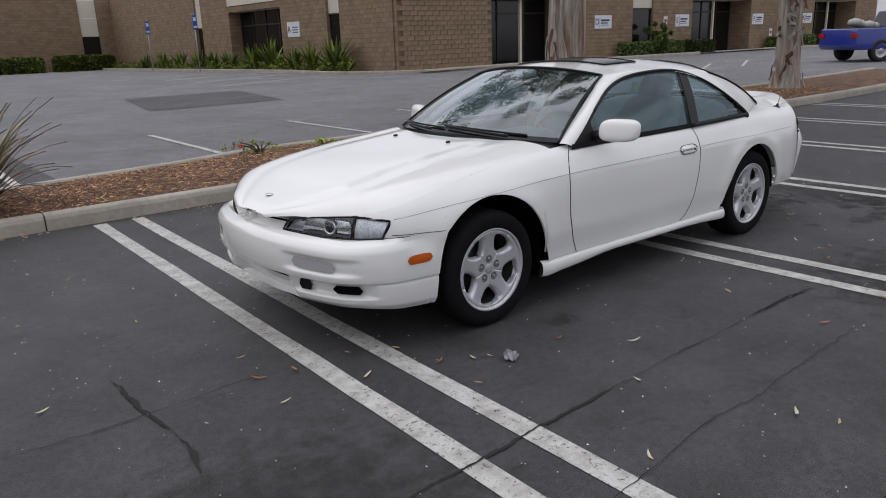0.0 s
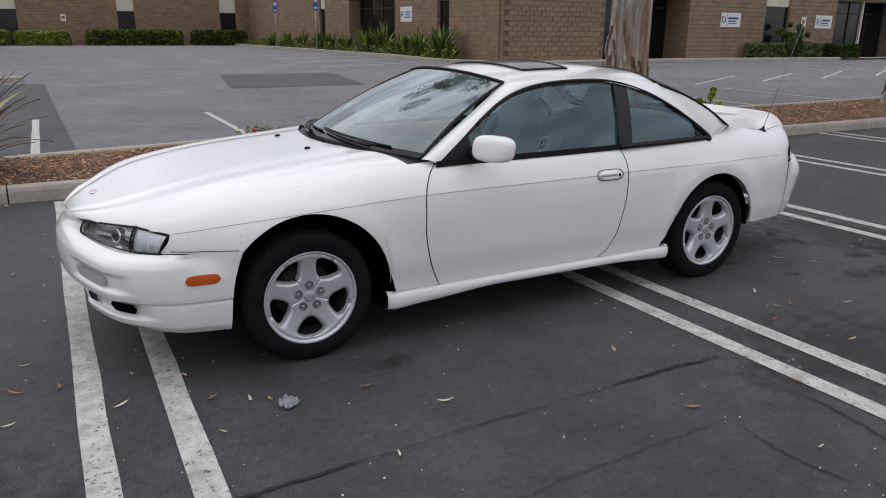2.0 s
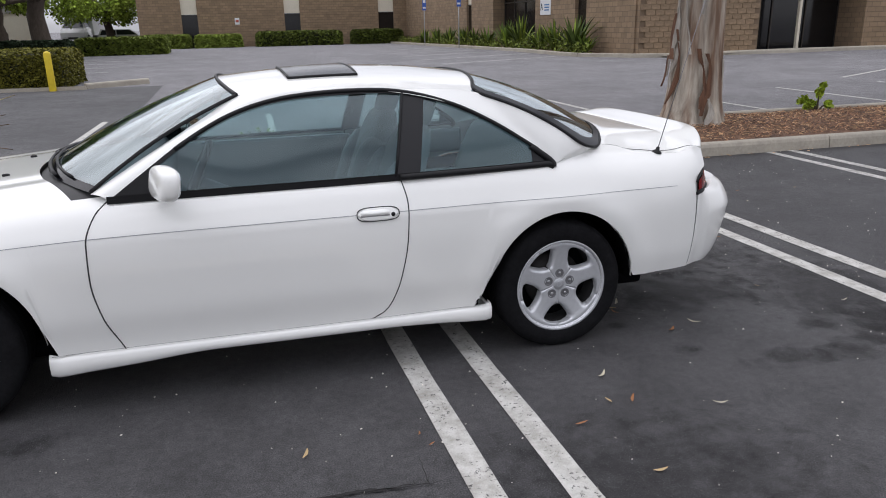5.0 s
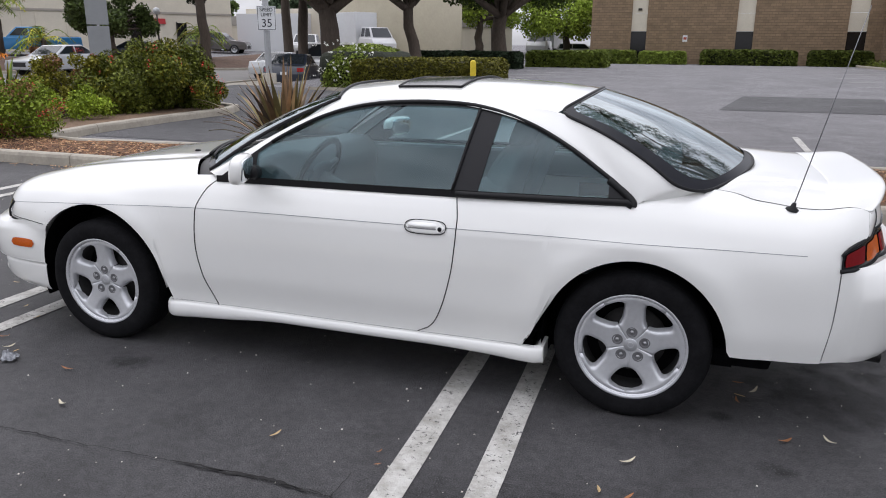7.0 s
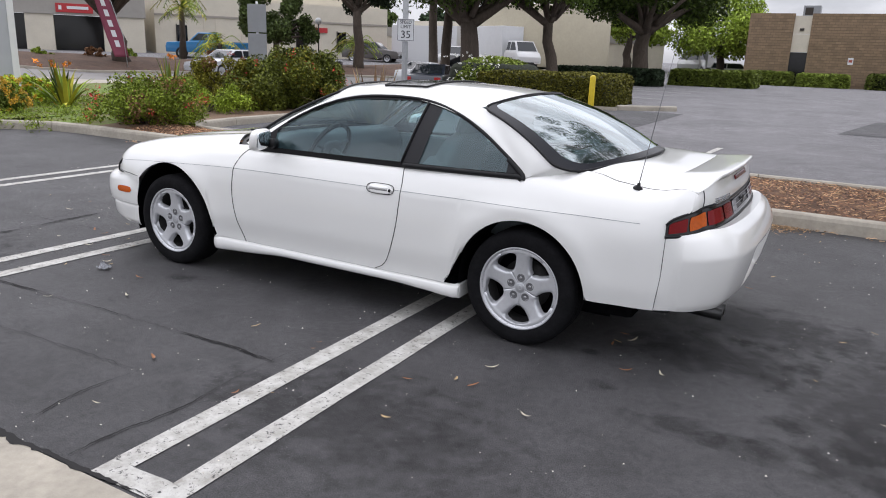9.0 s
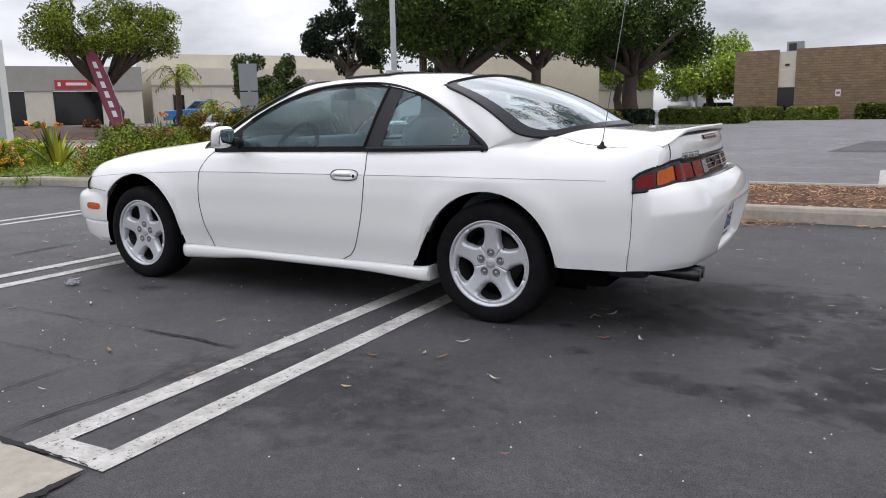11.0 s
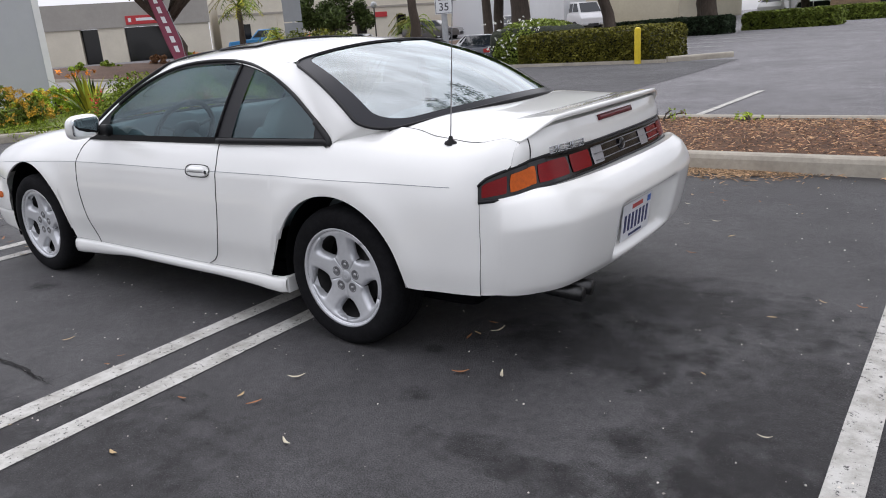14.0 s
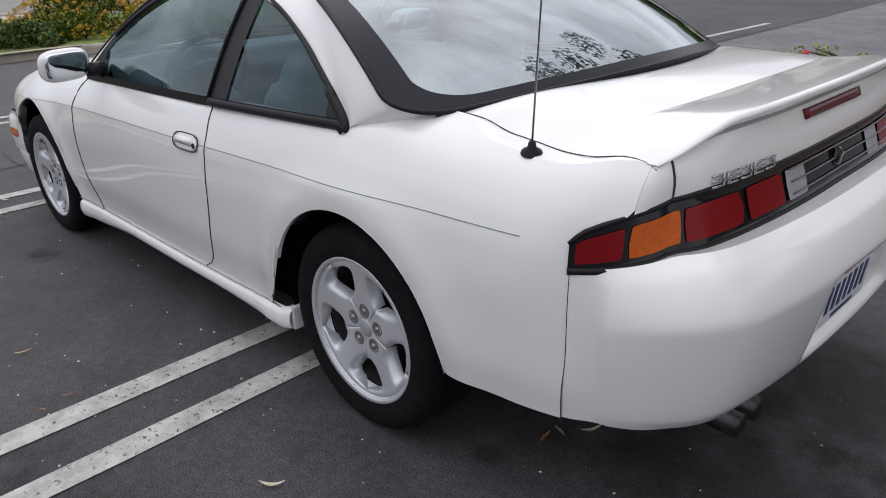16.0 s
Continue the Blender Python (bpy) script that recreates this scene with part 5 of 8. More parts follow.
dk = vehicle("parked_sedan", -15.1, 26.2, -72, (0.020, 0.026, 0.040), "dark blue compact sedan on the street", **SED)
tail_lamps(dk, 2.28, 0.66, 0.78)
box("number_plate", (2.30, -0.16, 0.58), (2.325, 0.16, 0.70), signwhite, dk)
vehicle("parked_sedan", -20.0, 33.6, -84, (0.60, 0.61, 0.62), "white sedan on the street", **SED)
vehicle("parked_estate", -27.2, 25.3, 90, (0.42, 0.43, 0.45), "silver saloon car on the street", **SED)
bt = vehicle("blue_pickup", -37.4, 33.6, 47, (0.030, 0.19, 0.42), "bright blue pickup parked beyond the street", z=0.55, category="pickup", **PICK)
box("bed_liner", (0.85, -0.85, 1.165), (2.65, 0.85, 1.18), tyre_far, bt)
rp = vehicle("navy_pickup", 27.6, 7.6, 152, (0.012, 0.028, 0.24), "dark blue pickup parked by the shops", z=gz(27, 8), category="pickup", **PICK)
box("bed_cavity", (0.85, -0.85, 1.165), (2.65, 0.85, 1.18), tyre_far, rp)
tail_lamps(rp, 2.80, 0.84, 0.92)
for k in range(4):
    blob_c = (1.2 + 0.3 * k, -0.2 + 0.15 * (k % 2), 1.22 + 0.05 * k)
    bb = bmesh.new()
    bmesh.ops.create_icosphere(bb, subdivisions=2, radius=0.22, matrix=Matrix.Translation(blob_c) @ Matrix.Diagonal((1.2, 1, 0.7, 1)))
    part("load_sack", bb, mat("pale_load_sacks", (0.4, 0.4, 0.38), 0.8, var=0.2, scale=6), rp)
k_ = 0
for nm, x, y, rz, col, kind, lab in (("parked_suv", -33.5, 47.5, 200, (0.10, 0.09, 0.085), SUVB, "dark grey suv parked beyond the street"),
                                     ("parked_car", -36.5, 50.5, 200, (0.35, 0.03, 0.04), SED, "red car parked beyond the street"),
                                     ("parked_car", -40.0, 50.0, 200, (0.60, 0.60, 0.60), SUVB, "white suv parked beyond the street"),
                                     ("parked_car", -30.0, 34.8, 200, (0.05, 0.06, 0.08), SED, "dark car behind the street trees"),
                                     ("parked_truck", -25.5, 47.0, 110, (0.62, 0.62, 0.62), PICK, "white work truck beyond the street"),
                                     ("parked_van", -17.0, 32.9, 100, (0.64, 0.64, 0.64), VANB, "white van near the hedge"),
                                     ("parked_car", -9.0, 73.0, 190, (0.5, 0.5, 0.5), SUVB, "pale car at the end of the lot")):
    vehicle(nm, x, y, rz, col, lab, z=gz(x, y) + (0.10 if x < -28 else 0.0), **kind)


def box_truck(x, y, rz, z, s, label):
    t = vehicle("box_truck", x, y, rz, (0.62, 0.62, 0.63), label, L=7, W=2.2, wr=0.42, body=((-3.4, 0.5), (-3.45, 1.0), (-3.2, 1.35), (-1.6, 1.4), (-1.5, 0.5)),
                cabin=((-3.2, 1.3), (-2.7, 2.15), (-1.7, 2.2), (-1.6, 1.3)), axles=(-2.6, 2.0), category="truck", z=z)
    box("cargo_box", (-1.35, -1.15, 0.75), (3.5, 1.15, 3.25), mat("white_cargo_panel", (0.66, 0.67, 0.68), 0.5, var=0.04, scale=3), t, 0.03)
    box("chassis", (-3.2, -0.5, 0.42), (3.4, 0.5, 0.72), tyre_far, t)
    return t


box_truck(-12.6, 75.0, 80, gz(-12, 75), 1, "white box truck at the end of the drive")
box_truck(-42.5, 55.5, 130, gz(-42, 55) + 0.3, 1, "white box truck by the shop row")
box_truck(-23.0, 50.5, 150, gz(-23, 50), 1, "white box truck behind the trees")

# ---------- street trees ----------
tree("street_tree", -33.0, 23.15, 6.6, 0.36, (5.1, 4.1, 1.9), 30000, 0.085, leafs["yellowish"], "spreading olive-green street tree with forked trunk", 101, (0.2, -0.75), 92, 9, gz(-33.0, 22.7) + 0.30, fork_h=0.36, dense=(0.09, 0.19), low=-0.25)
tree("broad_tree", -14.0, 28.2, 7.0, 0.46, (5.6, 4.5, 2.4), 28000, 0.115, leafs["deep"], "broad dark tree with heavy spreading limbs", 102, (-0.5, 0), 70, 7)
tree("broad_tree", -11.3, 31.3, 6.8, 0.28, (5.4, 4.1, 2.3), 24000, 0.115, leafs["deep"], "leaning tree with forked trunk and open crown", 103, (-0.5, 0.4), 64, 5)
tree("broad_tree", -9.3, 39.5, 7.2, 0.45, (5.3, 4.4, 2.5), 24000, 0.13, leafs["deep"], "wide tree with low forking limbs", 104, (0.2, 0), 66, 6)
tree("light_tree", -9.8, 69.0, 7.2, 0.35, (4.2, 5.0, 2.8), 16000, 0.18, leafs["mid"], "light green tree beside the block building", 105, (0, 0), 40, 4)
tree("light_tree", -17.0, 64.0, 7.2, 0.35, (4.4, 4.6, 2.8), 14000, 0.18, leafs["mid"], "green tree behind the hedge", 106, (0, 0), 40, 4)
tree("round_tree", -31.0, 33.2, 4.6, 0.22, (3.1, 2.5, 1.9), 15000, 0.12, leafs["dark"], "rounded dark green tree across the street", 107, (0, 0), 34, 4)
tree("pine_tree", -27.4, 37.2, 7.2, 0.32, (5.9, 2.8, 2.7), 18000, 0.13, leafs["pine"], "blackish pine with straight trunk", 108, (0, 0), 36, 4, fork_h=0.55)
tree("pine_tree", -17.3, 31.2, 8.5, 0.26, (7.2, 2.2, 2.6), 8000, 0.20, leafs["pine"], "tall dark pine by the street", 109, (0, 0), 36, 4, fork_h=0.6)
tree("pine_tree", -19.8, 34.0, 8.2, 0.26, (6.9, 2.0, 2.2), 7000, 0.20, leafs["dark"], "dark tree by the street", 110, (0, 0), 30, 4, fork_h=0.6)
for i, (x, y) in enumerate(((-55, 78), (-47, 84), (-38, 88), (-30, 80), (-24, 86), (-62, 70), (-70, 60))):
    tree("distant_tree", x, y, 6.5, 0.3, (4.6, 3.4, 2.4), 2500, 0.4, leafs["pine" if i % 2 else "dark"], "distant dark tree on the skyline", 120 + i, (0, 0), 24, 3)


def palm(x, y, h, seed, z0, label):
    p = thing("palm_tree", (x, y, z0), label, "palm")
    tube("trunk", [(0, 0, -0.1), (0.08, 0, h * 0.5), (0.0, 0.05, h)], [0.24, 0.17, 0.16], bark, p, 12)
    r = random.Random(seed)
    for k in range(26):
        a, up = r.uniform(0, 6.283), r.uniform(-0.5, 1.1)
        L = r.uniform(1.3, 1.9)
        spine = curve_pts([(0, 0, h), (math.cos(a) * L * 0.5, math.sin(a) * L * 0.5, h + up * 0.7), (math.cos(a) * L, math.sin(a) * L, h + up * 0.6 - 0.7)], 10)
        vs, fs = [], []
        for q in range(1, 10):
            d = (spine[q + 1] - spine[q - 1]).normalized()
            sd = d.cross(Vector((0, 0, 1))).normalized()
            for e in (-1, 1):
                i = len(vs)
                tip = spine[q] + sd * e * 0.42 * math.sin(math.pi * q / 11) + d * 0.2 - Vector((0, 0, 0.12))
                vs += [tuple(spine[q] - d * 0.045), tuple(spine[q] + d * 0.045), tuple(tip)]
                fs.append((i, i + 1, i + 2))
        v2, f2 = tube_data(spine, [0.02] * 11, 4)
        o = len(vs)
        vs += [tuple(v) for v in v2]
        fs += [tuple(i + o for i in f) for f in f2]
        mesh_ob("frond", vs, fs, leafs["olive" if k % 3 == 0 else "mid"], p)
    return p


palm(-34.9, 29.0, 3.0, 5, 0.7, "short feathery palm in front of the hall")
palm(-35.5, 32.6, 0.9, 6, 0.7, "small bright palm beside the pickup")
palm(-28.5, 38.5, 1.0, 7, 0.9, "small palm beyond the street")
for i, (x, y) in enumerate(((-36.0, 20.5), (-35.0, 23.0), (-35.6, 25.5), (-34.6, 31.0), (-34.8, 18.0))):
    bush("street_shrub", x, y, gz(x, y) + 0.18, 0.6, 0.6, 0.55 + 0.15 * (i % 2), 900, 0.09, leafs["rust" if i % 2 else "mid"], "small shrub on the mulch bank", 140 + i, None, 0, 0.05, 14)
lampst = thing("street_lamp", (-30.8, 37.2, gz(-30.8, 37.2) + 0.1), "black lamp post with a white globe", "lamp")
tube("post", [(0, 0, 0), (0, 0, 3.0)], 0.05, bronze, lampst, 8)
gb = bmesh.new()
bmesh.ops.create_uvsphere(gb, u_segments=16, v_segments=10, radius=0.22, matrix=Matrix.Translation((0, 0, 3.18)))
part("globe", gb, signwhite, lampst)

# ---------- the white coupe ----------
YC, RW = 0.03, 0.303
AXF, AXR = -1.2625, 1.2625
ZM = 0.56
paint = mat("pearl_white_paint", (0.80, 0.80, 0.775), 0.28, coat=1.0, var=0.01, scale=3, bump=0.00004, bscale=60)
blackrub = mat("black_rubber_trim", (0.009, 0.009, 0.010), 0.5, spec=0.25, var=0.2, scale=40)
screenband = mat("grey_ceramic_band", (0.014, 0.015, 0.020), 0.30, spec=0.15)
blackgloss = mat("black_ceramic_band", (0.008, 0.008, 0.010), 0.15, spec=0.25)
darkgap = mat("panel_gap_shadow", (0.03, 0.03, 0.03), 0.8)
wellmat = mat("lining_and_shade_black", (0.006, 0.006, 0.007), 0.95, spec=0.0, var=0.3, scale=30)
carglass = glass("tinted_car_glass", (0.60, 0.76, 0.78), (0.80, 0.95, 1.0), 0.085)
screenglass = glass("windscreen_glass", (0.46, 0.58, 0.60), (0.92, 0.98, 1.0), 0.10, rise=3.0)
rearglass = glass("rear_screen_glass", (0.44, 0.55, 0.58), (0.90, 0.97, 1.0), 0.25)
lampglass = glass("clear_lamp_glass", (0.90, 0.92, 0.93), (1.0, 1.0, 1.0), 0.05)
chrome = mat("bright_chrome", (0.75, 0.76, 0.78), 0.12, metal=1.0)
alloy = mat("silver_alloy", (0.60, 0.61, 0.63), 0.34, metal=0.5, var=0.06, scale=60, var2=0.06, scale2=9)
tyremat = mat("tyre_rubber", (0.009, 0.009, 0.010), 0.85, spec=0.10, var=0.35, scale=60, var2=0.25, scale2=12, bump=0.0006, bscale=160)
leather = mat("grey_leather", (0.16, 0.19, 0.20), 0.55, var=0.12, scale=60, bump=0.0006, bscale=200)
dashmat = mat("dark_dashboard_plastic", (0.085, 0.098, 0.105), 0.6, var=0.2, scale=70, bump=0.0004, bscale=300)
redlens = mat("red_lamp_lens", (0.17, 0.002, 0.004), 0.22, spec=0.25, var=0.3, scale=90, stretch=(1, 1, 4))
amberlens = mat("amber_lamp_lens", (0.46, 0.085, 0.006), 0.25, spec=0.25, var=0.25, scale=90)
clearlens = mat("pale_reversing_lens", (0.30, 0.30, 0.31), 0.15, var=0.1, scale=90)
smoked = mat("smoked_black_lens", (0.006, 0.006, 0.007), 0.12, spec=0.5)


def Wb(x):
    """Half width of the upper body at station x."""
    return interp(x, [-2.185, -2.175, -2.15, -2.108, -2.03, -1.941, -1.87, -1.75, -1.55, -1.2, -0.6, 0.4, 1.2, 1.55, 1.8, 1.96, 2.02, 2.09, 2.15, 2.2],
                  [0.0, 0.11, 0.215, 0.34, 0.51, 0.655, 0.733, 0.785, 0.815, 0.835, 0.832, 0.846, 0.846, 0.838, 0.828, 0.797, 0.757, 0.700, 0.63, 0.5])


def Hb(x):
    """Height of the bonnet, belt and boot lid along the middle."""
    return interp(x, [-2.185, -2.165, -2.12, -2.04, -1.8, -1.45, -1.06, -0.75, -0.3, 0.5, 1.3, 1.65, 2.05, 2.10, 2.15, 2.2],
                  [0.625, 0.645, 0.668, 0.697, 0.776, 0.840, 0.880, 0.908, 0.93, 0.94, 0.955, 0.950, 0.915, 0.890, 0.78, 0.66])


def Pb(x):
    return interp(x, [-2.2, -2.11, -2.03, -1.9, -1.4, -0.7, 0.5, 1.2, 1.6, 1.8, 2.05, 2.2], [22.0, 18.0, 9.0, 8.0, 6.2, 6.5, 7.0, 7.0, 5.5, 5.5, 10.0, 10.0])


def Qb(x):
    return interp(x, [-2.2, -1.5, -0.7, 2.2], [2.0, 2.2, 2.5, 2.5])


def top_z(x, y):
    w = max(Wb(x), 1e-4)
    f = min(1.0, abs(y) / w)
    dip = interp(x, [1.50, 1.58, 1.68, 1.88, 2.04], [0.0, 0.010, 0.034, 0.040, 0.0]) * math.exp(-((abs(y) - 0.635) / 0.10) ** 2)
    return ZM + (Hb(x) - ZM) * (1 - f ** Pb(x)) ** (1 / Qb(x)) - dip


def tuck(z):
    return interp(z, [0.16, 0.22, 0.30, 0.42, ZM], [0.035, 0.028, 0.022, 0.004, 0.0])


def flare(x, z):
    """The slight swell of the arches."""
    f = 0.0
    for ax in (AXF, AXR):
        d = math.hypot(x - ax, z - 0.30) - 0.40
        if d > -0.1:
            f += 0.012 * math.exp(-(d / 0.07) ** 2)
    return f


def side_y(x, z):
    """Half width of the flank at station x and height z."""
    if z <= ZM:
        y = Wb(x) - tuck(z)
    else:
        g = min(1.0, (z - ZM) / max(Hb(x) - ZM, 1e-4))
        y = Wb(x) * max(0.0, 1 - g ** Qb(x)) ** (1 / Pb(x))
    crease = 0.004 * math.exp(-((z - 0.715) / 0.025) ** 2) * max(0.0, min(1.0, (x + 1.3) / 0.5, (1.75 - x) / 0.6))
    return y + flare(x, z) + crease


# half length, half height and centre height of the arches
ARCH = {AXF: (0.388, 0.388, 0.303), AXR: (0.350, 0.360, 0.302)}


def arch_z(x, ax):
    r, h, zc = ARCH[ax]
    d = abs(x - ax)
    return zc + h * math.sqrt(1 - (d / r) ** 2) if d < r else 0.0


def low_z(x):
    base = 0.235 if x < 1.30 else 0.318
    return max(base, arch_z(x, AXF), arch_z(x, AXR))


def hood_y(x):
    return Wb(x) * interp(x, [-2.2, -1.9, -1.5, -1.2, -0.9], [0.935, 0.935, 0.895, 0.865, 0.86])


def door_front(z):
    return interp(z, [0.25, 0.28, 0.40, 0.55, 0.70, 0.80, 0.86], [-0.60, -0.615, -0.665, -0.69, -0.685, -0.645, -0.575])


def door_rear(z):
    return interp(z, [0.25, 0.29, 0.34, 0.45, 0.60, 0.75, 0.86], [0.36, 0.44, 0.475, 0.515, 0.545, 0.555, 0.535])


car = thing("coupe_car", (0, YC, 0), "pearl white two-door coupe parked across the stall lines, clean paint", "car")


def both(name, fn, nu, nv, material, parent, thick=0.0, label="", flip=False):
    """A panel on the driver's side and its mirror image."""
    a = sheet(name, lambda u, v: (lambda p: (p[0], -p[1], p[2]))(fn(u, v)), nu, nv, material, parent, thick, label)
    b = sheet(name, lambda u, v: fn(1 - u, v), nu, nv, material, parent, thick, label)
    return a, b


def flank(x0, x1, top, g=0.0025):
    """A flank panel between two edge curves, from the lower edge to top(x)."""
    def fn(u, v):
        v2 = v
        x = lerp(x0(0.5), x1(0.5), u)
        for _ in range(16):
            z = lerp(low_z(x), top(x), v2)
            x = 0.5 * x + 0.5 * lerp(x0(z) + g, x1(z) - g, u)
        z = lerp(low_z(x), top(x), v2)
        return (x, side_y(x, z), z)
    return fn


def fender_front(v):
    """Front edge of the wing: behind the corner lamp, then forward over it to the bonnet."""
    return interp(v, [0.0, 0.60, 0.70, 0.84, 1.0], [-1.868, -1.826, -1.850, -1.918, -1.932])


def fender_panel(u, v):
    """Front wing: above the bumper seam and behind the head lamp."""
    x = lerp(-1.845, -0.66, u)
    for _ in range(8):
        lo = max(low_z(x), interp(x, [-1.9, -1.56, -1.555], [0.574, 0.566, 0.235]))
        z = lerp(lo, top_z(x, hood_y(x)) - 0.0006, v)
        x = 0.4 * x + 0.6 * lerp(fender_front(v), door_front(z) - 0.003, u)
    lo = max(low_z(x), interp(x, [-1.9, -1.56, -1.555], [0.574, 0.566, 0.235]))
    z = lerp(lo, top_z(x, hood_y(x)) - 0.0006, v)
    return (x, max(side_y(x, z), hood_y(x)), z)


def belt(x):
    return interp(x, [-0.7, -0.53, 0.53, 1.22, 1.5, 1.65], [0.845, 0.848, 0.858, 0.868, 0.90, 0.92])


fenders = both("front_wing", fender_panel, 120, 44, paint, car)
doors = both("door", flank(door_front, door_rear, lambda x: belt(x) - 0.004), 40, 26, paint, car)


def boot_w(x):
    """Half width of the boot lid."""
    return interp(x, [1.45, 1.50, 1.56, 1.62, 1.75, 2.05, 2.10], [0.665, 0.650, 0.637, 0.632, 0.636, 0.655, 0.655])


def quarter_top(x):
    return interp(x, [0.5, 1.22, 1.36, 1.50], [0.857, 0.866, 0.884, top_z(1.50, 0.650)]) if x < 1.50 else top_z(x, boot_w(x))


def quarter_rear(z):
    return interp(z, [0.2, 0.31, 0.5, 0.66, 0.725, 0.742, 0.755, 0.770, 0.790, 0.9], [1.93, 1.935, 1.955, 1.958, 1.957, 1.965, 1.985, 2.012, 2.045, 2.045])


def shelf_fn(u, v):
    """Flat shoulder between the flank and the boot lid."""
    x = lerp(1.495, 2.046, u)
    z = quarter_top(x)
    return (x, lerp(max(side_y(x, z), boot_w(x)), boot_w(x) + 0.001, v), z + 0.002 * math.sin(math.pi * v))


quarters = both("rear_quarter", flank(door_rear, quarter_rear, quarter_top), 90, 30, paint, car)
both("shoulder", shelf_fn, 50, 6, paint, car)


def hood_fn(u, v):
    x = lerp(-2.165, -0.95, v ** 1.6)
    y = (2 * u - 1)
    xx = x + (0.0 if v < 0.5 else (v - 0.5) * 2 * 0.22 * abs(y) ** 2.2)
    e = hood_y(xx) + 0.0012
    dip = -0.006 * math.exp(-((abs(y) - 0.62) / 0.10) ** 2) * min(1, v * 4)
    return (xx, y * e, top_z(xx, y * e) + dip)


hood = sheet("bonnet", hood_fn, 60, 80, paint, car)


def cowl_fn(u, v):
    y = 2 * u - 1
    x0 = -0.95 + 0.22 * abs(y) ** 2.2
    x = lerp(x0 + 0.004, x0 + 0.12, v)
    yy = y * hood_y(x0) * 0.99
    return (x, yy, top_z(x0, yy) - 0.018 + 0.02 * v)


sheet("cowl_panel", cowl_fn, 40, 6, mat("black_cowl_plastic", (0.02, 0.02, 0.021), 0.55, var=0.2, scale=80), car)


# boot lid, its upright rear face and the lip spoiler
def boot_x(y):
    return 2.120 - 0.066 * min(1.0, abs(y) / 0.655) ** 4


def screen_foot(y):
    """Lower edge of the rear screen at y."""
    k = (abs(y) / 0.765) ** 2.2
    return lerp(1.69, 1.43, k)


def boot_fn(u, v):
    w = 2 * u - 1
    x = lerp(screen_foot(w * 0.65) + 0.010, 2.085, v)
    y = w * (boot_w(x) - 0.002)
    x = x + (boot_x(y) - 2.085) * v
    r_ = max(0.0, (v - 0.93) / 0.07)
    tuck_ = max(0.0, 1 - v / 0.035)
    return (x - 0.03 * tuck_, y, top_z(min(x, 2.05), y) - 0.006 * r_ * r_ - 0.012 * tuck_)


boot = sheet("boot_lid", boot_fn, 40, 30, paint, car)


# ---------- bumpers: profiles swept round the ends ----------
def nose_plan(s):
    """Front outline, s from 0 at the near arch to 1 at the far one: place and outward normal."""
    P = [(-1.545, -0.806), (-1.70, -0.803), (-1.85, -0.785), (-1.972, -0.722), (-2.068, -0.605), (-2.142, -0.40), (-2.185, -0.20), (-2.198, 0.0)]
    P = P + [(x, -y) for x, y in P[-2::-1]]
    pts = curve_pts([(x, y, 0) for x, y in P], 96)
    i = s * 96
    j = min(int(i), 95)
    p = pts[j].lerp(pts[j + 1], i - j)
    d = (pts[j + 1] - pts[j]).normalized()
    return p, Vector((-d.y, d.x, 0))


def nose_n(s):
    a, _ = nose_plan(max(0, s - 0.01))
    b, _ = nose_plan(min(1, s + 0.01))
    d = (b - a).normalized()
    return Vector((-d.y, d.x, 0))


def nose_s(y):
    """The place along the front outline where it crosses y."""
    lo, hi = 0.0, 1.0
    for _ in range(30):
        mid_ = (lo + hi) / 2
        if nose_plan(mid_)[0].y < y:
            lo = mid_
        else:
            hi = mid_
    return (lo + hi) / 2


def nose_top(s):
    m = abs(2 * s - 1)
    return interp(m, [0.0, 0.20, 0.38, 0.47, 0.62, 0.80, 1.0], [0.590, 0.582, 0.572, 0.566, 0.568, 0.573, 0.566])


def fbump_fn(u, v):
    p, _ = nose_plan(u)
    n = nose_n(u)
    m = abs(2 * u - 1)
    zb, zt = interp(m, [0, 0.5, 0.8, 1], [0.245, 0.240, 0.218, 0.212]), nose_top(u)
    z = lerp(zb, zt, v)
    f = interp(v, [0.0, 0.10, 0.36, 0.405, 0.425, 0.50, 0.66, 0.84, 0.94, 1.0], [-0.045, -0.012, 0.004, -0.003, 0.012, 0.018, 0.022, 0.017, 0.0, -0.035])
    f *= interp(m, [0, 0.5, 0.8, 1.0], [1.3, 1.2, 0.9, 0.55])
    if v > 0.85 and m > 0.70:
        f = lerp(f, max(f, -0.001), min(1.0, (m - 0.70) / 0.08))
    # mouth below the number panel
    ay = abs(p.y)
    mouth = math.exp(-((ay / 0.335) ** 10)) * math.exp(-(((v - 0.19) / 0.18) ** 8))
    f -= 0.085 * mouth
    # recesses of the turn lamp and of the lower duct
    g = math.exp(-(((ay - 0.525) / 0.175) ** 8)) * math.exp(-(((v - 0.65) / 0.115) ** 6))
    h = math.exp(-(((ay - 0.560) / 0.185) ** 10)) * math.exp(-(((v - 0.295) / 0.105) ** 8))
    f -= 0.020 * g + 0.034 * h
    p = p + n * f
    wend = max(0.0, (m - 0.72) / 0.28) ** 1.5
    xa = interp(z, [0.20, 0.40, 0.57], [-1.618, -1.600, -1.552])
    xx = p.x + wend * (xa + 1.545)
    k = max(0.0, min(1.0, (m - 0.76) / 0.16))
    k = k * k * (3 - 2 * k) * max(0.0, min(1.0, (z - 0.46) / 0.08))
    return (xx, lerp(p.y, math.copysign(side_y(xx, z) + 0.25 * min(f, 0.0), p.y), k), z)


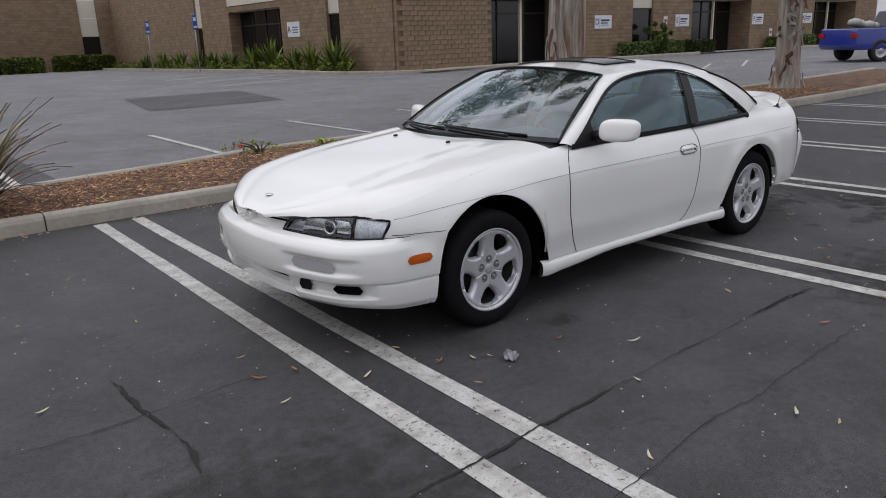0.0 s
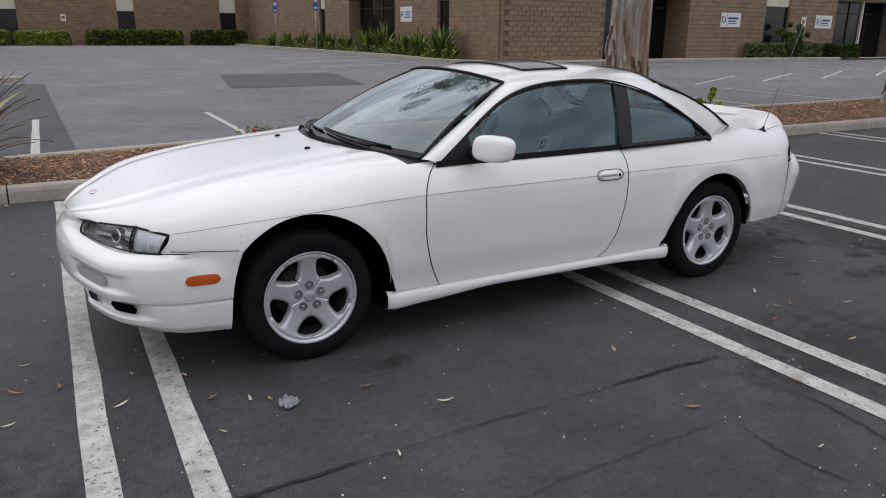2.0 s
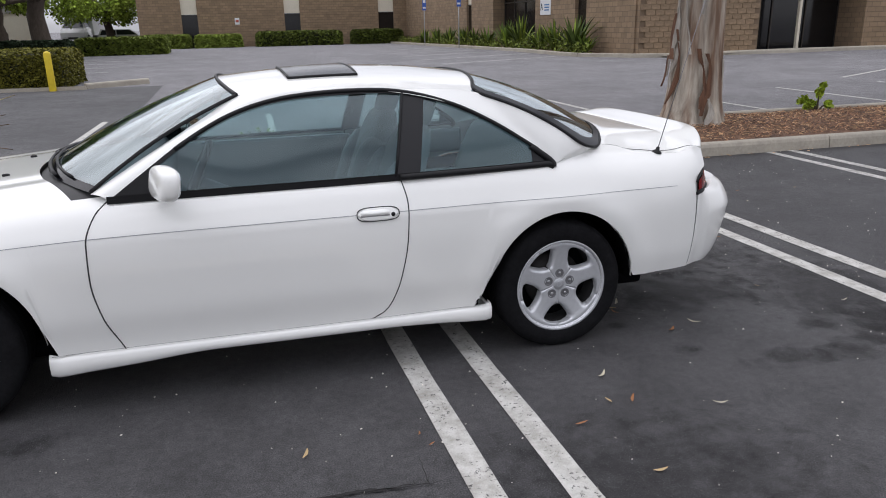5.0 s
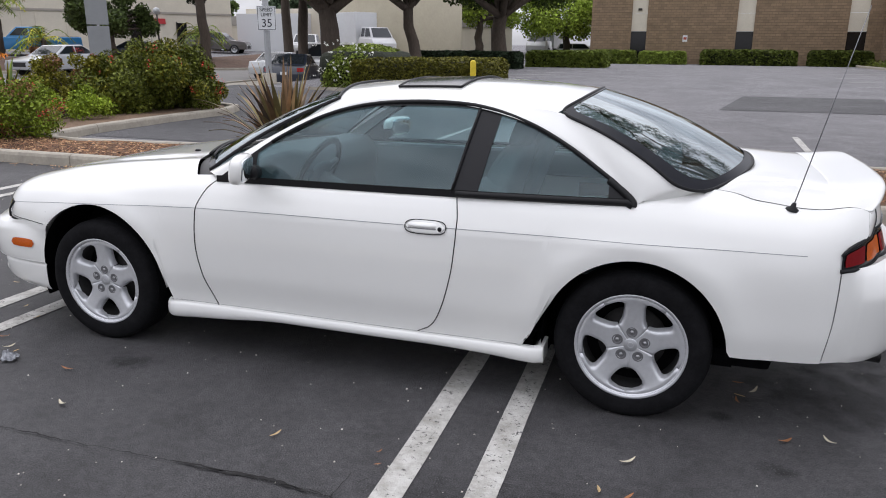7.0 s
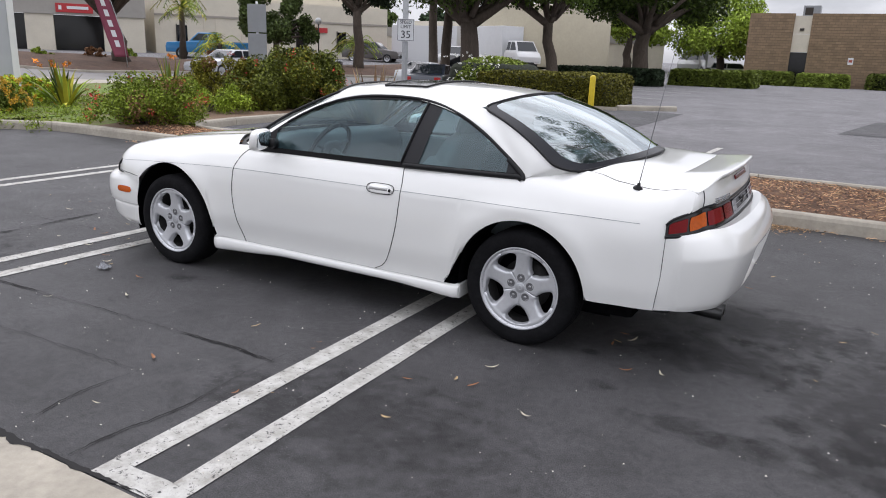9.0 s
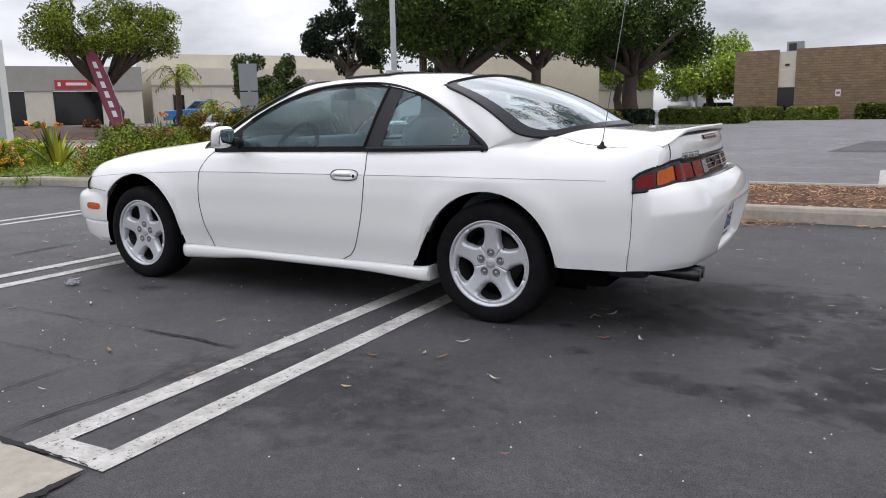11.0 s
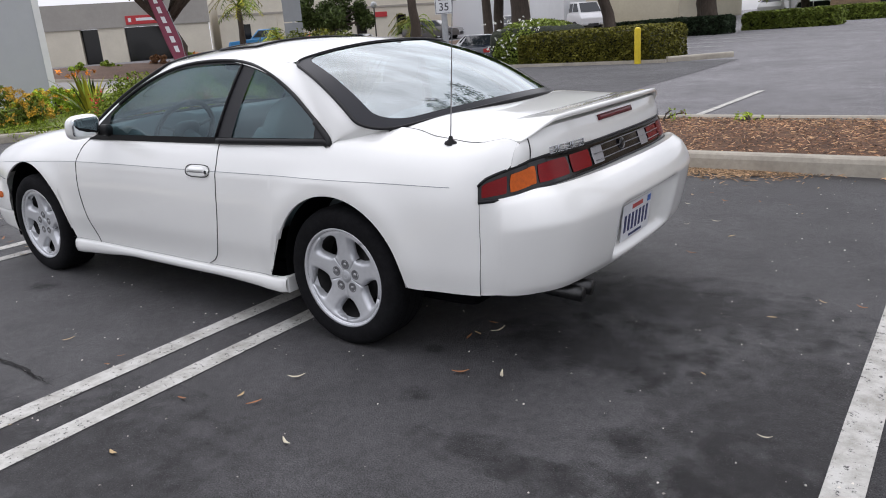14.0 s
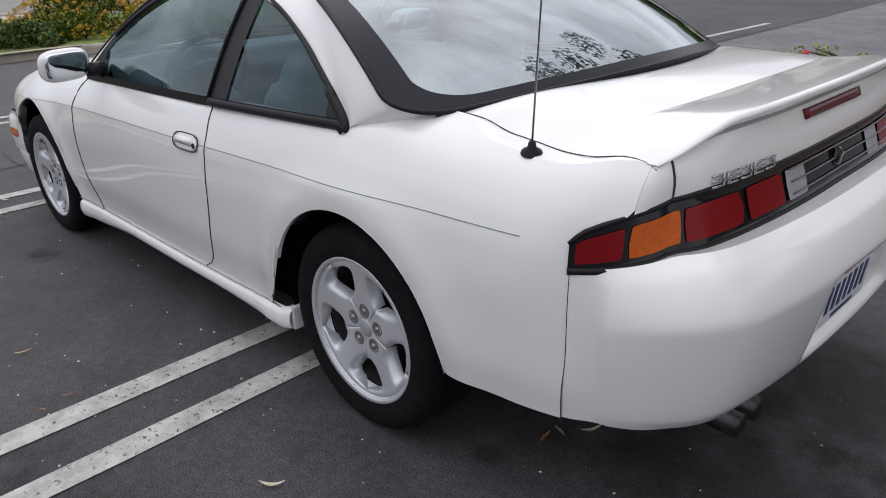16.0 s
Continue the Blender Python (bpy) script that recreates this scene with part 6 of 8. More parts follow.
fb = sheet("front_bumper", fbump_fn, 160, 70, paint, car)


def on_bumper(m_s, v, off):
    p, _ = nose_plan(m_s)
    n = nose_n(m_s)
    x, y, z = fbump_fn(m_s, v)
    return Vector((x, y, z)) + n * off


def patch_on(fn, name, s0, s1, v0, v1, off, material, parent, nu=10, nv=5, round_=0.0, label=""):
    def f(u, v):
        s = lerp(s0, s1, u)
        if round_:
            c = abs(2 * u - 1)
            k = (1 - c ** (2 / round_)) ** (round_ / 2) if c < 1 else 0
            vv = lerp(v0, v1, 0.5 + (v - 0.5) * max(k, 0.02))
        else:
            vv = lerp(v0, v1, v)
        return fn(s, vv, off)
    return sheet(name, f, nu, nv, material, parent, 0.0, label)


mesh_grey = mat("grey_lamp_grille", (0.40, 0.40, 0.41), 0.4, var=0.4, scale=260)
for sg in (-1, 1):
    patch_on(on_bumper, "turn_lamp", nose_s(sg * 0.622), nose_s(sg * 0.392), 0.575, 0.735, 0.012, mesh_grey, fb, 14, 5, 0.35, "grey ribbed turn lamp")
    patch_on(on_bumper, "duct", nose_s(sg * 0.715), nose_s(sg * 0.590), 0.235, 0.365, 0.016, wellmat, fb, 8, 3, 0.15)
    patch_on(on_bumper, "fog_lamp", nose_s(sg * 0.470), nose_s(sg * 0.398), 0.215, 0.375, 0.012, smoked, fb, 8, 3, 0.2)
patch_on(on_bumper, "mouth_grille", nose_s(-0.27), nose_s(0.27), 0.255, 0.345, 0.006, wellmat, fb, 24, 4, 0.15)
for s0, s1 in ((0.041, 0.113), (0.959, 0.887)):
    patch_on(on_bumper, "side_marker", s0, s1, 0.635, 0.755, 0.004, amberlens, fb, 14, 5, 0.55, "amber side marker lens")
# thin pressed line round the lower bumper
tube("lower_lip_line", [on_bumper(s / 80, 0.43, 0.0006) for s in range(0, 81)], 0.0016, mat("pale_seam", (0.50, 0.50, 0.49), 0.5), fb, 6)


# head lamps and the slim panel between them
LAMP_LOW = [(-1.872, -0.738, 0.571), (-1.925, -0.690, 0.569), (-1.968, -0.628, 0.566), (-2.046, -0.450, 0.562), (-2.122, -0.252, 0.572)]
LAMP_HIGH = [(-1.828, -0.742, 0.649), (-1.885, -0.690, 0.660), (-1.941, -0.624, 0.668), (-2.030, -0.474, 0.658), (-2.108, -0.318, 0.645)]
LAMP_S = [nose_s(-y) for y in (0.770, 0.735, 0.672, 0.480, 0.252)]


def along(knots, w):
    """Point on a smooth curve through the knots, w from 0 to 1."""
    K = [Vector(k) for k in knots]
    s = w * (len(K) - 1)
    j = min(int(s), len(K) - 2)
    t = s - j
    p0, p1, p2, p3 = K[max(j - 1, 0)], K[j], K[j + 1], K[min(j + 2, len(K) - 1)]
    return 0.5 * (2 * p1 + (p2 - p0) * t + (2 * p0 - 5 * p1 + 4 * p2 - p3) * t * t + (3 * p1 - p0 - 3 * p2 + p3) * t ** 3)


def lamp_face(w, h, off, side):
    """On the lamp's glass: w from its outer to its inner end, h upwards, off outwards."""
    a, b = along(LAMP_LOW, w), along(LAMP_HIGH, w)
    d = along(LAMP_LOW, min(1.0, w + 0.02)) - along(LAMP_LOW, max(0.0, w - 0.02))
    n = d.cross(b - a).normalized()
    if n.x > 0:
        n = -n
    q = a.lerp(b, h) + n * (off + 0.010 * math.sin(math.pi * min(1.0, max(0.0, h))))
    return Vector((q.x, q.y if side == 0 else -q.y, q.z))


lampdark = mat("dark_lamp_inside", (0.022, 0.023, 0.025), 0.3, metal=0.2)
prism = mat("corner_lamp_prism", (0.62, 0.63, 0.64), 0.25, metal=0.45, var=0.45, scale=150, stretch=(1, 1, 0.12))
for k in (0, 1):
    hl = sheet("head_lamp", lambda u, v: lamp_face(lerp(0.02, 0.98, u), lerp(0.04, 0.96, v), -0.045, k), 24, 6, lampdark, car, 0.0, "clear glass head lamp with dark bezel")
    sheet("lens", lambda u, v: lamp_face(u, v, 0.0, k), 30, 8, lampglass, hl)
    ring = [lamp_face(u / 24, 0.0, -0.001, k) for u in range(25)] + [lamp_face(1.0, v / 8, -0.001, k) for v in range(1, 9)] + \
        [lamp_face(1 - u / 24, 1.0, -0.001, k) for u in range(1, 25)] + [lamp_face(0.0, 1 - v / 8, -0.001, k) for v in range(1, 9)]
    tube("bezel", ring, 0.0048, blackrub, hl, 6)
    tube("divider", [lamp_face(0.505 - 0.01 * v / 6, v / 6, -0.003, k) for v in range(7)], 0.0060, blackrub, hl, 6)
    # chrome pocket round the projector, the projector and the inner dark bowl
    sheet("chrome_pocket", lambda u, v: lamp_face(lerp(0.525, 0.86, u), lerp(0.06, 0.96, v), -0.040 + 0.022 * abs(2 * u - 1) ** 3, k), 14, 6,
          mat("lamp_reflector", (0.62, 0.63, 0.65), 0.12, metal=0.9, var=0.2, scale=60), hl)
    sheet("inner_pocket", lambda u, v: lamp_face(lerp(0.86, 0.965, u), lerp(0.15, 0.9, v), -0.036 + 0.02 * (1 - v), k), 8, 5,
          mat("grey_lamp_pocket", (0.34, 0.35, 0.36), 0.2, metal=0.6), hl)
    for fw, rad in ((0.69, 0.036),):
        c = lamp_face(fw, 0.50, -0.024, k)
        nn = (lamp_face(fw, 0.50, 0.0, k) - c).normalized()
        R = Vector((0, 0, 1)).rotation_difference(nn).to_matrix()
        vs, fs = lathe_data([(0.0, 0.010), (rad * 0.45, 0.007), (rad * 0.72, -0.002), (rad * 0.76, -0.004), (rad * 0.80, 0.004), (rad, 0.0), (rad, -0.015)], 24, "z")
        mesh_ob("projector", [R @ Vector(v) + c for v in vs], fs, chrome, hl)
        vs, fs = lathe_data([(0.0, 0.013), (rad * 0.40, 0.011), (rad * 0.68, 0.001)], 20, "z")
        mesh_ob("bulb_lens", [R @ Vector(v) + c for v in vs], fs, smoked, hl)
    sheet("corner_reflector", lambda u, v: lamp_face(lerp(0.03, 0.485, u), lerp(0.07, 0.93, v), -0.012, k), 10, 6, prism, hl)

    def ledge(u, v):
        j = min(int(u * 4), 3)
        s = lerp(LAMP_S[j], LAMP_S[j + 1], u * 4 - j)
        return Vector(fbump_fn(s if k == 0 else 1 - s, 1.0)).lerp(lamp_face(u, 0.0, -0.002, k), v)
    sheet("bumper_ledge", ledge, 24, 3, paint, fb)


def nose_low(y):
    return Vector((lerp(-2.172, -2.122, (abs(y) / 0.252) ** 2), y, lerp(0.592, 0.572, (abs(y) / 0.252) ** 1.6)))


def nose_high(y):
    return Vector((lerp(-2.163, -2.108, (abs(y) / 0.318) ** 2), y, 0.6435))


def nose_fn(u, v, out=0.0):
    w = 2 * u - 1
    q = nose_low(w * 0.252).lerp(nose_high(w * 0.318), v)
    edge_ = min(1.0, v / 0.16, (1 - v) / 0.24, (1 - abs(w)) / 0.05)
    edge_ = max(0.0, edge_)
    return q + Vector((1, 0, 0.15)) * (0.034 * edge_ * edge_ * (3 - 2 * edge_) - out)


grille = sheet("nose_panel", lambda u, v: nose_fn(u, v), 60, 16, paint, car, 0.0, "white recessed panel between the head lamps")
# black strips for the slots and the shade under the recess's upper rim
for a, b in ((0.05, 0.36), (0.64, 0.95)):
    sheet("grille_slot", lambda u, v: nose_fn(lerp(a, b, u), lerp(0.50, 0.66, v), 0.003), 16, 3, wellmat, grille)
bmf = bmesh.new()
bm_box(bmf, -2.172, -0.011, 0.594, -2.135, 0.011, 0.634, 0.004, 2)
part("nose_fin", bmf, paint, grille)
tube("bonnet_gap", [nose_high((2 * u / 30 - 1) * 0.318) + Vector((0.002, 0, 0.0015)) for u in range(31)], 0.0036, darkgap, grille, 6)
sheet("bumper_ledge", lambda u, v: Vector(fbump_fn(nose_s((2 * u - 1) * 0.252), 1.0)).lerp(nose_fn(u, 0.0), v), 24, 3, paint, fb)


# rear bumper
def tail_plan(s):
    P = [(1.948, -0.800), (2.055, -0.784), (2.15, -0.742), (2.225, -0.66), (2.265, -0.54), (2.292, -0.30), (2.30, 0.0)]
    P = P + [(x, -y) for x, y in P[-2::-1]]
    pts = curve_pts([(x, y, 0) for x, y in P], 96)
    i = s * 96
    j = min(int(i), 95)
    return pts[j].lerp(pts[j + 1], i - j)


def tail_n(s):
    d = (tail_plan(min(1, s + 0.01)) - tail_plan(max(0, s - 0.01))).normalized()
    return Vector((d.y, -d.x, 0))


def rbump_fn(u, v):
    p, n = tail_plan(u), tail_n(u)
    m = abs(2 * u - 1)
    zb = interp(m, [0, 0.18, 0.24, 0.5, 0.8, 1.0], [0.334, 0.334, 0.334, 0.330, 0.322, 0.320])
    zt = interp(m, [0, 0.3, 0.6, 0.85, 1.0], [0.717, 0.717, 0.713, 0.689, 0.674])
    z = lerp(zb, zt, v)
    side = interp(m, [0, 0.6, 0.8, 1], [1.0, 1.0, 0.6, 0.0])
    f = interp(v, [0.0, 0.08, 0.35, 0.62, 0.68, 0.74, 0.92, 1.0], [-0.065, -0.045, -0.018, 0.002, 0.005, 0.0, -0.035, -0.075]) * side
    f += interp(v, [0, 0.1, 0.6, 1.0], [-0.024, -0.019, -0.002, -0.002]) * (1 - side)
    plate = math.exp(-((m / 0.165) ** 16)) * math.exp(-(((v - 0.36) / 0.28) ** 10))
    f -= 0.050 * plate
    p = p + n * f
    k = max(0.0, min(1.0, (m - 0.86) / 0.10))
    yq = math.copysign(side_y(p.x, z), p.y)
    x0 = quarter_rear(z) + 0.0015
    p.x = lerp(p.x, x0 + (p.x - 1.948) * 1.0, k) if m > 0.86 else p.x
    return (p.x, lerp(p.y, yq, k), z)


rb = sheet("rear_bumper", rbump_fn, 160, 40, paint, car)


def on_rear(s, v, off):
    x, y, z = rbump_fn(s, v)
    return Vector((x, y, z)) + tail_n(s) * off


# number plate with plain bars
pc = on_rear(0.485, 0.36, 0.008)
pn = Vector((1, 0, -0.12)).normalized()
pu = Vector((0, 1, 0))
pv = pn.cross(pu) * 1.0
if pv.z < 0:
    pv = -pv


def plate_pt(a, b, o):
    return pc + pu * a + pv * b + pn * o


def plate_rect(name, a0, a1, b0, b1, o, material, parent, label=""):
    vs = [plate_pt(a, b, oo) for oo in (o - 0.0018, o) for a, b in ((a0, b0), (a1, b0), (a1, b1), (a0, b1))]
    fs = [(4, 5, 6, 7), (0, 1, 5, 4), (1, 2, 6, 5), (2, 3, 7, 6), (3, 0, 4, 7), (3, 2, 1, 0)]
    return mesh_ob(name, vs, fs, material, parent, False, label)


pl = plate_rect("number_plate", -0.152, 0.152, -0.076, 0.076, 0.003, mat("plate_white", (0.72, 0.73, 0.76), 0.35, var=0.05, scale=30), car, "white number plate with dark blue bars")
navy = mat("plate_navy", (0.02, 0.03, 0.12), 0.4)
for i in range(7):
    a = -0.128 + i * 0.0385
    plate_rect("bar", a, a + 0.019, -0.042, 0.030, 0.0045, navy, pl)
plate_rect("red_bar", -0.055, 0.055, 0.046, 0.064, 0.0045, mat("plate_red", (0.5, 0.06, 0.05), 0.4), pl)
plate_rect("lower_bar", -0.07, 0.07, -0.068, -0.058, 0.0045, navy, pl)
plate_rect("sticker", 0.11, 0.145, 0.042, 0.068, 0.0045, mat("plate_sticker", (0.05, 0.15, 0.5), 0.4), pl)


# tail lamps: a dark band right across, lenses laid on it
def tail_pt(y, z, off=0.0):
    """The rear corner at height z, by the signed length along the band."""
    s = tail_s(y)
    base = tail_plan(s)
    n = tail_n(s)
    m = abs(2 * s - 1)
    lean = interp(z, [0.66, 0.80], [0.0, -0.045])
    inset = interp(m, [0, 0.6, 0.85, 0.93, 1.0], [-0.112, -0.10, -0.044, -0.012, 0.005])
    q = base + n * (inset + lean * interp(m, [0, 0.7, 0.88, 1], [1, 1, 0.6, 0.35]) + off)
    return Vector((q.x, q.y, z))


def tail_s(t):
    return t


def band_top(s):
    m = abs(2 * s - 1)
    return interp(m, [0.0, 0.35, 0.62, 0.82, 0.93, 1.0], [0.812, 0.811, 0.802, 0.785, 0.760, 0.722])


def band_bot(s):
    m = abs(2 * s - 1)
    return interp(m, [0.0, 0.6, 0.85, 1.0], [0.710, 0.701, 0.682, 0.676])


def band_fn(s, f, off):
    return tail_pt(s, lerp(band_bot(s), band_top(s), f), off)


band = sheet("tail_lamp_band", lambda u, v: band_fn(lerp(0.008, 0.992, u), v, 0.0), 100, 8, smoked, car, 0.0, "black full-width tail lamp panel")
tube("band_top_trim", [band_fn(lerp(0.008, 0.992, u / 90), 1.0, 0.0) for u in range(91)], 0.006, blackrub, band, 6)
tube("band_bottom_trim", [band_fn(lerp(0.008, 0.992, u / 90), 0.0, 0.0) for u in range(91)], 0.008, blackrub, band, 6)
for sgn in (0, 1):
    def mir(s):
        return s if sgn == 0 else 1 - s
    for nm, a, b, material in (("outer_red_lens", 0.020, 0.079, redlens), ("amber_lens", 0.087, 0.200, amberlens),
                               ("red_lens", 0.211, 0.359, redlens), ("inner_red_lens", 0.365, 0.414, redlens),
                               ("reversing_lens", 0.419, 0.447, clearlens)):
        patch_on(band_fn, nm, mir(a), mir(b), 0.19, 0.80, 0.004, material, band, 44, 5, 0.16)
sheet("bumper_shelf", lambda u, v: Vector(rbump_fn(lerp(0.02, 0.98, u), 1.0)).lerp(band_fn(lerp(0.02, 0.98, u), 0.0, -0.004), v), 100, 3, paint, rb)
for f in (0.30, 0.55, 0.80):
    tube("band_rib", [band_fn(lerp(0.425, 0.640, u / 20), f, 0.006) for u in range(21)], 0.0022, mat("band_rib_grey", (0.14, 0.14, 0.15), 0.3, metal=0.6), band, 5)
lathe_v, lathe_f = lathe_data([(0.0, 0.004), (0.018, 0.004), (0.026, 0.0), (0.028, -0.004)], 24, "y")
cpos = band_fn(0.5, 0.5, 0.006)
mesh_ob("round_emblem", [Vector((cpos.x + v[1], cpos.y + v[0], cpos.z + v[2])) for v in lathe_v], lathe_f, smoked, band)

# upright boot face between the band and the boot edge
def face_pt(y, f, off=0.0):
    s = 0.5 + 0.5 * y / 0.70 * 0.74
    lo, hi = 0.02, 0.98
    for _ in range(24):
        mid_ = (lo + hi) / 2
        if band_fn(mid_, 1.0, 0.0).y < y:
            lo = mid_
        else:
            hi = mid_
    a = band_fn((lo + hi) / 2, 1.0, 0.0)
    b = Vector((boot_x(y), y, top_z(2.05, y) - 0.004))
    q = a.lerp(b, f)
    return (q.x + off + 0.006 * math.sin(math.pi * f), q.y, q.z)


sheet("tail_panel", lambda u, v: face_pt((2 * u - 1) * 0.625, v), 44, 8, paint, car)


def corner_fn(u, v):
    z = lerp(0.788, quarter_top(2.045), v)
    a = Vector((2.043, side_y(2.043, z), z))
    b = Vector(face_pt(0.625, v))
    return a.lerp(b, u) + Vector((0.6, 0.8, 0.1)) * 0.003 * math.sin(math.pi * u)


both("tail_corner", corner_fn, 10, 8, paint, car)


# high brake lamp, plain bar badges
def face_z(y, z, off):
    """On the tail panel at height z."""
    a, b = face_pt(y, 0.0), face_pt(y, 1.0)
    return face_pt(y, (z - a[2]) / (b[2] - a[2]), off)


def tail_rect(name, y0, y1, z0, z1, off, material, parent, n=8, label=""):
    return sheet(name, lambda u, v: face_z(lerp(y0, y1, u), lerp(z0, z1, v), off), n, 2, material, parent, 0.004, label)


tail_rect("high_brake_lamp", -0.170, 0.170, 0.882, 0.904, 0.004, mat("dark_red_lens", (0.11, 0.006, 0.010), 0.2, spec=0.3), boot, 14, "dark red high brake lamp")
badge = mat("badge_chrome", (0.42, 0.43, 0.45), 0.2, metal=0.9)
for i in range(5):
    # each raised plain letter shape of the model badge: bars only
    y0 = -0.548 + i * 0.046
    for zz in (0.811, 0.822, 0.833):
        tail_rect("badge_bar", y0, y0 + 0.037, zz, zz + 0.0045, 0.004, badge, boot, 2)
    tail_rect("badge_bar", y0 + (0.0 if i % 2 else 0.031), y0 + (0.006 if i % 2 else 0.037), 0.811, 0.8375, 0.0042, badge, boot, 1)
for i in range(2):
    y0 = 0.535 + i * 0.032
    for zz in (0.812, 0.821, 0.830):
        tail_rect("badge_bar", y0, y0 + 0.026, zz, zz + 0.004, 0.004, badge, boot, 2)


# lip spoiler: wing along the boot edge with drooping ends
def spoiler_pt(u, k):
    """Ring of points k round the wing's section at u across the car."""
    y = (2 * u - 1) * 0.654
    a = abs(y) / 0.654
    xt = interp(a, [0, 0.5, 0.76, 0.90, 1.0], [2.148, 2.138, 2.116, 2.088, 2.050])
    zt = interp(a, [0, 0.5, 0.74, 0.86, 0.94, 1.0], [0.952, 0.950, 0.943, 0.920, 0.893, 0.873])
    chord = interp(a, [0, 0.6, 0.9, 1.0], [0.215, 0.205, 0.200, 0.205])
    xl = xt - chord

    def deck(x):
        return top_z(min(x, 2.05), min(abs(y), 0.66))
    rise = zt - deck(xl)
    if k == 0:
        return (xl, y, deck(xl) - 0.004)
    if k <= 6:
        f, h = ((0.10, 0.035), (0.30, 0.20), (0.55, 0.52), (0.80, 0.84), (0.95, 0.985), (1.0, 1.0))[k - 1]
        return (xl + chord * f, y, max(deck(xl) + rise * h, deck(xl + chord * f) + 0.002 * (1 - a)))
    thick = lerp(0.022, 0.008, a ** 4)
    if k == 7:
        return (xt + 0.005, y, zt - thick * 0.45)
    if k == 8:
        return (xt - 0.004, y, zt - thick)
    if k == 9:
        return (lerp(xl, xt, 0.55), y, max(lerp(zt - thick, deck(xt - 0.03), 0.55), deck(xl + chord * 0.55) - 0.002))
    return (xl + 0.02, y, deck(xl) - 0.012)


SK = 11
vs, fs = [], []
NU = 60
for i in range(NU + 1):
    for k in range(SK):
        vs.append(spoiler_pt(i / NU, k))
for i in range(NU):
    for k in range(SK):
        fs.append((i * SK + k, i * SK + (k + 1) % SK, (i + 1) * SK + (k + 1) % SK, (i + 1) * SK + k))
spoiler = mesh_ob("lip_spoiler", vs, fs, paint, boot)

# ---------- cabin ----------
A_BASE, A_TOP = Vector((-0.66, 0.715, 0.872)), Vector((-0.085, 0.540, 1.198))
WS_BC, WS_TC = Vector((-0.915, 0, 0.905)), Vector((-0.165, 0, 1.245))


def ws_pt(u, v, off=0.0):
    """Windscreen: u from the near to the far pillar, v upwards."""
    w = 2 * u - 1
    e = A_BASE.lerp(A_TOP, v)
    c = WS_BC.lerp(WS_TC, v)
    k = abs(w) ** 2.3
    bow = 0.022 * math.sin(math.pi * v)
    x = lerp(c.x, e.x, k) - bow * 0.5
    z = lerp(c.z, e.z, k) + bow
    return Vector((x - off * 0.5, w * e.y, z + off * 0.85))


windscreen = sheet("windscreen", lambda u, v: ws_pt(u, v), 40, 24, screenglass, car)
for u0 in (0.0, 1.0):
    tube("screen_trim", [ws_pt(u0, v / 24, 0.003) for v in range(25)], 0.008, blackrub, windscreen, 6)
tube("screen_header", [ws_pt(u / 40, 1.0, 0.003) for u in range(41)], 0.008, blackrub, windscreen, 6)
sheet("shade_band", lambda u, v: ws_pt(u, lerp(0.0, 0.05, v), 0.0015), 40, 2, blackgloss, windscreen)

R_TIP, R_BOT = Vector((0.905, 0.605, 1.178)), Vector((1.43, 0.765, 0.893))
RW_TC, RW_BC = Vector((1.00, 0, 1.238)), Vector((1.69, 0, 0.953))


def rw_pt(u, v, off=0.0):
    """Rear screen: v from the roof downwards."""
    w = 2 * u - 1
    e = R_TIP.lerp(R_BOT, v)
    e.y = interp(v, [0, 0.5, 1], [0.605, 0.698, 0.765])
    c = RW_TC.lerp(RW_BC, v)
    k = abs(w) ** lerp(2.6, 2.2, v)
    bow = 0.030 * math.sin(math.pi * v)
    return Vector((lerp(c.x, e.x, k) + bow * 0.4 + off * 0.4, w * e.y, lerp(c.z, e.z, k) + bow + off * 0.9))


def rounded(u, v):
    """Pulls the corners of the unit square in to a round, wider at the foot."""
    ru, rv = (0.045, 0.10) if v < 0.5 else (0.085, 0.16)
    cu, cv = min(max(u, ru), 1 - ru), min(max(v, rv), 1 - rv)
    du, dv = (u - cu) / ru, (v - cv) / rv
    m = max(abs(du), abs(dv))
    if m == 0:
        return u, v
    d = math.hypot(du, dv)
    return cu + du * m / d * ru, cv + dv * m / d * rv


rear_screen = sheet("rear_screen", lambda u, v: rw_pt(*rounded(u, v)), 44, 30, rearglass, car)
ring = [(t / 40, 0) for t in range(41)] + [(1, t / 30) for t in range(1, 31)] + [(1 - t / 40, 1) for t in range(1, 41)] + [(0, 1 - t / 30) for t in range(1, 31)]
tube("rear_screen_trim", [rw_pt(*rounded(u, v), 0.002) for u, v in ring], 0.007, blackrub, rear_screen, 6)


sheet("screen_seal", lambda u, v: rw_pt(*rounded(lerp(0.05, 0.95, u), 1.0)) + Vector((0.004 * v, 0, -0.032 * v)), 60, 2, blackrub, rear_screen)


def band_mesh(name, ring_pts, pt, inner, off, material, parent, k=7):
    vs, fs = [], []
    n = len(ring_pts)
    for u, v in ring_pts:
        a, b = rounded(u, v), inner(u, v)
        for q in range(k + 1):
            vs.append(pt(lerp(a[0], b[0], q / k), lerp(a[1], b[1], q / k), off))
    for i in range(n):
        j = (i + 1) % n
        for q in range(k):
            fs.append((i * (k + 1) + q, j * (k + 1) + q, j * (k + 1) + q + 1, i * (k + 1) + q + 1))
    return mesh_ob(name, vs, fs, material, parent)


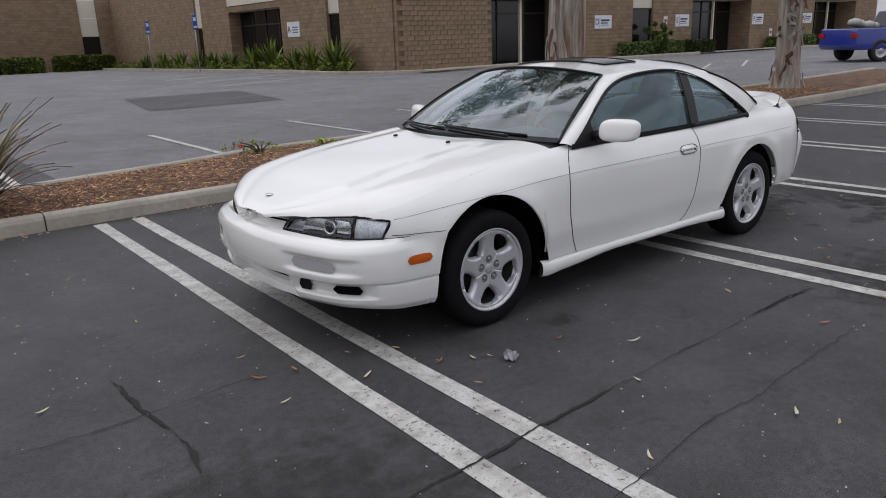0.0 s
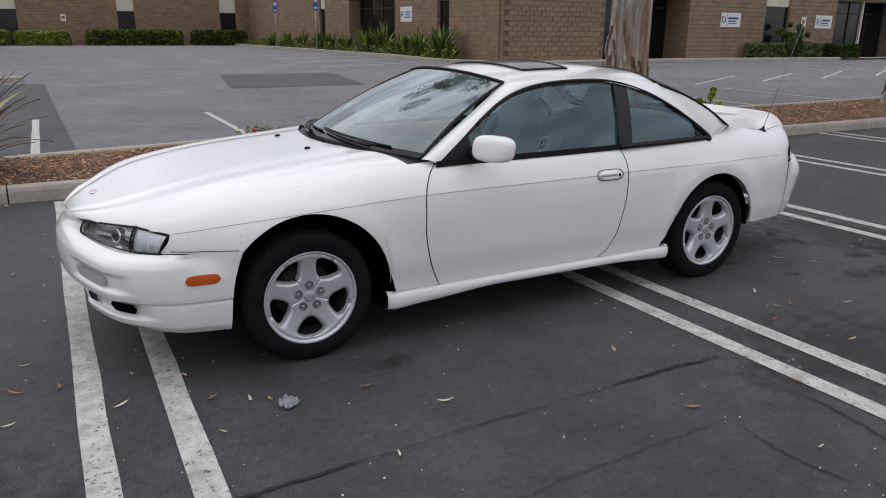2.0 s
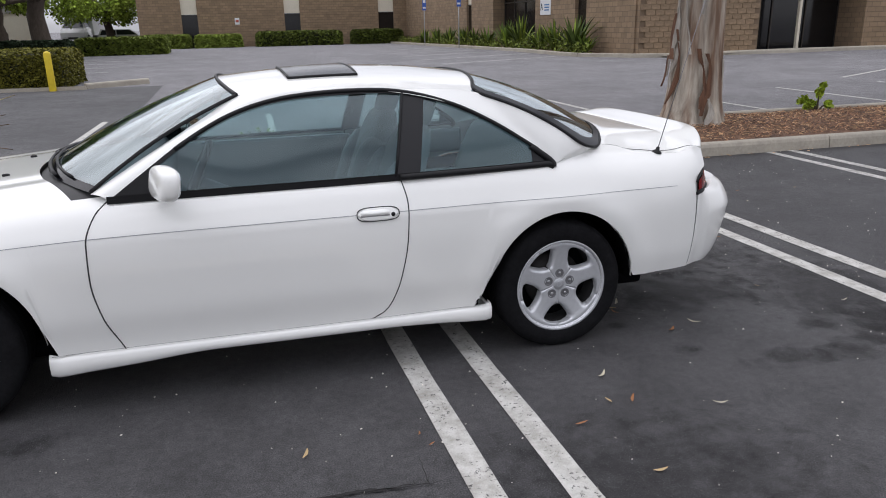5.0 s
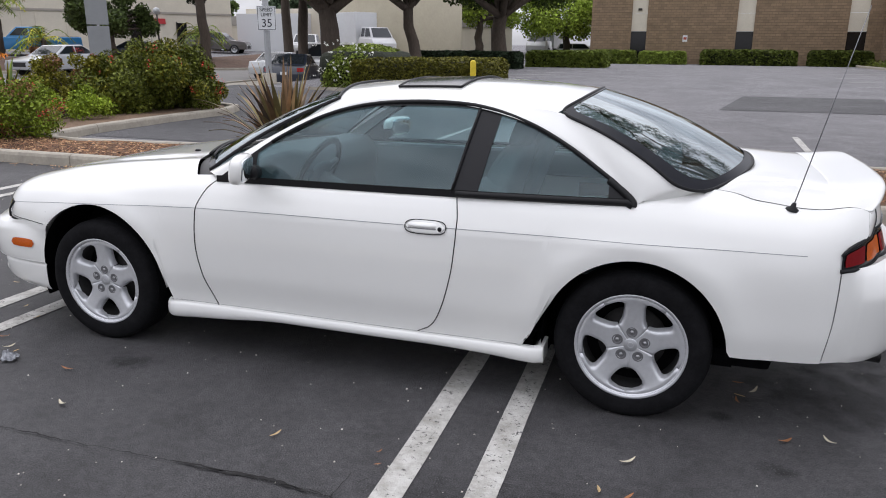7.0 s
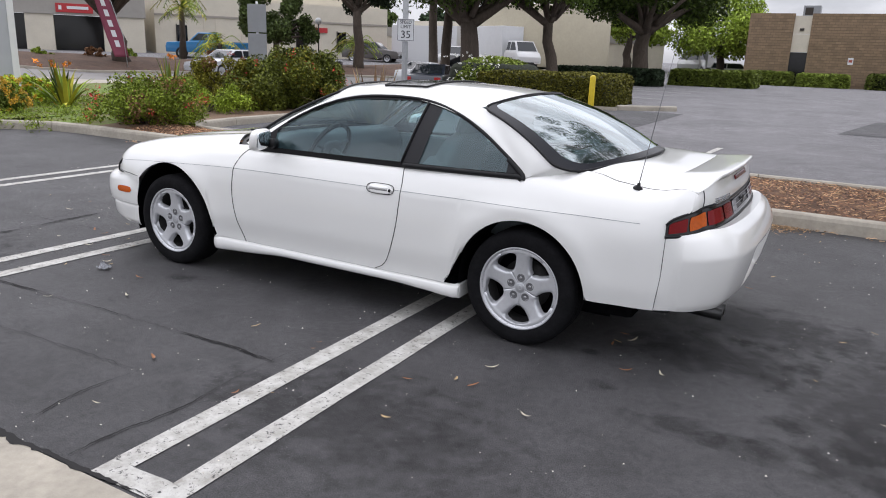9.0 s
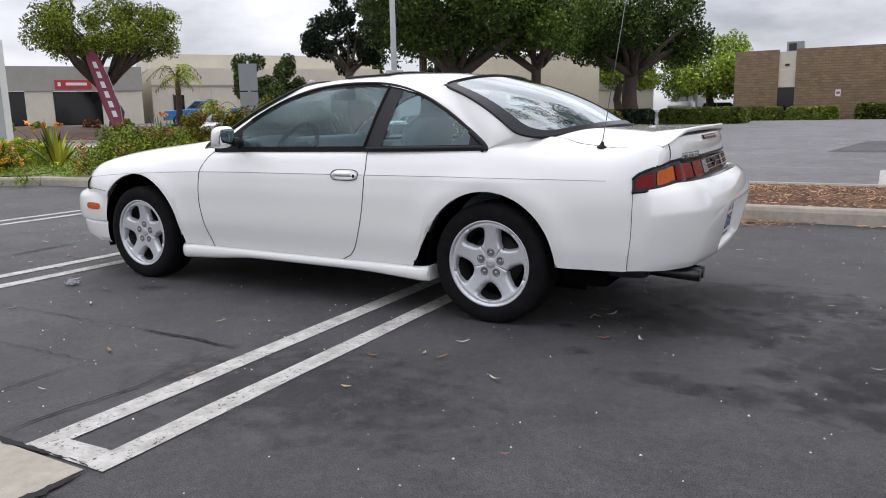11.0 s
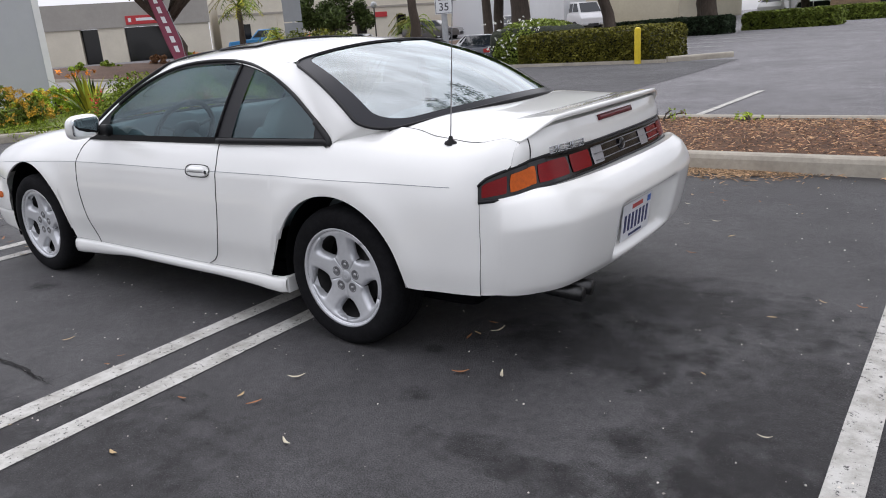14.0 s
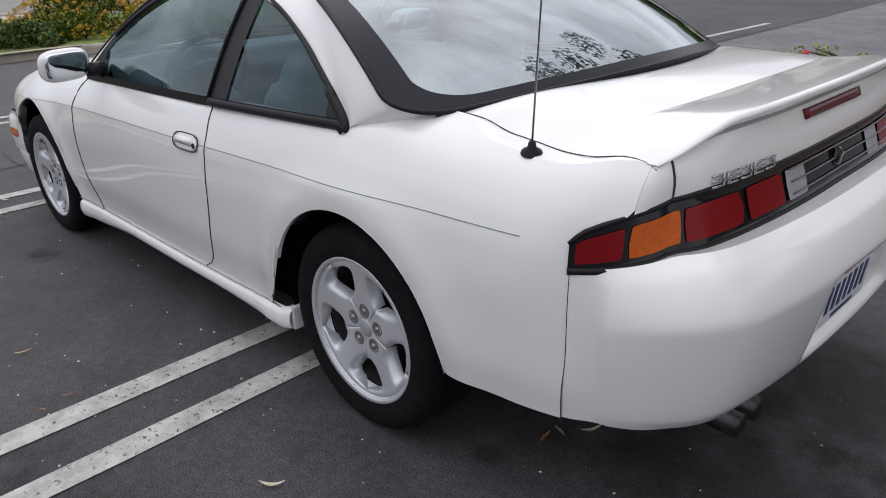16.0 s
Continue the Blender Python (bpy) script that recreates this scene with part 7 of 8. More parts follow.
band_mesh("rear_screen_border", ring[:-1], rw_pt, lambda u, v: (lambda q: (lerp(0.046, 0.954, q[0]), lerp(0.018, 0.942, q[1])))(rounded(u, v)), 0.003, screenband, rear_screen)


def roof_pt(u, v):
    """Roof: v from the windscreen header to the rear screen."""
    w = 2 * u - 1
    f, r = ws_pt(u, 1.0), rw_pt(u, 0.0)
    yr = interp(v, [0, 0.35, 0.65, 1], [A_TOP.y, 0.585, 0.600, R_TIP.y])
    x = lerp(f.x, r.x, v)
    arch = interp(v, [0, 0.25, 0.5, 0.75, 1], [0, 0.026, 0.036, 0.028, 0.0])
    z = lerp(f.z, r.z, v) + arch * (1 - 0.45 * abs(w) ** 2)
    return Vector((x, w * yr, z))


roof = sheet("roof", lambda u, v: roof_pt(u, v), 40, 40, paint, car)
# glass sunroof
sun = sheet("sunroof", lambda u, v: roof_pt(lerp(0.17, 0.83, u), lerp(0.25, 0.52, v)) + Vector((0, 0, 0.006)), 24, 12, blackgloss, car, 0.0, "black glass sunroof panel")
sring = [(t / 20, 0) for t in range(21)] + [(1, t / 12) for t in range(1, 13)] + [(1 - t / 20, 1) for t in range(1, 21)] + [(0, 1 - t / 12) for t in range(1, 12)]
tube("sunroof_seal", [roof_pt(lerp(0.17, 0.83, u), lerp(0.25, 0.52, v)) + Vector((0, 0, 0.005)) for u, v in sring + sring[:1]], 0.006, blackrub, sun, 6)

# side opening: outer edge of the black frame, and the pillars round it
O_K = [(-0.590, 0.846), (-0.46, 0.938), (-0.30, 1.045), (-0.12, 1.135), (0.08, 1.188), (0.33, 1.208), (0.58, 1.198), (0.80, 1.140), (0.97, 1.058), (1.11, 0.970),
       (1.188, 0.916), (1.226, 0.886), (1.240, 0.868), (1.238, 0.857)]


def cab_y(x, z):
    b = interp(x, [-0.6, 0.5, 1.25], [0.752, 0.776, 0.768])
    t = interp(x, [-0.6, -0.1, 0.35, 0.95], [0.62, 0.575, 0.605, 0.600])
    k = (z - 0.855) / (1.20 - 0.855)
    return lerp(b, t, k) + 0.012 * math.sin(math.pi * min(1, max(0, k)))


NO = 96
O_C = [Vector((p.x, cab_y(p.x, p.z), p.z)) for p in curve_pts([(x, 0, z) for x, z in O_K], NO)]
G_K = [A_BASE + Vector((0.0, 0.005, -0.004))] + [A_BASE.lerp(A_TOP, t) for t in (0.25, 0.5, 0.78)] + [A_TOP + Vector((0.01, 0, 0))]
G_K += [roof_pt(1.0, v) for v in (0.28, 0.52, 0.80)] + [R_TIP.copy()] + [rw_pt(*rounded(1.0, v)) for v in (0.35, 0.70, 0.92)]
G_C = curve_pts(G_K, NO)


def pillar_fn(u, v):
    i = min(int(u * NO), NO - 1)
    f = u * NO - i
    a, b = O_C[i].lerp(O_C[i + 1], f), G_C[i].lerp(G_C[i + 1], f)
    p = a.lerp(b, v)
    out = Vector((0, 0.7, 0.7)) * 0.012 * math.sin(math.pi * v) * min(1.0, (a - b).length / 0.1) * min(1.0, (1 - u) * 14)
    return (p + out)[:]




# C-pillar foot that runs into the quarter, round the lower corner of the screen
FOOT = [rw_pt(*rounded(1.0, v)) for v in (0.92, 0.96, 1.0)] + [rw_pt(*rounded(u, 1.0)) for u in (0.975, 0.955, 0.935)]
FOOT_C = curve_pts(FOOT, 40)


def cfoot_fn(u, v):
    x = lerp(1.225, 1.503, u)
    zt = quarter_top(x)
    lo = Vector((x, side_y(x, zt), zt))
    if u < 0.45:
        hi = O_C[-1].lerp(FOOT_C[0], u / 0.45)
    else:
        hi = FOOT_C[min(40, int(round((u - 0.45) / 0.55 * 40)))]
    return lo.lerp(hi, v)[:]


def roof_side(sg):
    """Rail, pillars and the C-pillar foot as one pressing, eased where they meet."""
    bm = bmesh.new()
    for fn, cols, rows in ((pillar_fn, [i / 120 for i in range(121)], 8), (cfoot_fn, [0.45 * i / 8 for i in range(9)] + [0.45 + 0.55 * i / 32 for i in range(1, 33)], 6)):
        g = [[bm.verts.new(Vector(fn(u, j / rows))) for j in range(rows + 1)] for u in cols]
        for a, b in zip(g, g[1:]):
            for j in range(rows):
                bm.faces.new((a[j], b[j], b[j + 1], a[j + 1]))
    bmesh.ops.remove_doubles(bm, verts=bm.verts[:], dist=0.0008)
    bmesh.ops.dissolve_degenerate(bm, dist=0.0002, edges=bm.edges[:])
    inner = [v for v in bm.verts if v.co.x > 1.02 and not v.is_boundary]
    for _ in range(24):
        bmesh.ops.smooth_vert(bm, verts=inner, factor=0.5, use_axis_x=True, use_axis_y=True, use_axis_z=True)
    if sg < 0:
        for v in bm.verts:
            v.co.y = -v.co.y
    bmesh.ops.recalc_face_normals(bm, faces=bm.faces[:])
    return part("pillar_and_rail", bm, paint, car)


for sg in (-1, 1):
    roof_side(sg)


def win_strip(name, inset0, inset1, off, material, parent):
    """Frame between two insets of the side opening."""
    def fn(u, v):
        i = min(int(u * NO), NO - 1)
        p = O_C[i].lerp(O_C[i + 1], u * NO - i)
        c = Vector((0.33, 0, 0.93))
        d = (c - p)
        d.y = 0
        d.normalize()
        q = p + d * lerp(inset0, inset1, v)
        q.z = max(q.z, belt(q.x) - 0.012)
        return (q.x, cab_y(q.x, q.z) + off, q.z)
    return both(name, fn, 90, 3, material, parent)


win_strip("window_frame", -0.004, 0.021, 0.004, blackrub, car)
both("waist_rail", lambda u, v: (lerp(-0.60, 1.226, u), cab_y(lerp(-0.60, 1.226, u), belt(0.3)) + 0.006, belt(lerp(-0.60, 1.226, u)) + lerp(-0.016, 0.014, v)), 50, 3, blackrub, car)


def span(x, f):
    """Lower and upper limit of the glass at station x."""
    xs = [p.x for p in O_C]
    zs = [p.z for p in O_C]
    zt = np.interp(x, xs, zs) - 0.012
    return lerp(belt(x) + 0.006, max(zt, belt(x) + 0.008), f)


def glass_fn(x0, x1, slope0, slope1):
    def fn(u, v):
        x = lerp(x0, x1, u)
        for _ in range(3):
            z = span(x, v)
            k = (z - 0.86) / 0.34
            x = lerp(x0 + slope0 * k, x1 + slope1 * k, u)
        z = span(x, v)
        return (x, cab_y(x, z) - 0.004, z)
    return fn


both("door_glass", glass_fn(-0.575, 0.520, 0.0, 0.075), 40, 16, carglass, car)
both("quarter_glass", glass_fn(0.610, 1.215, 0.065, 0.0), 24, 14, carglass, car)
both("centre_pillar", lambda u, v: (lambda p: (p[0], p[1] + 0.005, p[2]))(glass_fn(0.515, 0.622, 0.075, 0.068)(u, v)), 6, 12, mat("black_pillar_film", (0.013, 0.013, 0.015), 0.45, spec=0.3), car)
tube("window_joint", [(lerp(0.517, 0.592, v), -(cab_y(0.55, lerp(0.86, 1.195, v)) + 0.006), lerp(0.86, 1.195, v)) for v in (0, 0.25, 0.5, 0.75, 1)], 0.006, blackrub, car, 6)
both("quarter_border", lambda u, v: (lambda x: (x, cab_y(x, span(x, v)) - 0.0015, span(x, v)))(lerp(1.135, 1.212, u)), 8, 8, MATS["black_pillar_film"], car)
WIN_TAIL = [O_C[i] for i in range(int(NO * 0.72), NO + 1)]
for sg in (-1, 1):
    rear = [(q.x - 0.010, sg * (q.y + 0.004), q.z - 0.006) for q in WIN_TAIL]
    foot = [(x, sg * (cab_y(x, belt(x)) + 0.005), belt(x) - 0.002) for x in np.linspace(1.205, 0.535, 20)]
    tube("window_moulding", rear + foot, 0.0145, blackrub, car, 8)
    tube("window_moulding", [(q.x, sg * (q.y + 0.007), q.z - 0.005) for q in O_C[int(NO * 0.14):int(NO * 0.75)]], 0.0085, blackrub, car, 8)
# mirror corner
both("mirror_corner", lambda u, v: (lambda x: (x, cab_y(x, span(x, v)) + 0.004, span(x, v)))(lerp(-0.575, -0.40, u)), 8, 6, blackrub, car)


# ---------- panel gaps and pinstripe ----------
def on_flank(x, z, off=0.0008):
    return Vector((x, -(side_y(x, z) + off), z))


def gap(name, pts, r, parent, material=None):
    tube(name, pts, r, material or darkgap, parent, 6)
    tube(name, [Vector((p[0], -p[1], p[2])) for p in pts], r, material or darkgap, parent, 6)


gap("door_gap", [on_flank(door_front(z), z) for z in np.linspace(0.245, 0.852, 26)], 0.0024, doors[0])
gap("door_gap", [on_flank(door_rear(z), z) for z in np.linspace(0.262, 0.855, 26)], 0.0021, doors[0])
gap("sill_gap", [on_flank(x, 0.240, -0.0005) for x in np.linspace(-0.60, 0.42, 20)], 0.0040, doors[0])
gap("bumper_gap", [on_flank(x, interp(x, [-1.86, -1.56], [0.584, 0.569]), 0.0) for x in np.linspace(-1.83, -1.57, 12)], 0.0018, fb)
gap("bumper_gap", [on_flank(quarter_rear(z), z, 0.0) for z in np.linspace(0.330, 0.672, 14)], 0.0010, rb, mat("hairline_gap", (0.14, 0.14, 0.14), 0.8))
gap("boot_gap", [Vector((x, -(boot_w(x)), top_z(x, boot_w(x)) + 0.0005)) for x in np.linspace(1.49, 2.052, 24)], 0.0017, boot)
gap("boot_gap", [Vector(face_pt(-0.626, f, 0.001)) for f in np.linspace(0.0, 1.0, 6)], 0.0026, boot)
pin = mat("grey_pinstripe", (0.22, 0.23, 0.25), 0.5)
gap("pinstripe", [on_flank(x, interp(x, [-1.82, -1.45, -1.05, -0.6, 0.48, 1.2, 1.86], [0.652, 0.683, 0.703, 0.717, 0.724, 0.727, 0.724]), 0.0004) for x in np.linspace(-1.81, 1.84, 76)], 0.0012, car, pin)


# ---------- side skirts, floor, wheel wells ----------
def skirt_fn(u, v):
    x = lerp(-0.885, 0.922, u)
    zb = interp(x, [-0.885, -0.6, -0.25, 0.4, 0.905], [0.165, 0.180, 0.205, 0.205, 0.180])
    z = lerp(zb, 0.262, v)
    o = interp(v, [0, 0.12, 0.5, 0.85, 1.0], [-0.05, 0.0, 0.010, 0.004, -0.018])
    end = interp(u, [0, 0.02, 0.98, 1], [-0.02, 0, 0, -0.02])
    return (x, side_y(max(-0.8, min(0.8, x)), 0.26) + 0.012 + o + end, z)


both("side_skirt", skirt_fn, 60, 12, paint, car)
both("skirt_seam", lambda u, v: (lerp(-0.87, 0.89, u), side_y(lerp(-0.8, 0.8, u), 0.26) + 0.006 + 0.004 * v, 0.264 + 0.0), 30, 1, mat("fine_seam", (0.16, 0.16, 0.16), 0.7), car)
box("skirt_end", (0.897, -0.815, 0.185), (0.925, -0.70, 0.262), paint, car, 0.006)
box("skirt_end", (0.895, 0.70, 0.185), (0.915, 0.815, 0.262), paint, car, 0.006)
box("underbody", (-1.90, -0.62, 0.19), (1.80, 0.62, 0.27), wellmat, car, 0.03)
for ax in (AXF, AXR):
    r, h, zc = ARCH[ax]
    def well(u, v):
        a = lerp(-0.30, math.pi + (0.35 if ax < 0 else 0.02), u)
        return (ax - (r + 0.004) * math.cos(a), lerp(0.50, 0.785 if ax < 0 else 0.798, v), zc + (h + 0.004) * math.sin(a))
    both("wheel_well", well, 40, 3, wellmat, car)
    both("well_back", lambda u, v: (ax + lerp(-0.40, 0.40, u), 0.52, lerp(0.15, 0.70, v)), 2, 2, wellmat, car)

    def lip(u, v):
        a = lerp(0.78 if ax < 0 else 0.42, math.pi - 0.04, u)
        x = ax - r * math.cos(a)
        z = max(0.236, zc + h * math.sin(a))
        return (x, side_y(x, z) + 0.001 - 0.012 * v, z - 0.001)
    both("arch_lip", lip, 40, 2, paint, car)


# ---------- wheels ----------
def make_wheel(parent):
    w = new("wheel")
    w.parent = parent
    T = [(0.205, -0.095), (0.222, -0.104), (0.255, -0.110), (0.282, -0.105), (0.297, -0.090), (0.303, -0.062), (0.303, 0.062), (0.297, 0.090), (0.282, 0.105),
         (0.255, 0.110), (0.222, 0.104), (0.205, 0.095)]
    ty = lathe("tyre", T, tyremat, w, 64, "y", "black road tyre")
    tv, tf = [], []
    for row, h in enumerate((-0.062, -0.022, 0.022, 0.062)):
        vs_, fs_ = lathe_data([(0.3025, h - 0.004), (0.3042, h - 0.003), (0.3042, h + 0.003), (0.3025, h + 0.004)], 64, "y")
        tf += [tuple(i + len(tv) for i in f) for f in fs_]
        tv += vs_
    mesh_ob("tread_rib", tv, tf, tyremat, ty)
    # rim barrel and polished lip; outer face towards -y
    rim = lathe("rim", [(0.188, -0.062), (0.196, -0.085), (0.208, -0.098), (0.216, -0.103), (0.217, -0.096), (0.205, -0.09)], alloy, w, 64, "y", "silver five-spoke alloy rim")
    # barrel coloured dark for brake dust and for the shade behind the spokes
    lathe("barrel", [(0.150, 0.08), (0.185, 0.06), (0.188, -0.058)], mat("dusty_shaded_barrel", (0.035, 0.034, 0.034), 0.6, metal=0.3, var=0.3, scale=40), rim, 48)
    lathe("brake_disc", [(0.0, -0.002), (0.135, -0.002), (0.135, 0.012)], mat("brake_iron", (0.045, 0.043, 0.042), 0.6, metal=0.5, var=0.3, scale=40), w, 40)
    # black disc added as the shade deep inside the wheel
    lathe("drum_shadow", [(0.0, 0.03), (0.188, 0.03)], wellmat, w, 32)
    # pierced face: five wide spokes with rounded windows between them
    vs_, fs_ = [], []
    radii = [0.001, 0.030, 0.055, 0.080, 0.0945, 0.0965, 0.100, 0.106, 0.114, 0.125, 0.140, 0.155, 0.168, 0.178, 0.184, 0.1875, 0.190, 0.197, 0.206]
    NA = 11
    for k in range(5):
        th = math.radians(90 + 72 * k)
        base = len(vs_)
        for r in radii:
            q = (r - 0.1425) / 0.0475
            side_w = interp(r, [0.095, 0.12, 0.16, 0.19], [0.044, 0.037, 0.035, 0.039])
            hole = math.radians(max(0.0, 36 - math.degrees(side_w / r))) * max(0.0, 1 - abs(q) ** 7) ** 0.5 if abs(q) < 1 else 0.0
            half = math.radians(36) - hole
            yf = interp(r, [0.0, 0.03, 0.07, 0.12, 0.17, 0.195, 0.206], [-0.0735, -0.074, -0.0755, -0.080, -0.087, -0.092, -0.090])
            for i in range(NA):
                e = 2 * i / (NA - 1) - 1
                crown = 0.006 * (abs(e) ** 8) * (1 if hole > 0.02 else 0)
                a_ = th + e * half
                vs_.append((r * math.cos(a_), yf + crown, r * math.sin(a_)))
            for e in (-1, 1):
                a_ = th + e * (half + min(hole * 0.5, 0.0075 / r))
                vs_.append((r * math.cos(a_), yf + (0.036 if hole > 0.0 else 0.004), r * math.sin(a_)))
        W_ = NA + 2
        for j in range(len(radii) - 1):
            o, p_ = base + j * W_, base + (j + 1) * W_
            for i in range(NA - 1):
                fs_.append((o + i, o + i + 1, p_ + i + 1, p_ + i))
            fs_.append((o, p_, p_ + NA, o + NA))
            fs_.append((o + NA - 1, o + NA + 1, p_ + NA + 1, p_ + NA - 1))
    mesh_ob("spoke_face", vs_, fs_, alloy, rim)
    lathe("centre_cap", [(0.0, -0.0765), (0.024, -0.0765), (0.0255, -0.0755), (0.027, -0.0742)], mat("cap_grey", (0.50, 0.51, 0.53), 0.4, metal=0.6), rim, 32)
    lathe("cap_emblem", [(0.009, -0.0770), (0.0105, -0.0778), (0.012, -0.0770)], alloy, rim, 24)
    for k in range(5):
        th = math.radians(90 + 72 * k)
        c = Vector((0.0555 * math.cos(th), 0, 0.054 * math.sin(th)))
        # shallow disc coloured dark as the shade inside the nut recess
        v1, f1 = lathe_data([(0.0215, -0.0752), (0.0200, -0.0766), (0.0178, -0.0764), (0.0165, -0.0755), (0.0, -0.0755)], 20)
        mesh_ob("nut_recess", [Vector(v) + c for v in v1], f1, mat("recess_shade", (0.13, 0.13, 0.135), 0.5), rim)
        v1, f1 = lathe_data([(0.0, -0.0800), (0.0065, -0.0795), (0.0085, -0.0775), (0.0085, -0.068)], 6)
        mesh_ob("wheel_nut", [Vector(v) + c for v in v1], f1, mat("nut_steel", (0.40, 0.40, 0.41), 0.35, metal=0.9), rim)
    return w


w0 = make_wheel(car)
w0.matrix_basis = pose(AXF, -0.715, RW)
for i, (ax, sg, spin) in enumerate(((AXR, -1, 2), (AXF, 1, 0), (AXR, 1, 20))):
    copy = copy_thing(w0, pose(ax, sg * 0.715, RW, 0, 0, 0 if sg < 0 else 180) @ pose(0, 0, 0, 0, spin, 0))

# ---------- mirrors, handles, wipers, aerial ----------
def blob(name, c, size, power, material, parent, n=20, shear=0.0, label="", sweep=0.0):
    """A rounded box from a superquadric."""
    vs, fs = [], []
    def sp(a, e):
        return math.copysign(abs(a) ** e, a)
    for j in range(n // 2 + 1):
        ph = -math.pi / 2 + math.pi * j / (n // 2)
        for i in range(n):
            th = 2 * math.pi * i / n
            x = size[0] * sp(math.cos(ph), power) * sp(math.cos(th), power)
            y = size[1] * sp(math.cos(ph), power) * sp(math.sin(th), power)
            z = size[2] * sp(math.sin(ph), power)
            vs.append((c[0] + x + shear * z + sweep * y, c[1] + y, c[2] + z))
    for j in range(n // 2):
        for i in range(n):
            fs.append((j * n + i, j * n + (i + 1) % n, (j + 1) * n + (i + 1) % n, (j + 1) * n + i))
    return mesh_ob(name, vs, fs, material, parent, True, label)


for sg in (-1, 1):
    m = blob("door_mirror", (-0.375, sg * 0.905, 0.925), (0.040, 0.104, 0.062), 0.62, paint, car, 28, 0.15, "white door mirror", sg * 0.34)
    blob("mirror_glass", (-0.360, sg * 0.905, 0.927), (0.0275, 0.090, 0.050), 0.45, mat("mirror_silver", (0.6, 0.63, 0.65), 0.03, metal=1.0), m, 20, 0.15, "", sg * 0.34)
    tube("mirror_stalk", [(-0.40, sg * 0.755, 0.885), (-0.385, sg * 0.82, 0.895)], [0.034, 0.026], blackrub, m, 10)
    # door handle in its recess
    def hp(x, z, off):
        return (x, sg * (side_y(x, z) + off), z)
    hd = sheet("door_handle", lambda u, v: hp(0.425 + 0.085 * (2 * u - 1) * (1 - 0.10 * abs(2 * v - 1) ** 2), 0.722 + 0.026 * (2 * v - 1) * (1 - abs(2 * u - 1) ** 5 * 0.75), 0.002 + 0.0005), 16, 8, paint, car, 0.004, "white flap door handle")
    orng = [hp(0.425 + 0.088 * sp_c, 0.722 + 0.0275 * sp_s, 0.0035) for sp_c, sp_s in
            [(math.copysign(abs(math.cos(a)) ** 0.5, math.cos(a)), math.copysign(abs(math.sin(a)) ** 0.8, math.sin(a))) for a in np.linspace(0, 2 * math.pi, 41)]]
    tube("handle_gap", orng, 0.0022, darkgap, hd, 6)
    sheet("grip", lambda u, v: hp(0.412 + 0.062 * (2 * u - 1), 0.730 + 0.011 * (2 * v - 1) * (1 - abs(2 * u - 1) ** 4 * 0.5), 0.004 + 0.012 * math.sin(math.pi * u) ** 0.5 * math.sin(math.pi * (0.1 + 0.8 * v))), 14, 6, paint, hd)
    # grey tube drawn as the shade below the grip
    tube("grip_shadow", [hp(0.412 + 0.06 * (2 * u / 10 - 1), 0.717, 0.004) for u in range(11)], 0.004, mat("grip_shade_grey", (0.25, 0.25, 0.25), 0.6), hd, 6)
    v1, f1 = lathe_data([(0.0, 0.004), (0.008, 0.004), (0.0095, 0.0)], 16)
    mesh_ob("lock", [Vector((v[0] + 0.487, sg * (side_y(0.487, 0.717) + 0.003 + v[1]), v[2] + 0.717)) for v in v1], f1, blackrub, hd)

for y0, y1, name in ((-0.47, -0.03, "near"), (0.08, 0.52, "far")):
    u0, u1 = 0.5 + y0 / 1.40, 0.5 + y1 / 1.40
    arm = [ws_pt(lerp(u0, u1, t / 8), lerp(0.005, 0.055, t / 8), 0.018) for t in range(9)]
    wp = tube("wiper_arm", arm, [0.008] * 5 + [0.006] * 4, blackrub, car, 8)
    tube("blade", [ws_pt(lerp(u0 - 0.06, u1 + 0.03, t / 10), lerp(0.045, 0.075, t / 10), 0.010) for t in range(11)], 0.006, blackrub, wp, 6)
for y in (-0.25, 0.25):
    blob("washer_nozzle", (-1.06, y, top_z(-1.06, y) + 0.004), (0.016, 0.010, 0.007), 0.8, blackrub, car, 12)
ae = lathe("aerial_base", [(0.0, 0.030), (0.007, 0.028), (0.010, 0.014), (0.022, 0.006), (0.024, 0.0)], blackrub, car, 16, "z", "black aerial base with thin mast")
ae.matrix_basis = pose(1.785, -0.700, quarter_top(1.785) - 0.001, 8, 10, 0)
tube("mast", [(0, 0, 0.02), (0.005, 0.0, 0.30), (0.012, 0.0, 0.72)], [0.0024, 0.0018, 0.0012], mat("mast_steel", (0.2, 0.2, 0.21), 0.35, metal=0.8), ae, 6)
em = blob("bonnet_emblem", (-2.035, 0.03, top_z(-2.035, 0.0) + 0.002), (0.022, 0.032, 0.004), 1.0, chrome, car, 20)
# exhaust
for y in (-0.485, -0.40):
    tube("exhaust_tip", [(1.95, y, 0.278), (2.20, y, 0.264)], 0.030, mat("exhaust_steel", (0.06, 0.06, 0.06), 0.3, metal=0.9, var=0.3, scale=30), car, 18)
box("rear_silencer", (1.70, -0.60, 0.24), (1.98, -0.15, 0.34), MATS["exhaust_steel"], car, 0.04)
tube("tow_hook", [(1.80, 0.45, 0.28), (1.85, 0.45, 0.24), (1.92, 0.45, 0.24), (1.95, 0.45, 0.28)], 0.008, wellmat, car, 6)


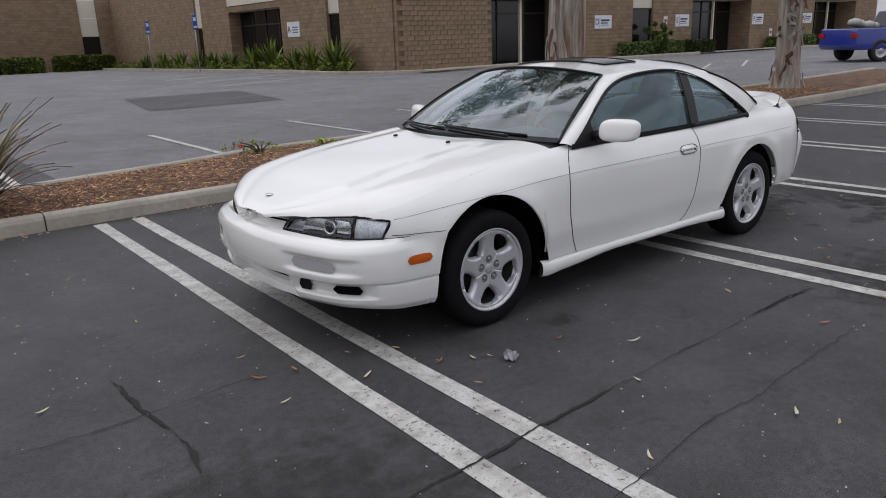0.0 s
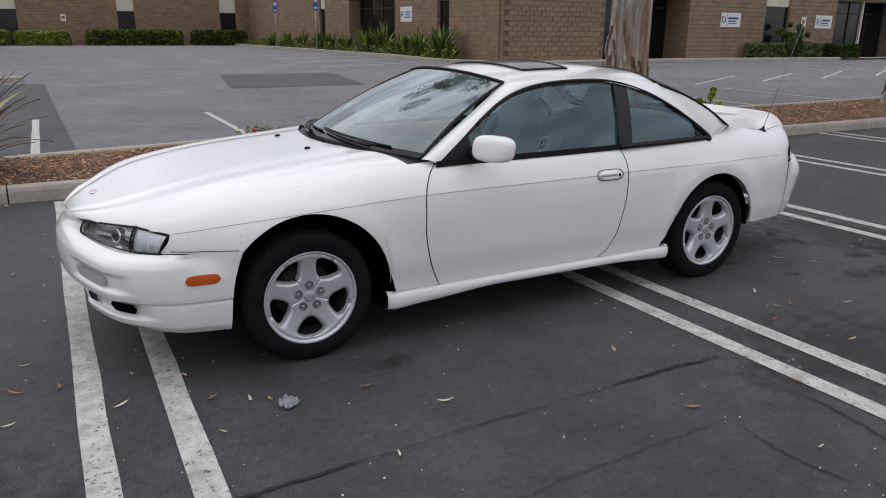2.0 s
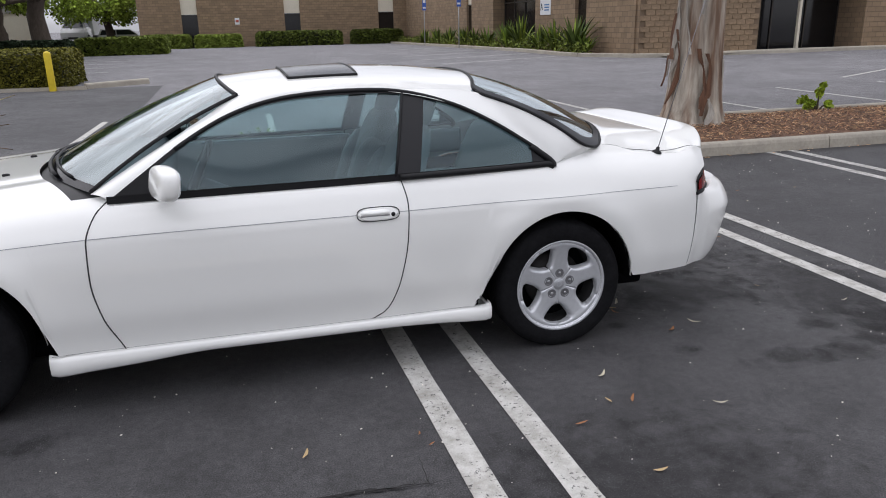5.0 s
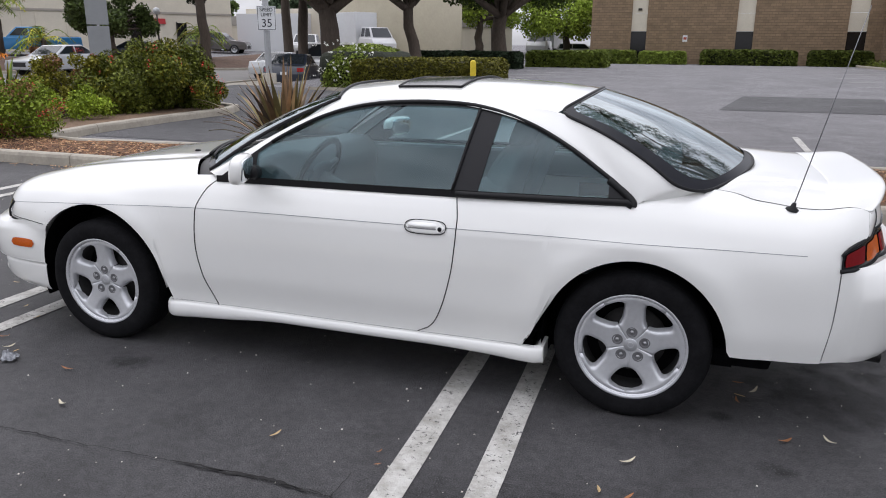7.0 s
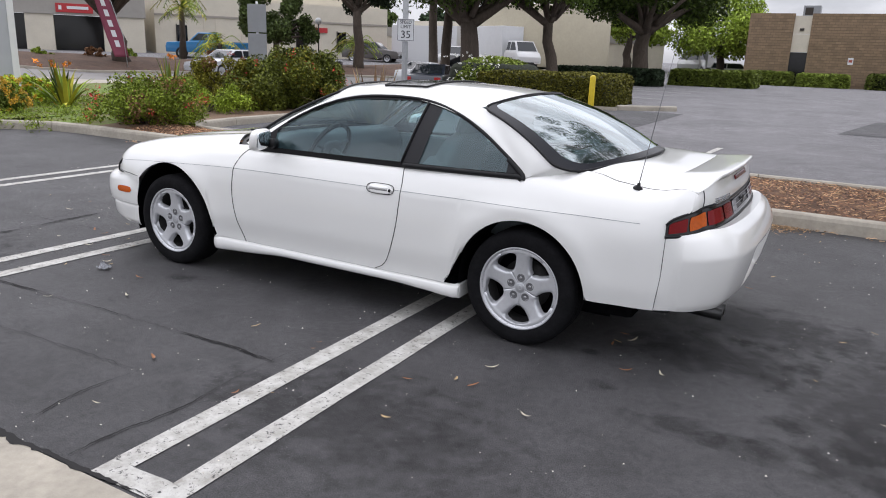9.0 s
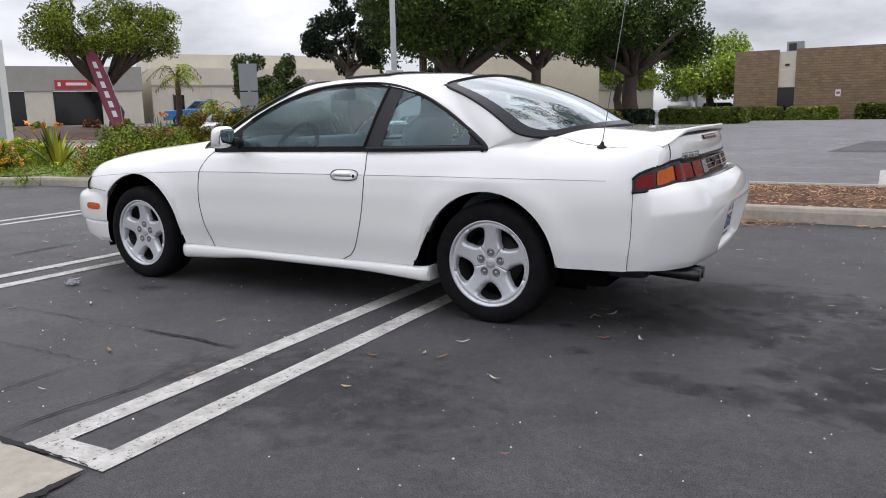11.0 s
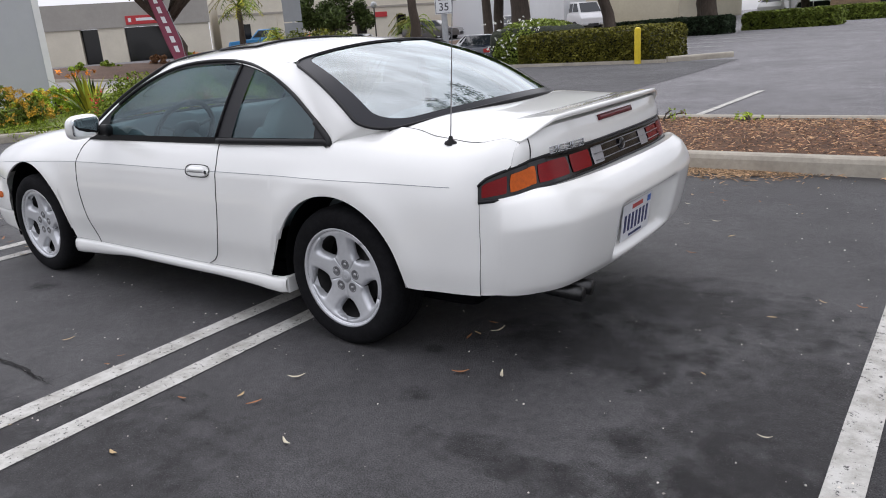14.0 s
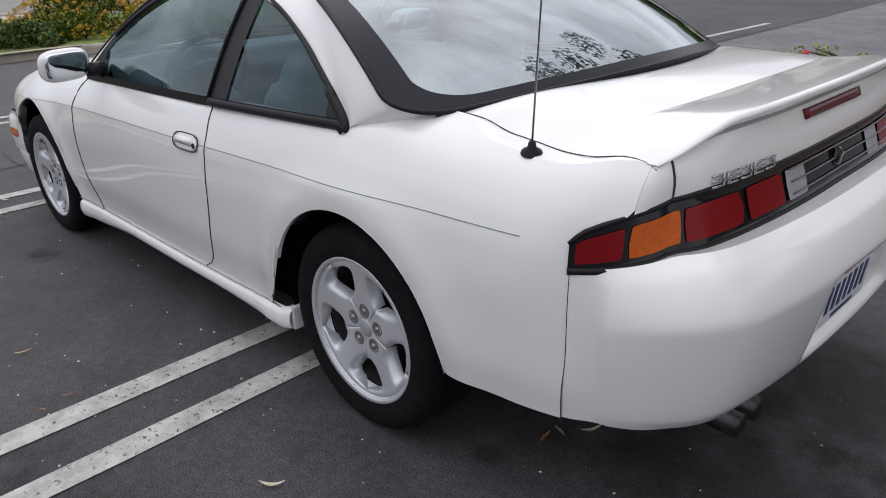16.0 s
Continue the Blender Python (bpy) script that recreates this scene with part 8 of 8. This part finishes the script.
# ---------- interior ----------
def seat(x, y, recl, name, parent):
    s = new(name)
    s.parent = parent
    s.matrix_basis = pose(x, y, 0)
    blob("cushion", (0.0, 0, 0.42), (0.27, 0.24, 0.085), 0.55, leather, s, 20)
    blob("backrest", (0.30, 0, 0.72), (0.075, 0.235, 0.31), 0.55, leather, s, 20, recl)
    blob("head_restraint", (0.30 + recl * 0.36, 0, 1.075), (0.05, 0.125, 0.075), 0.55, leather, s, 16, recl)
    for yy in (-0.19, 0.19):
        blob("bolster", (0.25, yy, 0.66), (0.10, 0.055, 0.24), 0.6, leather, s, 14, recl)
    for yy in (-0.05, 0.05):
        tube("post", [(0.30 + recl * 0.28, yy, 0.95), (0.30 + recl * 0.34, yy, 1.03)], 0.006, chrome, s, 6)
    return s


for y in (-0.36, 0.36):
    seat(0.30, y, 0.36, "front_seat", car)
blob("rear_bench", (1.02, 0, 0.56), (0.24, 0.58, 0.09), 0.5, leather, car, 24)
blob("rear_backrest", (1.26, 0, 0.76), (0.07, 0.58, 0.20), 0.5, leather, car, 24, 0.45)
sheet("parcel_shelf", lambda u, v: (lerp(1.27, 1.60, u), lerp(-0.58, 0.58, v), lerp(0.895, 0.880, u) - 0.02), 6, 6, dashmat, car)
box("shelf_speaker", (1.38, -0.50, 0.860), (1.52, -0.26, 0.882), blackrub, car, 0.005)
box("shelf_speaker", (1.38, 0.26, 0.860), (1.52, 0.50, 0.882), blackrub, car, 0.005)


def dash_fn(u, v):
    y = lerp(-0.70, 0.70, u)
    pts = [(-0.84 + 0.2 * (abs(y) / 0.7) ** 2, 0.885), (-0.62, 0.895), (-0.48, 0.885 + 0.035 * math.exp(-((y + 0.36) / 0.2) ** 4)), (-0.43, 0.80), (-0.46, 0.55)]
    s = v * 4
    j = min(int(s), 3)
    a, b = pts[j], pts[j + 1]
    return (lerp(a[0], b[0], s - j), y, lerp(a[1], b[1], s - j))


sheet("dashboard", dash_fn, 30, 16, dashmat, car)
st = new("steering_wheel")
st.parent = car
st.matrix_basis = pose(-0.30, -0.36, 0.82, 0, -64, 0)
tube("wheel_rim", [(0.185 * math.cos(a), 0.185 * math.sin(a), 0) for a in np.linspace(0, 2 * math.pi, 41)], 0.015, blackrub, st, 8)
blob("horn_pad", (0, 0, -0.01), (0.075, 0.085, 0.02), 0.6, dashmat, st, 14)
for a in (0.35, math.pi - 0.35, math.pi * 1.5):
    tube("spoke", [(0.05 * math.sin(a), 0.05 * math.cos(a), 0), (0.18 * math.sin(a), 0.18 * math.cos(a), 0)], 0.012, dashmat, st, 6)
tube("column", [(0, 0, -0.02), (0, 0, -0.25)], 0.035, dashmat, st, 10)
blob("rear_view_mirror", (-0.17, 0.0, 1.165), (0.018, 0.115, 0.034), 0.6, dashmat, car, 16)
box("centre_console", (-0.45, -0.11, 0.28), (0.45, 0.11, 0.52), dashmat, car, 0.03)
box("floor_pan", (-0.85, -0.70, 0.20), (0.86, 0.70, 0.245), wellmat, car)
for sg in (-1, 1):
    box("door_card", (-0.62, min(sg * 0.70, sg * 0.74), 0.27), (0.56, max(sg * 0.70, sg * 0.74), 0.845), leather, car, 0.02)
    box("rear_side_trim", (0.56, min(sg * 0.66, sg * 0.70), 0.70), (1.25, max(sg * 0.66, sg * 0.70), 0.845), leather, car, 0.02)
sheet("headlining", lambda u, v: roof_pt(lerp(0.06, 0.94, u), lerp(0.03, 0.97, v)) + Vector((0, 0, -0.022)), 16, 16, mat("pale_headlining", (0.38, 0.38, 0.36), 0.9), car)
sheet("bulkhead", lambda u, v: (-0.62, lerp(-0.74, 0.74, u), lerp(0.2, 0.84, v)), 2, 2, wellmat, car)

# ---------- small things on the asphalt ----------
crackmat = mat("crack_filled_with_dirt", (0.034, 0.033, 0.033), 0.95, spec=0.1)


def crack(path, w, seed, label="thin ragged crack in the asphalt"):
    """A ragged crack: a strip with an uneven width along a wandering path."""
    r = random.Random(seed)
    P = [Vector((x, y, 0)) for x, y in path]
    dense = []
    for a, b in zip(P, P[1:]):
        n = max(2, int((b - a).length / 0.018))
        dense += [a.lerp(b, i / n) for i in range(n)]
    dense.append(P[-1])
    vs, fs = [], []
    off, wid = 0.0, w
    for i, p in enumerate(dense):
        d = (dense[min(i + 1, len(dense) - 1)] - dense[max(i - 1, 0)]).normalized()
        nn = Vector((-d.y, d.x, 0))
        off = off * 0.80 + r.gauss(0, 0.0032)
        wid = max(0.0012, min(w * 2.2, wid + r.gauss(0, w * 0.25)))
        taper = min(1.0, i / 10, (len(dense) - 1 - i) / 10 + 0.15)
        for sg in (-1, 1):
            q = p + nn * (off + sg * wid * taper * r.uniform(0.6, 1.2))
            vs.append((q.x, q.y, 0.0118))
    for i in range(len(dense) - 1):
        fs.append((2 * i, 2 * i + 1, 2 * i + 3, 2 * i + 2))
    return tagged(mesh_ob("asphalt_crack", vs, fs, crackmat, None, False), label, "crack", "asphalt cracks", "structure")


crack([(-3.05, -1.74), (-2.47, -1.70), (-1.93, -1.68), (-1.29, -1.66), (-0.62, -1.64), (-0.1, -1.64), (0.23, -1.64), (0.40, -1.66)], 0.0036, 1)
crack([(-0.25, -1.65), (0.07, -1.64), (0.40, -1.66)], 0.004, 11)
crack([(0.39, -1.66), (0.395, -1.85), (0.41, -2.03), (0.41, -2.22), (0.39, -2.42), (0.37, -2.68)], 0.0034, 2)
crack([(0.40, -1.48), (0.40, -1.66), (0.50, -1.64)], 0.003, 3)
crack([(-3.6, -0.50), (-3.16, -0.52), (-2.89, -0.53), (-2.55, -0.50), (-2.38, -0.48)], 0.0016, 4)
crack([(-0.02, -2.68), (0.0, -2.55), (-0.03, -2.40), (-0.04, -2.23), (-0.01, -2.07)], 0.003, 5)
crack([(-2.2, -2.16), (-1.86, -2.13), (-1.47, -2.09), (-1.0, -2.10), (-0.56, -2.08), (-0.02, -2.07)], 0.0011, 6)
crack([(-14.0, -2.71), (-5, -2.72), (-1, -2.715), (0.0, -2.715), (0.86, -2.70)], 0.012, 7, "dirt-filled joint between asphalt and concrete")
crack([(0.87, -2.70), (0.88, -3.2), (0.87, -3.6)], 0.012, 8, "dirt-filled joint between asphalt and concrete")
for i, xx in enumerate((-6.0, -3.0, -0.05)):
    crack([(xx, -2.73), (xx + 0.01, -3.5)], 0.004, 20 + i, "joint across the concrete strip")

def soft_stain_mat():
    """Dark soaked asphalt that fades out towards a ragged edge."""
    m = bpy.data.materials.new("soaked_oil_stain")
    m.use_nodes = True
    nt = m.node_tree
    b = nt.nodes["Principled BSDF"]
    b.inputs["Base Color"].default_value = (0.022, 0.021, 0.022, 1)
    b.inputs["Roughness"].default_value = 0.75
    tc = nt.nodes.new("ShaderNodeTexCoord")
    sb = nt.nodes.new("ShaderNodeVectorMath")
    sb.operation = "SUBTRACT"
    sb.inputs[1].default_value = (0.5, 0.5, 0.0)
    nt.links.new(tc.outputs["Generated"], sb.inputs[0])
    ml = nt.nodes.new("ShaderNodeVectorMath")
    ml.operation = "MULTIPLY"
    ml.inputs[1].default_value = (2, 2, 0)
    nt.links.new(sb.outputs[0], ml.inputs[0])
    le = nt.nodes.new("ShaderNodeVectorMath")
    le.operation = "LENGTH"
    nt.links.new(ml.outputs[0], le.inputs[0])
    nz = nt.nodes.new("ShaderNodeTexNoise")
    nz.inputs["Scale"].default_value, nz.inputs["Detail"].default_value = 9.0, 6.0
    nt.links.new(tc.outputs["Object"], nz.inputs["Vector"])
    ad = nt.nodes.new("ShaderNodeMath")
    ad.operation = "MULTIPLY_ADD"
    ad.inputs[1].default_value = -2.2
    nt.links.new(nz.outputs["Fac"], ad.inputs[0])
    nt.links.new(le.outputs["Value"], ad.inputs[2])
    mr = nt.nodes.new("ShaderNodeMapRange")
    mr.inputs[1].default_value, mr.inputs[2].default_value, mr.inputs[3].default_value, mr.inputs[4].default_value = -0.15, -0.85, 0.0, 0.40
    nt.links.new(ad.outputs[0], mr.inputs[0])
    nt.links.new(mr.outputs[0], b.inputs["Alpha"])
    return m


stainmat = soft_stain_mat()
STAIN_Z = [0.0]


def stain(x, y, rx, ry, seed, name="oil_stain"):
    STAIN_Z[0] += 0.00012
    z = 0.0066 + STAIN_Z[0]
    vs = [(x + rx * 1.7 * math.cos(a), y + ry * 1.7 * math.sin(a), z) for a in np.linspace(0, 2 * math.pi, 29)[:-1]]
    return tagged(mesh_ob(name, vs, [tuple(range(28))], stainmat, None, False), "dark faded oil stain soaked into asphalt", "oil stain", "oil stains", "structure")


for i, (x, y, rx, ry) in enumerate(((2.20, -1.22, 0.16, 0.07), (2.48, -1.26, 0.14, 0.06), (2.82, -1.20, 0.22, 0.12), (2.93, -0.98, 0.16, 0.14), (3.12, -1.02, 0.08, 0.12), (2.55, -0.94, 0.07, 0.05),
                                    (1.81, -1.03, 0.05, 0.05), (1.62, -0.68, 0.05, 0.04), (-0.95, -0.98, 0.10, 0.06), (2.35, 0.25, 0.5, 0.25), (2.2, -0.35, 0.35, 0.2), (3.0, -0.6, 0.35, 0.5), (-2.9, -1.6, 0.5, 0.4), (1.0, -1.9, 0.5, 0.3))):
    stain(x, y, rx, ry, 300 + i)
# strip of dark sealer that has run
crack([(-2.97, -0.05), (-2.96, -0.47), (-2.92, -0.69), (-2.91, -0.87), (-2.95, -1.10)], 0.006, 12, "dark smear of old crack sealer")

# fallen gum leaves
LEAFM = [mat("fallen_leaf_straw", (0.46, 0.33, 0.17), 0.7, var=0.2, scale=60), mat("fallen_leaf_brown", (0.30, 0.13, 0.055), 0.7, var=0.2, scale=60), mat("fallen_leaf_pale", (0.55, 0.50, 0.38), 0.7, var=0.15, scale=60)]


def leaf_mesh(L, W_, curl, material, k):
    vs, fs = [], []
    for i in range(9):
        t = i / 8
        x = L * (t - 0.5)
        w = W_ * math.sin(math.pi * min(1, t * 0.96 + 0.02)) ** 0.8 + 0.0006
        z = curl * (2 * t - 1) ** 2 + 0.002
        bend = 0.07 * L * math.sin(math.pi * t)
        for e, dz in ((-1, 0.003), (0, 0.0), (1, 0.003)):
            vs.append((x, bend + e * w, z + dz))
    for i in range(8):
        for e in range(2):
            a = i * 3 + e
            fs.append((a, a + 1, a + 4, a + 3))
    me = bpy.data.meshes.new("fallen_leaf")
    me.from_pydata(vs, [], fs)
    me.materials.append(material)
    return me


LEAVES = [leaf_mesh(0.075 + 0.012 * (k % 3), 0.0085 + 0.001 * (k % 2), 0.004 + 0.004 * (k % 3), LEAFM[k % 3], k) for k in range(9)]
spots = [(-2.42, -0.26), (-2.30, -0.56), (-2.09, -0.85), (-2.02, -0.57), (-1.76, -0.95), (-1.63, -1.04), (-1.55, -1.07), (-1.17, -1.15), (-1.27, -1.69), (-1.78, -1.24), (-2.46, -0.53), (-2.48, -0.82),
         (-1.82, -0.69), (-2.72, 1.71), (-3.27, -0.20), (-2.47, 1.19), (-2.03, 0.90), (-1.07, -2.27), (-1.02, -2.41), (1.85, -0.80), (2.01, -0.75), (1.22, -1.34), (1.32, -1.36), (1.63, -1.49),
         (1.16, -1.82), (1.04, -1.47), (1.30, -1.13), (0.02, -1.36), (-0.08, -1.94), (-0.93, -1.42), (1.71, -0.46), (1.71, -0.33), (1.77, -0.39), (2.27, 1.38), (2.16, 0.99), (1.80, 2.06), (2.89, 0.50),
         (3.04, 0.50), (2.10, 1.67), (2.74, 0.23), (1.70, -0.51)]
lr = random.Random(77)
spots += [(lr.uniform(-4.5, 4.8), lr.uniform(-2.6, 3.1)) for _ in range(46)]
spots += [(1.7 + lr.gauss(0, 0.6), 2.6 + lr.gauss(0, 0.4)) for _ in range(26)]
for i, (x, y) in enumerate(spots):
    if i > 40 and -2.2 < x < 2.2 and -0.75 < y < 0.8:
        continue
    ob = new("fallen_leaf", LEAVES[i % 9])
    ob.matrix_basis = pose(x, y, 0.012, lr.uniform(-8, 8), lr.uniform(-8, 8), lr.uniform(0, 360)) @ Matrix.Scale(lr.uniform(0.5, 0.78) if i <= 40 else lr.uniform(0.25, 0.6), 4)
    tagged(ob, ("straw-coloured dry gum leaf on asphalt", "brown dry gum leaf on asphalt", "pale dry gum leaf on asphalt")[i % 3], "leaf", "fallen leaves")

# crumpled clear wrapper by the front wheel
wv, wf = grid_pts(lambda u, v: (0.085 * (u - 0.5) + 0.02 * noise.noise(Vector((u * 5, v * 5, 1))), 0.075 * (v - 0.5) + 0.02 * noise.noise(Vector((u * 5, v * 5, 7))),
                                0.008 + 0.055 * abs(noise.noise(Vector((u * 3.7, v * 3.7, 3)))) + 0.03 * math.sin(math.pi * u) * math.sin(math.pi * v)), 14, 14)
wr_ = mesh_ob("crumpled_wrapper", wv, wf, mat("clear_plastic_wrap", (0.30, 0.31, 0.33), 0.25, var=0.5, scale=50), None, False)
wr_.matrix_basis = pose(-1.50, -1.155, 0.008, 0, 0, 30) @ Matrix.Scale(0.8, 4)
tagged(wr_, "crumpled clear plastic wrapper on the asphalt", "litter")
scatter_mesh("grit", 1600, lambda: (rnd.uniform(-5.5, 6.0), rnd.uniform(-3.0, 3.2), 0.009), lambda: (lambda s_: ([(-s_, -s_, 0), (s_, -s_ * 0.7, 0), (s_ * 0.8, s_, 0), (-s_ * 0.7, s_, 0), (0, 0, s_ * 1.3)], [(0, 1, 4), (1, 2, 4), (2, 3, 4), (3, 0, 4)]))(rnd.uniform(0.0015, 0.0045)),
             mat("pale_grit", (0.34, 0.32, 0.29), 0.9, rand=0.5), "pale grit and crumbs lying on the asphalt", "grit")
